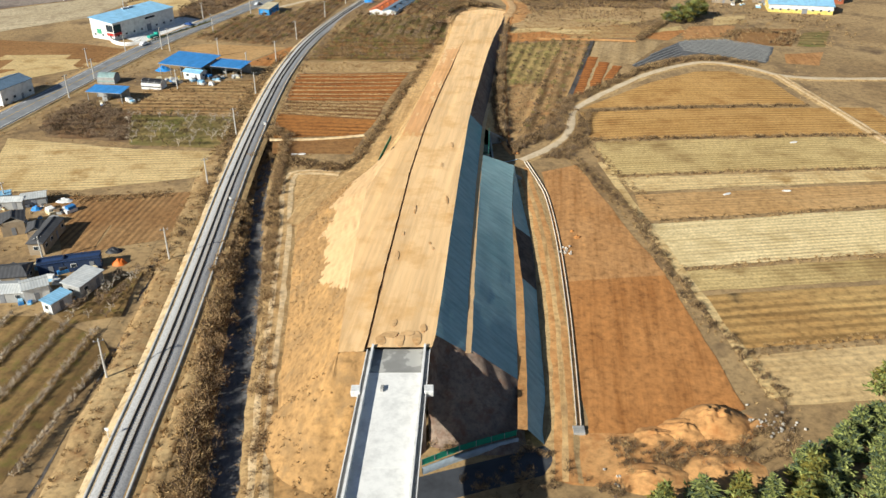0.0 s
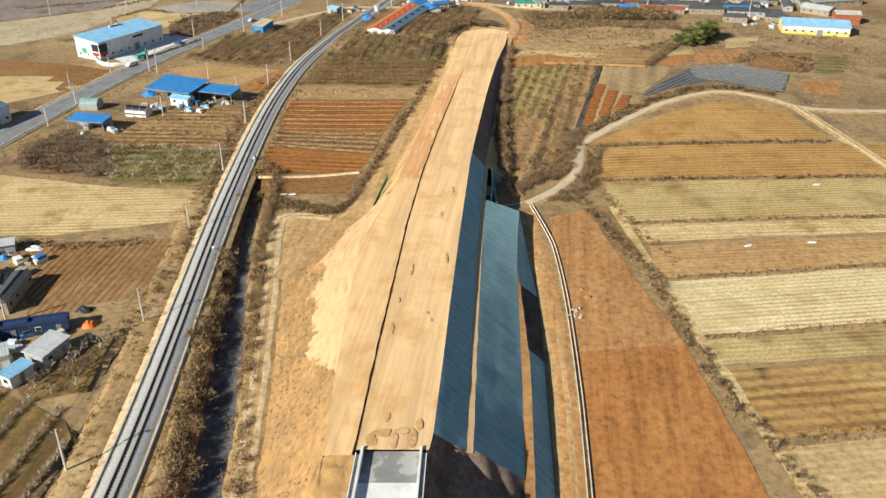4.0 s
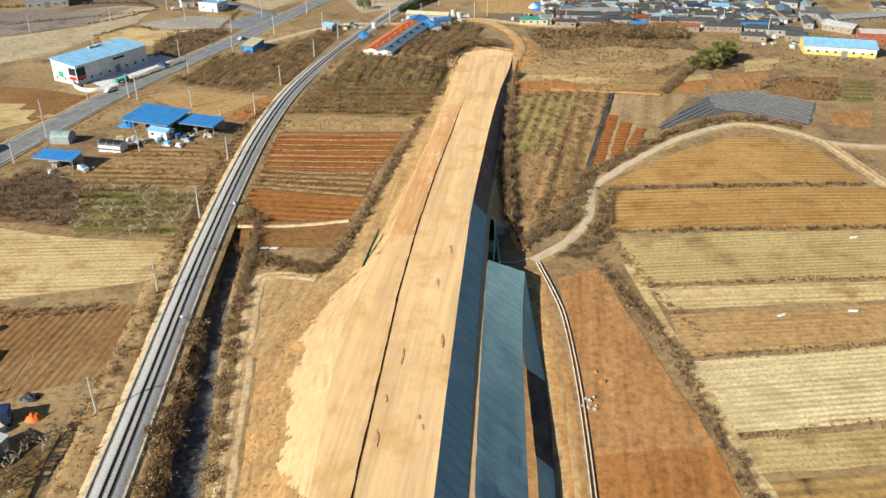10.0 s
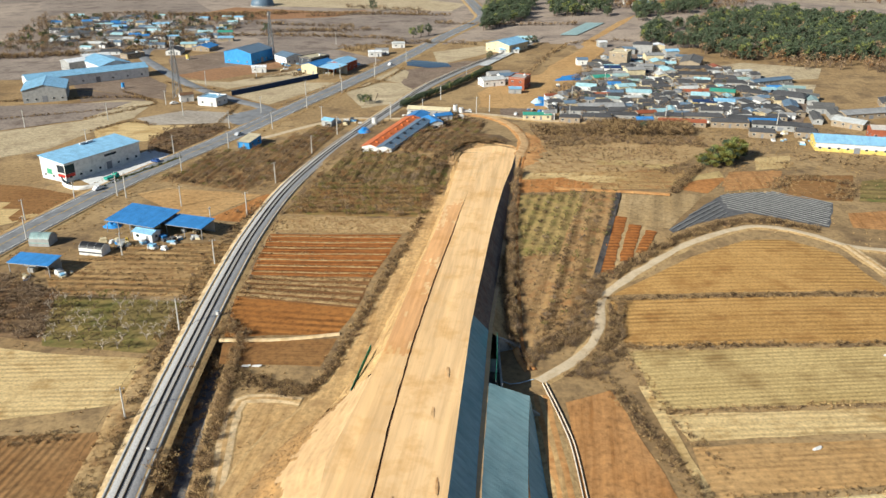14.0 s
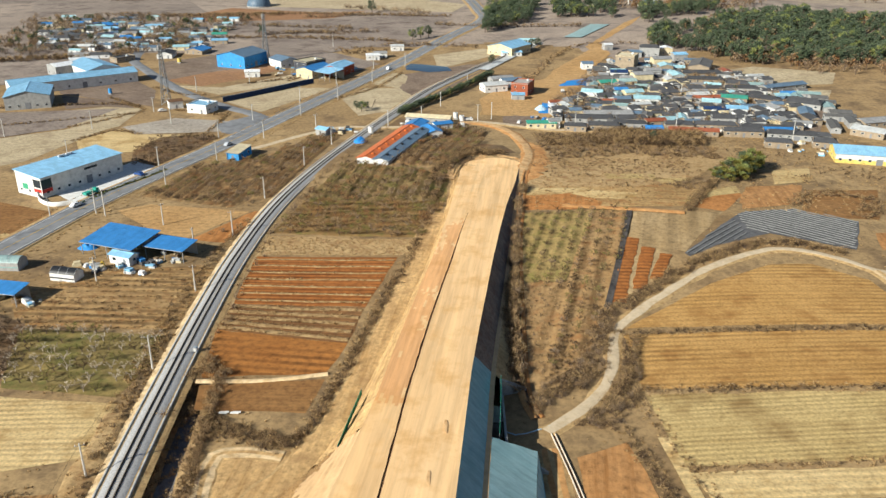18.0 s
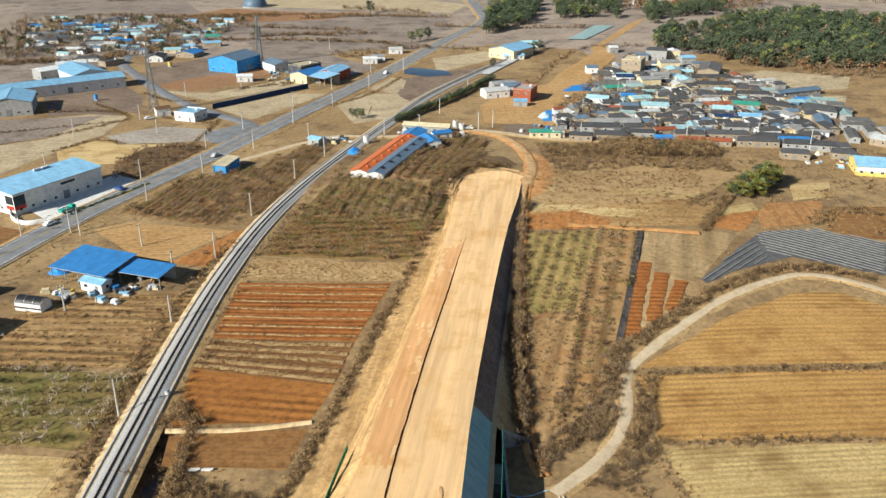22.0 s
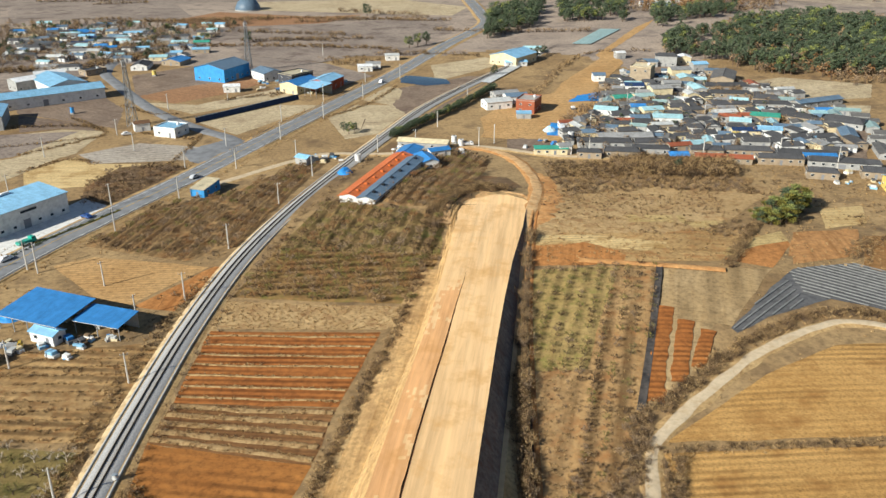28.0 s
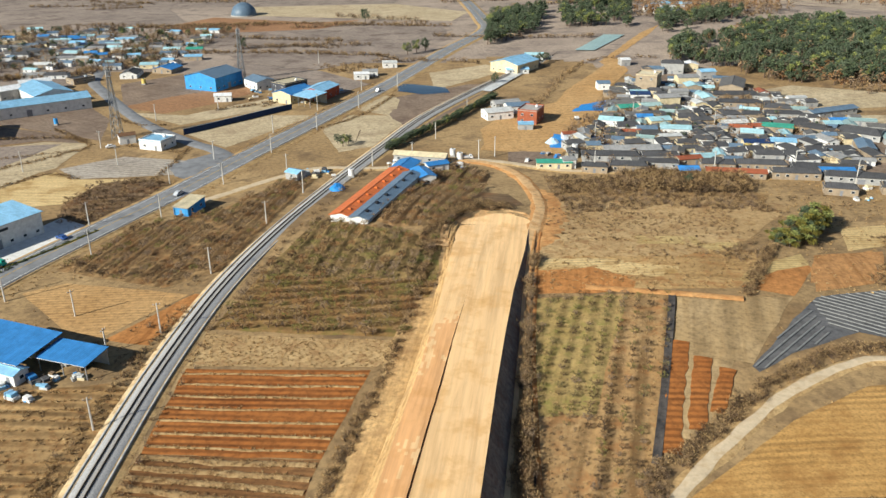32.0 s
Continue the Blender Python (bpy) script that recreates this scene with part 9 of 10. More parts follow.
scatter("toe_brush", "dark brush at the shaded embankment foot", "brush", BD + BR, band([(-2, 104), (5, 106), (12, 108)], 5, 2.5, 0.8, 1.8, 96) + patch([(-2, 92), (14, 104), (34, 92), (20, 84)], 60, 0.8, 2.0, 97) + patch([(28, 104), (50, 104), (62, 114), (58, 100), (30, 96)], 150, 0.7, 1.8, 98))

# orchards
ORCH = [f for f in FIELDS if f[0] == "orchard_floor"]
STYLE = [(OR, 0.1, 3.9, 2.1, 1.5, 2.3), (OR + OD, 1.42, 4.3, 1.7, 1.5, 2.4), (OD + OR, 1.30, 4.6, 1.7, 1.4, 2.2), (OD + OR, 1.40, 5.0, 1.5, 1.3, 2.2), (OD, 0.3, 4.0, 3.2, 1.8, 2.4), (OS + OD, 1.33, 3.7, 2.6, 1.0, 1.7), (OD + OB + OD, 0.1, 3.4, 2.3, 1.5, 2.2), (OP + OP + OS, 0.05, 4.6, 3.2, 1.9, 2.6), (TF + TF + TF + BR, 0.05, 3.6, 0.9, 0.4, 0.9), (OP + OB, 1.51, 3.6, 2.4, 1.6, 2.4)]
ORCHARD_WORDS = {5: "rows of young olive-brown fruit trees in winter orchard", 7: "rows of pale bare fruit trees with arching limbs over green weeds", 8: "bands of tan weeds and tussocks in fallow plot"}
for k, (f, st) in enumerate(zip(ORCH, STYLE)):
    ks, turn, gap, step, h0, h1 = st
    spots = rows_in(f[2], turn, gap, step, h0, h1, 200 + k, 0.1 if k not in (4, 5) else 0.2, 1.15)
    if k == 5:
        spots = [q for q in spots if q[1] > 292 or q[0] > 27 + (q[1] - 250) * 0.2]
    scatter("orchard_rows", ORCHARD_WORDS.get(k, "rows of bare pruned fruit trees in winter orchard"), "orchard", ks, spots)


def cane_rows(starts, turn, seed):
    """Low rows of pale pruned vine canes on posts. starts: the rows' near ends."""
    rs, c = np.random.RandomState(seed), Cloud()
    for sx, sy, ln in starts:
        ux, uy = math.cos(turn), math.sin(turn)
        k = 0.0
        while k < ln:
            x, y = sx + ux * k, sy + uy * k
            if int(k / 0.3) % 16 == 0:
                c.stem((x, y, 0), (x, y, 1.5), 0.06, 0.05, 11, 4)
            o = rs.normal() * 0.28
            c.blades(rs, 14, (x - uy * o, y + ux * o, 0.45 + 0.35 * rs.random()), (0.32, 0.32, 0.4), 0.8, 0.055, 11 if rs.random() < 0.75 else 2, 0.8, 0.0)
            # dark blades down one side stand for the row's cast shadow
            c.blades(rs, 2, (x + uy * 0.5, y - ux * 0.5, 0.2), (0.3, 0.3, 0.12), 0.4, 0.05, 3, 0.5, 0.0)
            k += 0.3
    return c.arrays()


VINE_ROWS = [(-92.3, 140, 5), (-87.0, 126, 19), (-81.4, 115, 26), (-75.4, 101, 38), (-69.9, 97, 33)]
tagged(new("vine_rows", plant_mesh("vine_rows", cane_rows(VINE_ROWS, 1.47, 3))), "rows of pale pruned vine canes on low posts", "vineyard", kind="stuff")
scatter("slope_foot_brush", "tangled tan and dark brush between embankment and ditch", "brush", BR + BR + BG + BD + [BR[0], TF[1]], [q for q in patch([(14.8, 243), (15.6, 257), (16.9, 268), (18.7, 283), (20.2, 296), (21.7, 309), (23.5, 324), (26.2, 350), (29.2, 376), (30, 376), (27.2, 352), (25.4, 337), (23.6, 317), (22.4, 299), (21.5, 284), (20.9, 271), (20.3, 259), (19.7, 248), (19, 242)], 560, 1.4, 3.6, 301, 0.8)])
scatter("lane_brush", "clumps of dark and pale brush beside the farm lane", "brush", BD + BR + BG, patch([(22, 233), (28, 240), (36, 250), (33, 252), (24, 244), (20.5, 238)], 90, 0.8, 2.0, 306, 1.1) + patch([(30, 230), (40, 240), (46, 258), (49, 256), (46, 240), (38, 228)], 150, 0.6, 1.8, 307, 1.1) + patch([(30, 247), (38, 262), (43, 280), (47, 282), (44, 266), (40, 252), (33, 243)], 150, 0.9, 2.2, 302, 1.2) + patch([(24, 244), (30, 246), (36, 262), (33, 268), (26, 262)], 70, 0.5, 1.4, 303) + patch([(22.5, 250), (23, 292), (34, 292), (38, 275), (30, 255)], 130, 0.3, 0.8, 304))
scatter("orchard_weeds", "pinkish tan tussocks under the orchard trees", "grass", TF + TF + [BR[1]], patch([(23.4, 250), (24, 296), (30, 350), (62, 350), (45, 283), (40, 266), (29, 245)], 1100, 0.3, 0.7, 305))

# trees that stand alone
def lone_tree(name, label, arr, x, y, h, w, turn):
    v, f, m = arr
    top = tagged(new(name), label, "tree")
    top.matrix_basis = pose(x, y, float(ground_height(x, y)), 0, 0, turn)
    q = v * np.array((w, w, h))
    for nm, sel in (("trunk", m == 0), ("crown", m != 0)):
        part(nm, plant_mesh(nm, (q, f[sel], m[sel])), top)
    return top


CF = [conifer(i, mm) for i, mm in enumerate(((6, 7, 6), (6, 5, 6), (7, 6, 7), (6, 6, 5)))]
rt = random.Random(8)
for x, y in [(50.5, 90), (58, 97), (60, 91), (66, 101), (69, 94), (74, 108), (77, 100), (80, 112), (84, 104), (66, 88), (75, 92), (45, 88), (39, 89), (34, 87.5), (86, 117), (54, 86), (90, 110), (70, 106), (63, 94), (72, 98), (80, 106), (86, 110), (62, 86), (70, 87), (78, 94), (84, 98), (90, 104), (94, 114), (57, 92), (82, 118), (90, 122), (74, 86)]:
    lone_tree("pine_tree", "green young pine tree on the hill edge", CF[rt.randrange(4)], x + rt.uniform(-1, 1), y + rt.uniform(-1, 1), rt.uniform(6, 9), rt.uniform(10, 14), rt.uniform(0, 360))
for x, y, h in [(112, 392, 8), (118, 397, 9), (124, 404, 9), (109, 386, 6), (127, 409, 7), (115, 389, 7), (121, 399, 8), (106, 390, 5)]:
    lone_tree("evergreen_tree", "broad yellow-green evergreen tree in dry meadow", PY[rt.randrange(3)], x, y, h, h * 1.25, rt.uniform(0, 360))
for x, y, h in [(-44, 507, 6), (-42, 511, 5), (-47, 512, 5), (29, 640, 7), (57, 690, 8), (61, 697, 8), (66, 706, 7), (-22, 745, 10), (-16, 752, 10), (-28, 738, 9), (-150, 760, 9), (-75, 905, 12), (95, 452, 5)]:
    lone_tree("evergreen_tree", "dark green evergreen tree beside the railway", PN[rt.randrange(5)], x, y, h, h * 1.0, rt.uniform(0, 360))
scatter("track_hedge", "clipped dark evergreen hedge beside railway", "hedge", PN, band([(-24, 499), (-13.8, 519), (3, 550), (17, 579), (27, 602)], 2.6, 1.4, 3.0, 4.4, 110, 0, 0.9))
# woods
WOOD_A = [(143, 700), (165, 690), (186, 655), (215, 628), (300, 632), (390, 700), (400, 800), (345, 806), (300, 830), (240, 810), (190, 775), (160, 745)]
scatter("pine_wood", "dense dark green pine wood on low hill", "wood", PN, [s for s in patch(WOOD_A, 820, 6, 13.5, 120, 1.0) if noise.noise(Vector((s[0] * 0.035, s[1] * 0.035, 4))) > -0.3])
scatter("wood_gaps", "bare grey and russet trees among the pines", "wood", RT + BT + BT, patch(WOOD_A, 150, 6, 10, 140, 0.95))
scatter("wood_edge", "bare grey and russet trees at the wood's edge", "wood", RT + BT + BT, patch([(220, 600), (300, 600), (300, 640), (230, 640)], 46, 4, 8, 121, 0.95) + patch([(190, 636), (300, 636), (300, 648), (190, 648)], 30, 5, 8, 122, 0.9))
scatter("far_wood", "far dark evergreen wood", "wood", PN, patch([(95, 846), (145, 834), (172, 975), (105, 972)], 90, 8, 13, 123) + patch([(25, 770), (70, 823), (90, 960), (42, 930)], 90, 8, 13, 124) + patch([(165, 800), (240, 850), (250, 880), (175, 880)], 60, 7, 12, 125))
scatter("far_bare_wood", "far bare winter trees and brush", "wood", BT + RT, patch([(160, 880), (300, 880), (280, 1000), (180, 1010)], 160, 6, 10, 226) + patch([(160, 1010), (480, 960), (520, 1250), (120, 1200)], 500, 6, 10, 126) + patch([(110, 1000), (260, 1010), (200, 1150), (90, 1100)], 120, 7, 11, 127))
scatter("far_brush", "far lines of dark hedge and brush between fields", "brush", BD + BR, band([(-330, 700), (-230, 740), (-120, 745), (-40, 730)], 7, 1.0, 1.5, 3.5, 128) + band([(-300, 860), (-150, 890), (0, 870)], 6, 0.8, 1.5, 3.5, 129) + band([(-260, 505), (-190, 520), (-162, 516)], 3, 1.2, 1.0, 2.0, 130) + band([(-225, 470), (-160, 500)], 2, 1.0, 0.8, 1.6, 131) + band([(-120, 575), (-80, 600)], 3, 1.4, 0.8, 2.0, 132) + patch([(-90, 700), (-60, 705), (-40, 690), (-70, 672)], 80, 1, 2.5, 133) + band([(-400, 620), (-250, 660), (-200, 720)], 12, 1.4, 2, 5, 134) + band([(40, 560), (90, 700), (140, 715)], 6, 0.5, 1, 3, 135))
scatter("village_trees", "bare garden trees and shrubs among village houses", "tree", BT + BG, patch([(50, 480), (180, 480), (190, 600), (150, 640), (100, 620), (60, 540)], 620, 2, 5, 136, 0.9) + patch([(-330, 660), (-190, 690), (-170, 860), (-380, 860)], 420, 3, 6.5, 137, 0.95))
scatter("village_evergreens", "dark evergreen garden trees among village houses", "tree", PN, patch([(60, 480), (180, 480), (190, 600), (150, 640), (100, 620), (70, 540)], 40, 2.5, 5, 138, 0.9) + patch([(-330, 670), (-190, 695), (-175, 850), (-370, 850)], 150, 3, 6, 139, 1.0))
far_spots = []
rf = random.Random(77)
for _ in range(60):
    x, y = rf.uniform(-480, 330), rf.uniform(700, 1350)
    a = rf.uniform(-0.5, 0.35)
    ln = rf.uniform(40, 130)
    if near_line(x, y, ROAD[::3]) > 25 and near_line(x + ln * math.cos(a), y + ln * math.sin(a), ROAD[::3]) > 25:
        far_spots += band([(x, y), (x + ln * 0.5 * math.cos(a), y + ln * 0.5 * math.sin(a) + rf.uniform(-6, 6)), (x + ln * math.cos(a), y + ln * math.sin(a))], rf.uniform(3, 10), 0.5, 1.5, 4.5, rf.randrange(999))
scatter("field_hedges", "far dark hedges and scrub between winter fields", "hedge", BD + BG + BT[:1], far_spots)
scatter("roadside_shrubs", "clipped green shrubs along the yard edge", "hedge", PN, band([(-133, 362), (-127, 376), (-119, 394), (-113, 406)], 1.0, 1.5, 0.9, 1.4, 150, 0, 1.0))

# ---- poles, pylons, wires ----
POLE_MAT = plain("grey_concrete_pole", (0.55, 0.53, 0.49), 0.8, 0, 0.15)
DARK_STEEL = plain("dark_grey_steel", (0.16, 0.17, 0.18), 0.55, 0.4, 0.15)
WIRE = plain("black_cable", (0.03, 0.03, 0.03), 0.6)


def cyl_mesh(name, r0, r1, h, mat, n=8):
    c = Cloud()
    c.stem((0, 0, 0), (0, 0, h), r0, r1, 0, n)
    v, f, _ = c.arrays()
    v, f = v.tolist(), f.tolist()
    f.append(tuple(range(n, 2 * n)))
    return mesh_from(name, v, f, mat)


POLE_PARTS = (cyl_mesh("shaft", 0.24, 0.15, 1.0, POLE_MAT), box_mesh("crossarm", 1.9, 0.12, 0.12, DARK_STEEL, 0.01), cyl_mesh("insulator", 0.07, 0.05, 0.3, WHITE_LINE, 6))


def pole(x, y, h, turn=0.0, lean=0.0, arms=1):
    p = tagged(new("utility_pole"), "grey concrete utility pole with steel crossarm", "pole", "utility poles along road and railway")
    p.matrix_basis = pose(x, y, H(x, y) - 0.2, lean, 0, turn)
    sh = part("shaft", POLE_PARTS[0], p)
    sh.matrix_basis = Matrix.Diagonal((1, 1, h, 1))
    for k in range(arms):
        a = part("crossarm", POLE_PARTS[1], p)
        a.matrix_basis = pose(0, 0, h - 0.5 - 0.9 * k)
        for u in (-0.8, 0, 0.8):
            part("insulator", POLE_PARTS[2], a).matrix_basis = pose(u, 0, 0.06)
    return Vector((x, y, H(x, y) + h - 0.4))


def wire(a, b, sag=0.5):
    n = 10
    pts = [a.lerp(b, i / n) - Vector((0, 0, 4 * sag * (i / n) * (1 - i / n))) for i in range(n + 1)]
    side = (b - a).cross(Vector((0, 0, 1))).normalized() * 0.022
    v = [tuple(p + o) for p in pts for o in (side, -side, Vector((0, 0, 0.03)))]
    f = [(3 * i + k, 3 * i + (k + 1) % 3, 3 * i + 3 + (k + 1) % 3, 3 * i + 3 + k) for i in range(n) for k in range(3)]
    tagged(new("overhead_wire", mesh_from("overhead_wire", v, f, WIRE)), "thin black overhead cable between poles", "cable")


RAIL_POLES = [(-63.9, 122.8, 9), (-65.2, 168.5, 9), (-66.8, 212, 8.5), (-67.4, 252, 9), (-69.3, 294, 8.5), (-69.0, 336, 9), (-66, 372, 8.5), (-58, 412, 8.5), (-51, 444, 9)]
tops = [pole(x, y, h, 20, (-4 if k % 3 == 0 else 2)) for k, (x, y, h) in enumerate(RAIL_POLES)]
for a, b in zip(tops[:-1], tops[1:]):
    wire(a, b, 0.7)
ROAD_POLES = [(-146, 250, 9), (-137, 290, 9), (-135.3, 311, 9), (-122.3, 355.5, 10), (-118.3, 353.6, 10), (-107, 385, 9), (-96, 418, 9), (-84, 455, 9), (-74, 497, 9), (-60, 535, 9), (-45, 580, 9), (-28, 632, 9), (-145, 330, 8), (-137, 352, 8), (-118, 410, 9), (-105, 455, 9), (-96, 486, 9), (-80, 530, 9), (-66, 575, 9), (-48, 622, 9)]
tops = [pole(x, y, h, 55, 0, 1 + k % 2) for k, (x, y, h) in enumerate(ROAD_POLES)]
for i in (0, 1, 2, 4, 5, 6, 7, 8, 9, 10):
    wire(tops[i], tops[i + 1 if i != 2 else 3], 0.8)
for x, y, h in [(-143.4, 553, 9), (-118, 575, 8), (-85.6, 706, 9), (-135, 480, 8), (-152, 505, 8), (-170, 470, 9), (-205, 455, 9), (-28, 478, 8), (-12, 487, 8), (16, 487, 9), (23, 492, 9), (62, 470, 9), (110, 470, 9), (142, 470, 9), (160, 455, 10), (70, 520, 8), (130, 540, 8), (95, 560, 8), (-3, 520, 8), (12, 570, 8), (-62, 470, 8), (-100, 300, 8), (-95, 345, 8), (-79, 326, 7), (-118, 199, 7), (-95, 168, 7), (-160, 420, 9)]:
    pole(x, y, h, (x * 7) % 90)


def pylon(x, y, h, w):
    """Lattice tower: four legs, rings, diagonals and crossarms."""
    t = tagged(new("lattice_mast"), "tall grey lattice steel mast", "mast")
    t.matrix_basis = pose(x, y, H(x, y))
    sx = ((-1, -1), (1, -1), (1, 1), (-1, 1))
    ww = lambda z: w * (1 - 0.78 * z / h) / 2
    lv = [h * i / 9 for i in range(10)]
    c = Cloud()
    for a, b in sx:
        leg = Cloud()
        leg.stem((a * ww(0), b * ww(0), 0), (a * ww(h), b * ww(h), h), 0.2, 0.12, 0, 4)
        v, f, _ = leg.arrays()
        part("leg", mesh_from("leg", v.tolist(), f.tolist(), GALV), t)
    for i, (z0, z1) in enumerate(zip(lv[:-1], lv[1:])):
        for k in range(4):
            (a, b), (a2, b2) = sx[k], sx[(k + 1) % 4]
            for p, q in (((a, b, z0), (a2, b2, z1)), ((a2, b2, z0), (a, b, z1)), ((a, b, z1), (a2, b2, z1))):
                br = Cloud()
                br.stem((p[0] * ww(p[2]), p[1] * ww(p[2]), p[2]), (q[0] * ww(q[2]), q[1] * ww(q[2]), q[2]), 0.1, 0.1, 0, 3)
                v, f, _ = br.arrays()
                part("brace", mesh_from("brace", v.tolist(), f.tolist(), DARK_STEEL), t)
    for z in (h * 0.97, h * 0.9):
        part("platform", box_mesh("platform", 2.2, 2.2, 0.15, GALV, 0.0, (0, 0, z)), t)
    for a in range(3):
        part("antenna", box_mesh("antenna", 0.3, 0.2, 2.0, WHITE_LINE, 0.05, (1.2 * math.cos(a * 2.1), 1.2 * math.sin(a * 2.1), h * 0.95)), t)
    part("lightning_rod", cyl_mesh("lightning_rod", 0.06, 0.03, 3.0, GALV, 5), t).matrix_basis = pose(0, 0, h)


pylon(-150.5, 521.5, 32, 4.2)
pylon(-124, 652, 31, 4.0)

# ---- road furniture ----
def guard_rail(side, i0, i1):
    line = ROAD[i0:i1]
    nrm = sides(line)
    g = tagged(new("guard_rail"), "galvanised steel guard rail along the road", "guard rail")
    part("beam", ribbon("beam", line, [(side - 0.04, 0.85), (side + 0.02, 0.95), (side - 0.04, 1.05), (side + 0.02, 1.15)], GALV, 0.0), g)
    pm = box_mesh("post", 0.12, 0.12, 0.9, GALV, 0.0, (0, 0, 0.75))
    for (x, y), (nx, ny) in list(zip(line, nrm))[:: 1]:
        part("post", pm, g).matrix_basis = pose(x + nx * (side + 0.1), y + ny * (side + 0.1), H(x, y))


guard_rail(5.9, 8, 48)
guard_rail(5.9, 58, 86)
guard_rail(-5.9, 60, 86)


def marker(x, y, h, label, mat):
    m = tagged(new("marker_post"), label, "marker")
    m.matrix_basis = pose(x, y, 0.3)
    part("post", cyl_mesh("post", 0.07, 0.06, h, mat, 6), m)
    part("plate", box_mesh("plate", 0.7, 0.08, 0.7, WHITE_LINE, 0.05, (0, -0.06, h)), m)


marker(-57.4, 105.6, 2.2, "white railway marker post with round plate", WHITE_LINE)
marker(-57.6, 200, 1.2, "white railway marker post with small plate", WHITE_LINE)
cab = tagged(new("relay_cabinet"), "white railway relay cabinet beside the track", "cabinet")
cab.matrix_basis = pose(-59.2, 259.7, 0.1)
part("body", box_mesh("body", 1.0, 0.7, 1.3, WHITE_LINE, 0.04, (0, 0, 0.85)), cab)
part("lid", box_mesh("lid", 1.1, 0.8, 0.1, PANEL, 0.02, (0, 0, 1.55)), cab)
part("plinth", box_mesh("plinth", 1.2, 0.9, 0.25, CONCRETE_GREY, 0.02, (0, 0, 0.12)), cab)

# ---- vehicles ----
TYRE = plain("black_tyre", (0.02, 0.02, 0.02), 0.8)


def vehicle(name, label, x, y, z, turn, length, width, height, paint, cargo=None):
    v = tagged(new(name), label, "vehicle")
    v.matrix_basis = pose(x, y, z, 0, 0, turn)
    P = plain("paint_" + label.split()[0] + "_" + name, paint, 0.3, 0.1, 0.1)
    l, w = length / 2, width / 2
    if cargo is None:
        prof = [(-l, 0.35), (-l, 0.85), (-l * 0.78, 0.95), (-l * 0.5, height), (l * 0.25, height), (l * 0.55, 0.95), (l * 0.95, 0.85), (l, 0.35)]
    else:
        prof = [(l * 0.45, 0.5), (l * 0.45, height), (l * 0.85, height), (l, height * 0.6), (l, 0.5)]
        part("cargo_bed", box_mesh("cargo_bed", length * 0.68, width, 0.9, cargo, 0.05, (-l * 0.3, 0, 1.1)), v)
        part("chassis", box_mesh("chassis", length * 0.95, width * 0.5, 0.25, DARK_STEEL, 0.02, (0, 0, 0.55)), v)
    n = len(prof)
    vs = [(p[0], s * w * (0.9 if p[1] > 1.2 else 1), p[1]) for s in (-1, 1) for p in prof]
    fs = [tuple(range(n)), tuple(range(2 * n - 1, n - 1, -1))] + [(i, i + n, (i + 1) % n + n, (i + 1) % n) for i in range(n)]
    me = mesh_from("body", vs, fs, P)
    bm = bmesh.new()
    bm.from_mesh(me)
    bmesh.ops.recalc_face_normals(bm, faces=bm.faces)
    bmesh.ops.bevel(bm, geom=bm.edges[:], offset=0.05, segments=1, affect="EDGES")
    bm.to_mesh(me)
    bm.free()
    part("body", me, v)
    part("windscreen", box_mesh("windscreen", 0.05, width * 0.8, 0.5, GLASS_DARK, 0, (l * (0.42 if cargo is None else 0.95), 0, height * 0.82)), v)
    for s in (-1, 1):
        part("side_window", box_mesh("side_window", length * (0.35 if cargo is None else 0.14), 0.04, 0.4, GLASS_DARK, 0, (-l * 0.1 if cargo is None else l * 0.66, s * (w * 0.93 + 0.02), height * 0.84)), v)
        part("headlight", box_mesh("headlight", 0.08, 0.3, 0.16, WHITE_LINE, 0.02, (l, s * w * 0.7, 0.7)), v)
        for u in (-0.62, 0.62):
            c = cyl_mesh("wheel", 0.33, 0.33, 0.22, TYRE, 12)
            part("wheel", c, v).matrix_basis = pose(u * l, s * w * 0.9 - 0.11, 0.33, -90, 0, 0)
    return v


vehicle("car", "white saloon car driving on the asphalt road", -131.8, 361.5, 0.6, 63, 4.6, 1.85, 1.5, (0.8, 0.8, 0.8))
vehicle("car", "silver car driving on the asphalt road", -97, 441, 0.6, 68, 4.5, 1.8, 1.5, (0.5, 0.52, 0.55))
vehicle("car", "white van on the distant road", -38, 618, 0.6, 71, 4.8, 1.9, 1.9, (0.8, 0.8, 0.8))
vehicle("truck", "green flatbed truck parked in warehouse yard", -131.6, 374.5, 0.45, 62, 6.2, 2.2, 2.2, (0.03, 0.4, 0.3), plain("green_truck_bed", (0.04, 0.35, 0.28), 0.5))
vehicle("car", "blue car parked in front of warehouse", -122, 398, 0.45, 150, 4.4, 1.8, 1.5, (0.04, 0.1, 0.3))
vehicle("car", "white car parked by a farm track", -147.5, 505, 0.2, 30, 4.4, 1.8, 1.5, (0.75, 0.75, 0.75))
vehicle("truck", "white pickup truck parked by the lane", 11, 487, 0.5, 10, 5, 1.8, 1.9, (0.8, 0.8, 0.8), plain("white_truck_bed", (0.6, 0.6, 0.6), 0.5))
vehicle("truck", "yellow farm machine beside open shed", -103, 309, 0.2, 20, 3.8, 1.6, 1.9, (0.6, 0.4, 0.05), plain("grey_bed", (0.3, 0.3, 0.3), 0.5))

# ---- sheets, tanks, clutter ----
BLUE_SHEET = plain("blue_tarpaulin", (0.03, 0.24, 0.62), 0.5, 0, 0.25, 0.8, 0.2)
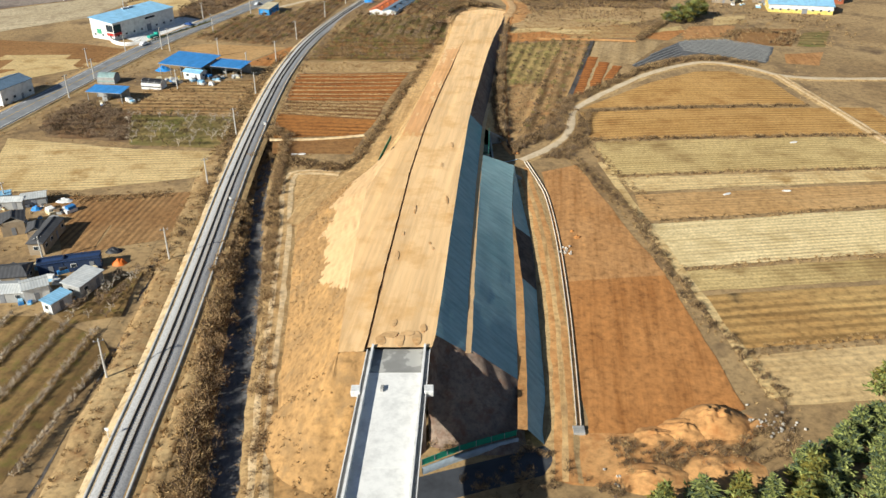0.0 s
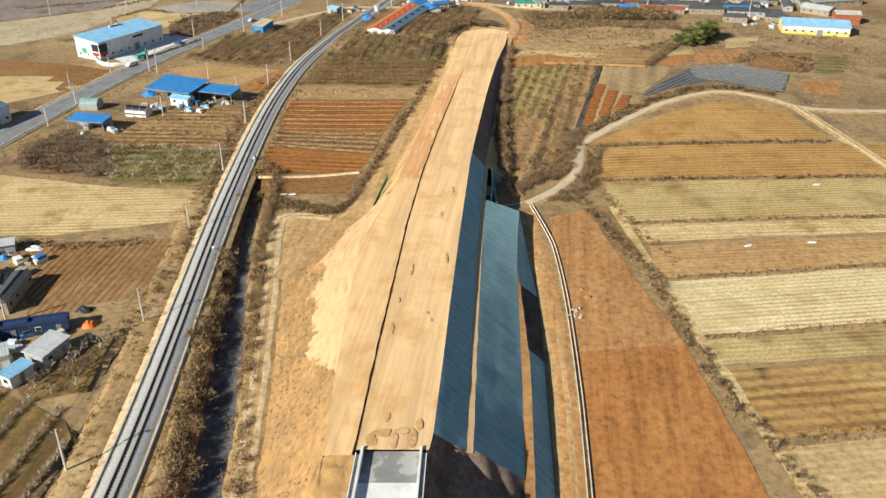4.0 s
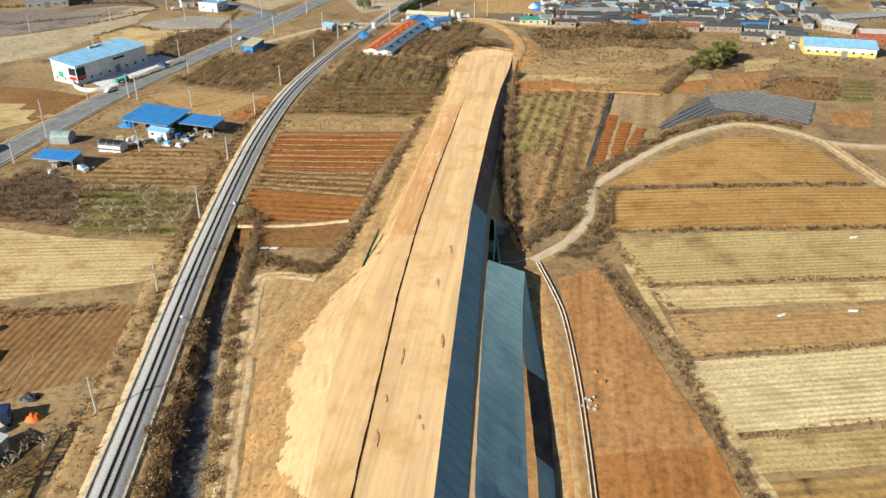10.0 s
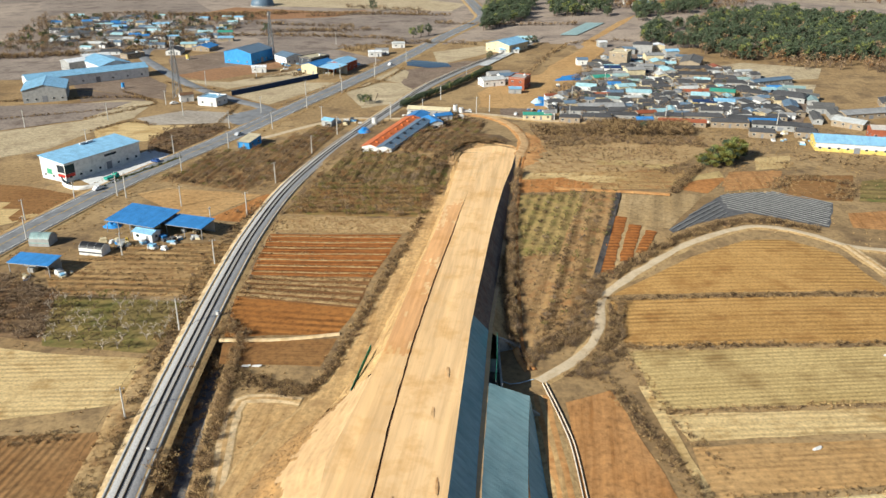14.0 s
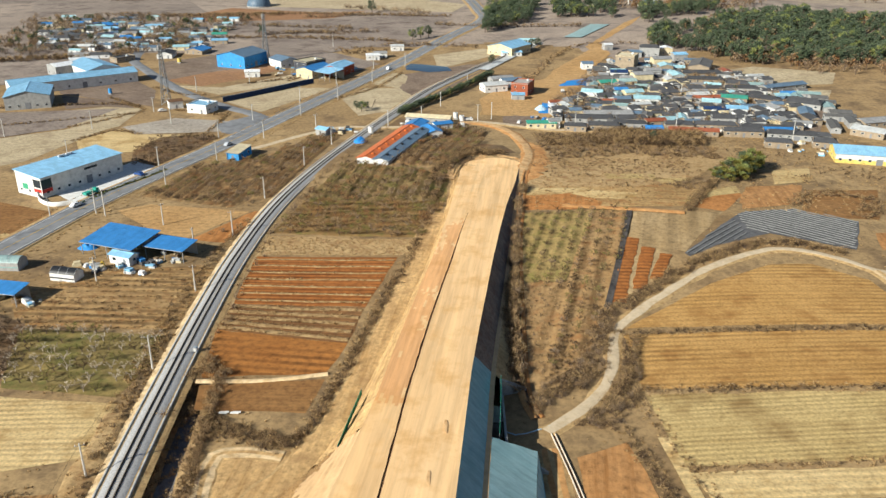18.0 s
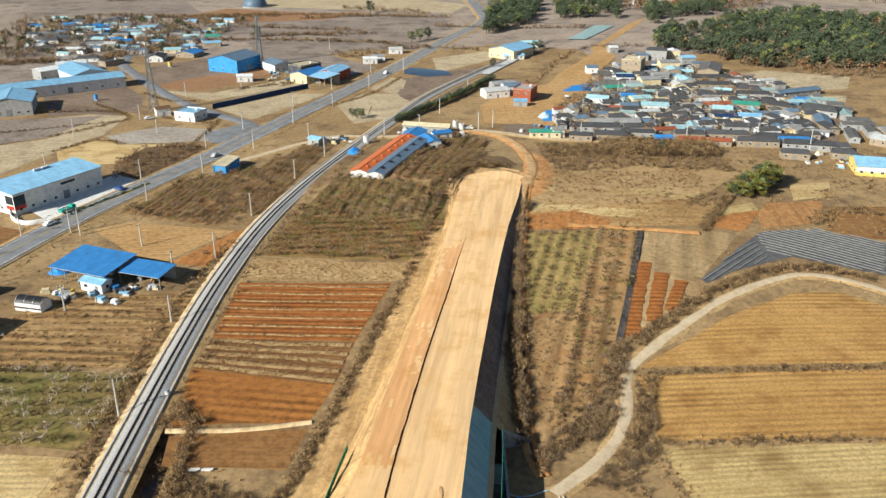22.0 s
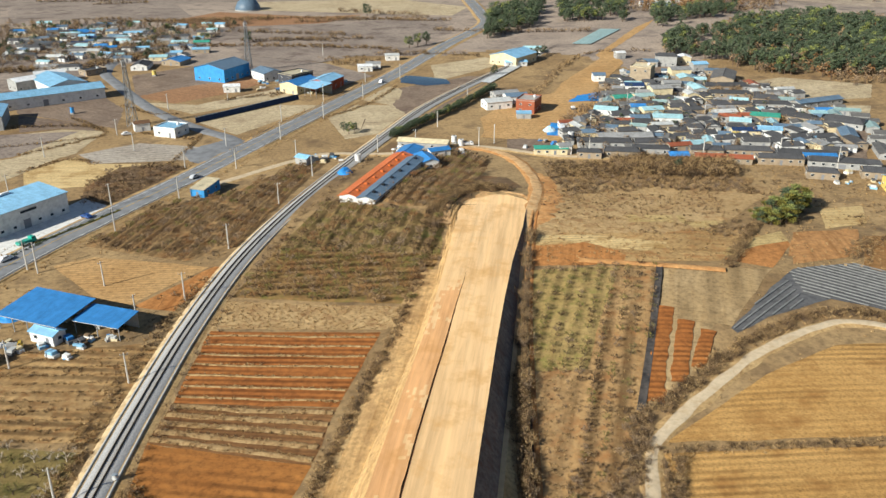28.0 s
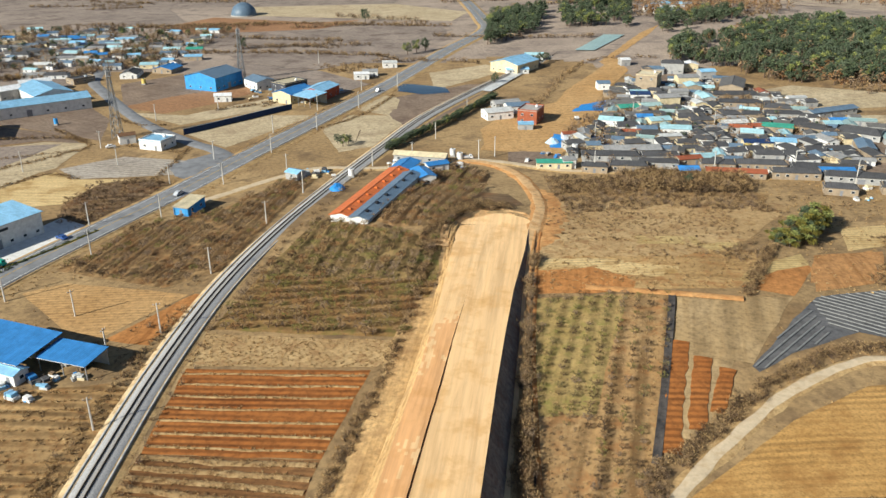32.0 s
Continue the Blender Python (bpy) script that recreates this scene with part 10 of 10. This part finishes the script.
ORANGE_SHEET = plain("orange_tarpaulin", (0.75, 0.18, 0.03), 0.55, 0, 0.2, 0.8, 0.2)
BLACK_SHEET = plain("black_tarpaulin", (0.03, 0.032, 0.038), 0.5, 0, 0.2, 0.8, 0.2)
PALE_SHEET = plain("pale_blue_sheet", (0.45, 0.62, 0.75), 0.4, 0, 0.2, 0.8, 0.2)
for nm, poly, mt, lab in (
    ("ground_sheet", [(66, 571), (73, 586), (101, 604), (92, 575)], BLUE_SHEET, "bright blue tarpaulin spread on sandy ground"),
    ("ground_sheet", [(48, 505), (52, 528), (78, 521), (76, 503)], BLUE_SHEET, "bright blue tarpaulin spread on building site"),
):
    tagged(new(nm, drape(nm, poly, mt, 0.5, 3.0, 0.5, 9)), lab, "tarpaulin")
for nm, lab, x, y, r, h, mt, st in (
    ("covered_mound", "heap under an orange tarpaulin", -76.7, 167, 1.5, 1.5, ORANGE_SHEET, 1.3),
    ("covered_mound", "heap under a blue tarpaulin beside the barn", -38.5, 447, 3.2, 2.4, BLUE_SHEET, 1.1),
    ("covered_mound", "heap under a dark blue tarpaulin by the road", -112.5, 325, 2.6, 1.8, BLUE_SHEET, 1.3),
    ("covered_mound", "heap under a black tarpaulin by the farm", -80, 173, 1.5, 1.2, BLACK_SHEET, 1.5),
    ("covered_mound", "pale sheeted heap on the building site", 50, 512, 3.0, 2.6, PALE_SHEET, 1.2),
    ("covered_mound", "heap under a white sheet in farmyard", -103.5, 201.5, 1.8, 1.0, WHITE_LINE, 1.6),
    ("covered_mound", "heap under a blue sheet in farmyard", -109, 196.5, 1.3, 1.2, BLUE_SHEET, 1.3),
):
    heap(nm, lab, x, y, r, h, mt, int(x), st)["category"] = "covered heap"
run_wall("site_fence", "long dark navy steel sheet fence in field", [(-121.5, 527), (-110, 541), (-98, 556), (-87, 570), (-80, 578)], 0.25, 2.8, WM["navy"], "fence", PANEL)
run_wall("boundary_wall", "pale concrete wall round warehouse yard", [(-150.5, 372), (-147.5, 367), (-141, 362.5), (-135, 365)], 0.3, 1.6, CONCRETE, "wall")
run_wall("boundary_wall", "pale green hedge-topped wall between yard and road", [(-129.5, 374.5), (-121, 389), (-113, 405)], 0.8, 0.8, GREEN_YELLOW, "wall")
run_wall("boundary_wall", "low pale wall along village lane", [(118, 470), (140, 468), (160, 462)], 0.3, 1.2, CONCRETE, "wall")
WATER = plain("still_dark_water", (0.03, 0.06, 0.10), 0.08, 0, 0.1, 0.2, 0.005)
tagged(new("pond", drape("pond", [(-29, 641), (-14, 637), (0, 630), (3, 616), (-12, 612), (-27, 620)], WATER, 0.35, 5, 0.5, 5)), "small still pond beside fields", "pond", kind="structure")
tagged(new("far_greenhouse_strip", drape("far_greenhouse_strip", [(20, 620), (26, 617), (48, 668), (43, 672)], RM["pale"], 1.2, 5, 0.1, 6)), "long pale plastic covered bed", "greenhouse", kind="structure")
tagged(new("far_greenhouse_strip", drape("far_greenhouse_strip", [(90, 745), (103, 742), (135, 800), (120, 805)], RM["teal"], 1.2, 8, 0.1, 7)), "far grey paved strip beside the cutting", "pavement", kind="structure")


def dome(x, y, r):
    rows = [[(x + r * math.cos(p) * math.cos(t), y + r * math.cos(p) * math.sin(t), H(x, y) + r * math.sin(p)) for t in [2 * math.pi * k / 24 for k in range(25)]] for p in [math.pi / 2 * i / 8 * 0.999 for i in range(9)]]
    d = tagged(new("dome"), "grey domed storage hall on far hill", "building")
    part("shell", grid_mesh("shell", rows, RM["greyblue"]), d)
    part("base_wall", cyl_mesh("base_wall", r * 1.02, r * 1.02, 1.2, WM["grey"], 24), d).matrix_basis = pose(x, y, H(x, y) - 0.2)


dome(-194, 950, 12)
# water tanks and small yard things in the village
rv = random.Random(12)
TANKS = [("white", 145, 505), ("yellow", 133, 500), ("white", 137, 501), ("white", 155, 560), ("cream", 120, 560), ("white", 175, 520), ("skyblue", 165, 492), ("white", 58, 499), ("white", 8, 486), ("white", -35, 463), ("white", 5, 492), ("yellow", -180, 640), ("blue", -190, 545), ("white", 100, 600), ("white", 178, 560)]
for col, x, y in TANKS:
    t = tagged(new("water_tank"), f"{col} plastic water tank on a stand", "tank")
    t.matrix_basis = pose(x, y, H(x, y))
    r = rv.uniform(0.9, 1.5)
    part("body", cyl_mesh("body", r, r * 0.97, 2.6, WM[col] if col in WM else RM[col], 14), t).matrix_basis = pose(0, 0, 0.8)
    part("stand", box_mesh("stand", r * 1.8, r * 1.8, 0.85, CONCRETE_GREY, 0.02, (0, 0, 0.42)), t)
    part("lid", cyl_mesh("lid", 0.4, 0.35, 0.25, DARK_STEEL, 10), t).matrix_basis = pose(0, 0, 3.4)


def clutter(cx, cy, rx, ry, n, seed):
    rs = random.Random(seed)
    mats = [WOOD, WM["white"], WM["grey"], WM["skyblue"], RM["tile"], CONCRETE, RM["blue"], WM["cream"], RM["pale"]]
    for _ in range(n):
        x, y = cx + rs.uniform(-rx, rx), cy + rs.uniform(-ry, ry)
        s = rs.uniform(0.5, 2.0)
        nm, lab = rs.choice([("crate_stack", "stack of crates and boards in a yard"), ("lean_to", "small sheet-metal lean-to shelter"), ("timber_stack", "stack of weathered timber")])
        t = tagged(new(nm), lab, "clutter")
        t.matrix_basis = pose(x, y, H(x, y), 0, 0, rs.uniform(0, 180))
        part("lower_layer", box_mesh("lower_layer", s * 1.6, s, s * 0.5, rs.choice(mats), 0.05, (0, 0, s * 0.25)), t)
        part("upper_layer", box_mesh("upper_layer", s * 1.2, s * 0.9, s * 0.4, rs.choice(mats), 0.05, (0.1 * s, 0, s * 0.7)), t)


clutter(-100, 308, 14, 4, 16, 1)
clutter(-118, 284, 8, 3, 10, 2)
clutter(-86, 314, 7, 2, 8, 3)
clutter(-90, 157, 12, 8, 22, 4)
clutter(-108, 192, 10, 8, 16, 5)
clutter(120, 520, 55, 35, 110, 6)
clutter(130, 580, 45, 35, 60, 7)
clutter(-50, 468, 8, 6, 10, 8)
clutter(-5, 478, 18, 5, 16, 9)
clutter(165, 440, 14, 10, 16, 10)
clutter(-85, 610, 25, 12, 20, 11)
clutter(55, 490, 20, 6, 14, 12)
plank = box_mesh("plank", 1.9, 0.6, 0.12, CONCRETE, 0.02, (0, 0, 0.06))
for x, y, a in [(-46, 233.7, 2), (-43.4, 233.8, -3), (78, 203, 20), (95, 205, -10), (110, 240, 8)]:
    t = tagged(new("sheet_stack"), "pale flat sheets lying in a field", "sheets")
    t.matrix_basis = pose(x, y, H(x, y) + 0.25, 0, 0, a)
    part("sheet", plank, t)
    part("sheet", plank, t).matrix_basis = pose(0.4, 0.15, 0.13, 0, 0, 7)
# hose lying from the culvert to the lane
c_ = Cloud()
hp = [(15.2, 227.5, 0.5), (17, 226.8, 0.3), (19.5, 227.4, 0.25), (22, 228.6, 0.35), (24.5, 229.6, 0.6)]
for p, q in zip(hp[:-1], hp[1:]):
    c_.stem(p, q, 0.12, 0.12, 0, 6)
v_, f_, _m = c_.arrays()
tagged(new("hose", mesh_from("hose", v_.tolist(), f_.tolist(), PALE_SHEET)), "pale blue hose running out of the culvert", "hose")
# brush that has come up on the sunlit slope, set on its surface
rs_ = np.random.RandomState(5)
V_, F_, M_, k_ = [], [], [], 0
for _ in range(900):
    y = rs_.uniform(126, 216)
    t = rs_.uniform(0.02, 0.85 if y < 137 else 0.5)
    xa, xb = along(TOE_L, y), along(PLAT, y)
    za, zb = H(xa, y), top_height(y)
    v, f, m = TF[rs_.randint(4)] if rs_.random() < 0.9 else BR[rs_.randint(4)]
    s = rs_.uniform(0.15, 0.4)
    V_.append(v * s + np.array((xa + (xb - xa) * t, y, za + (zb - za) * t)))
    F_.append(f + k_)
    M_.append(m)
    k_ += len(v)
for _ in range(130):
    t, q = rs_.random_sample(), 0.1 + 0.95 * math.sqrt(rs_.random_sample())
    ph = radians(178 + 86 * min(1, t / 0.7))
    cx, reach = -18 + 5.8 * max(0, (t - 0.7) / 0.3), 12.5 + 8 * min(1, t / 0.7)
    v, f, m = TF[rs_.randint(4)] if rs_.random_sample() < 0.75 else BR[rs_.randint(4)]
    V_.append(v * rs_.uniform(0.3, 0.75) + np.array((cx + reach * q * math.cos(ph), 112.4 + reach * q * math.sin(ph), max(0.1, 13.6 * max(0, 1 - q) ** 1.1 - 0.1))))
    F_.append(f + k_)
    M_.append(m)
    k_ += len(v)
tagged(new("slope_weeds", plant_mesh("slope_weeds", (np.concatenate(V_), np.concatenate(F_), np.concatenate(M_)))), "dry weeds on the sunlit embankment slope", "grass", kind="stuff")
# tufts along the grass strips
sp = []
for fi, n, w, per in ((0, 7, 0.8, 2.6), (1, 5, 1.9, 6.0)):
    a, b, c, d = [np.array(p) for p in FIELDS[fi][2]]
    for i in range(n):
        t = (i + 0.5) / n
        sp += [q for q in band([tuple(a + (d - a) * t), tuple((a + (d - a) * t + b + (c - b) * t) / 2), tuple(b + (c - b) * t)], w, per, 0.3, 0.75, 300 + i + 10 * fi) if noise.noise(Vector((q[0] * 0.3, i * 7.0, fi))) > -0.25]
scatter("strip_grass", "tufts of dry grass on strips between crops", "grass", TF + TF + [BR[0]], sp)
# tufts over the dry grass plot
scatter("plot_grass", "matted dry grass on a fallow plot", "grass", TF, patch(FIELDS[4][2], 900, 0.25, 0.6, 320))
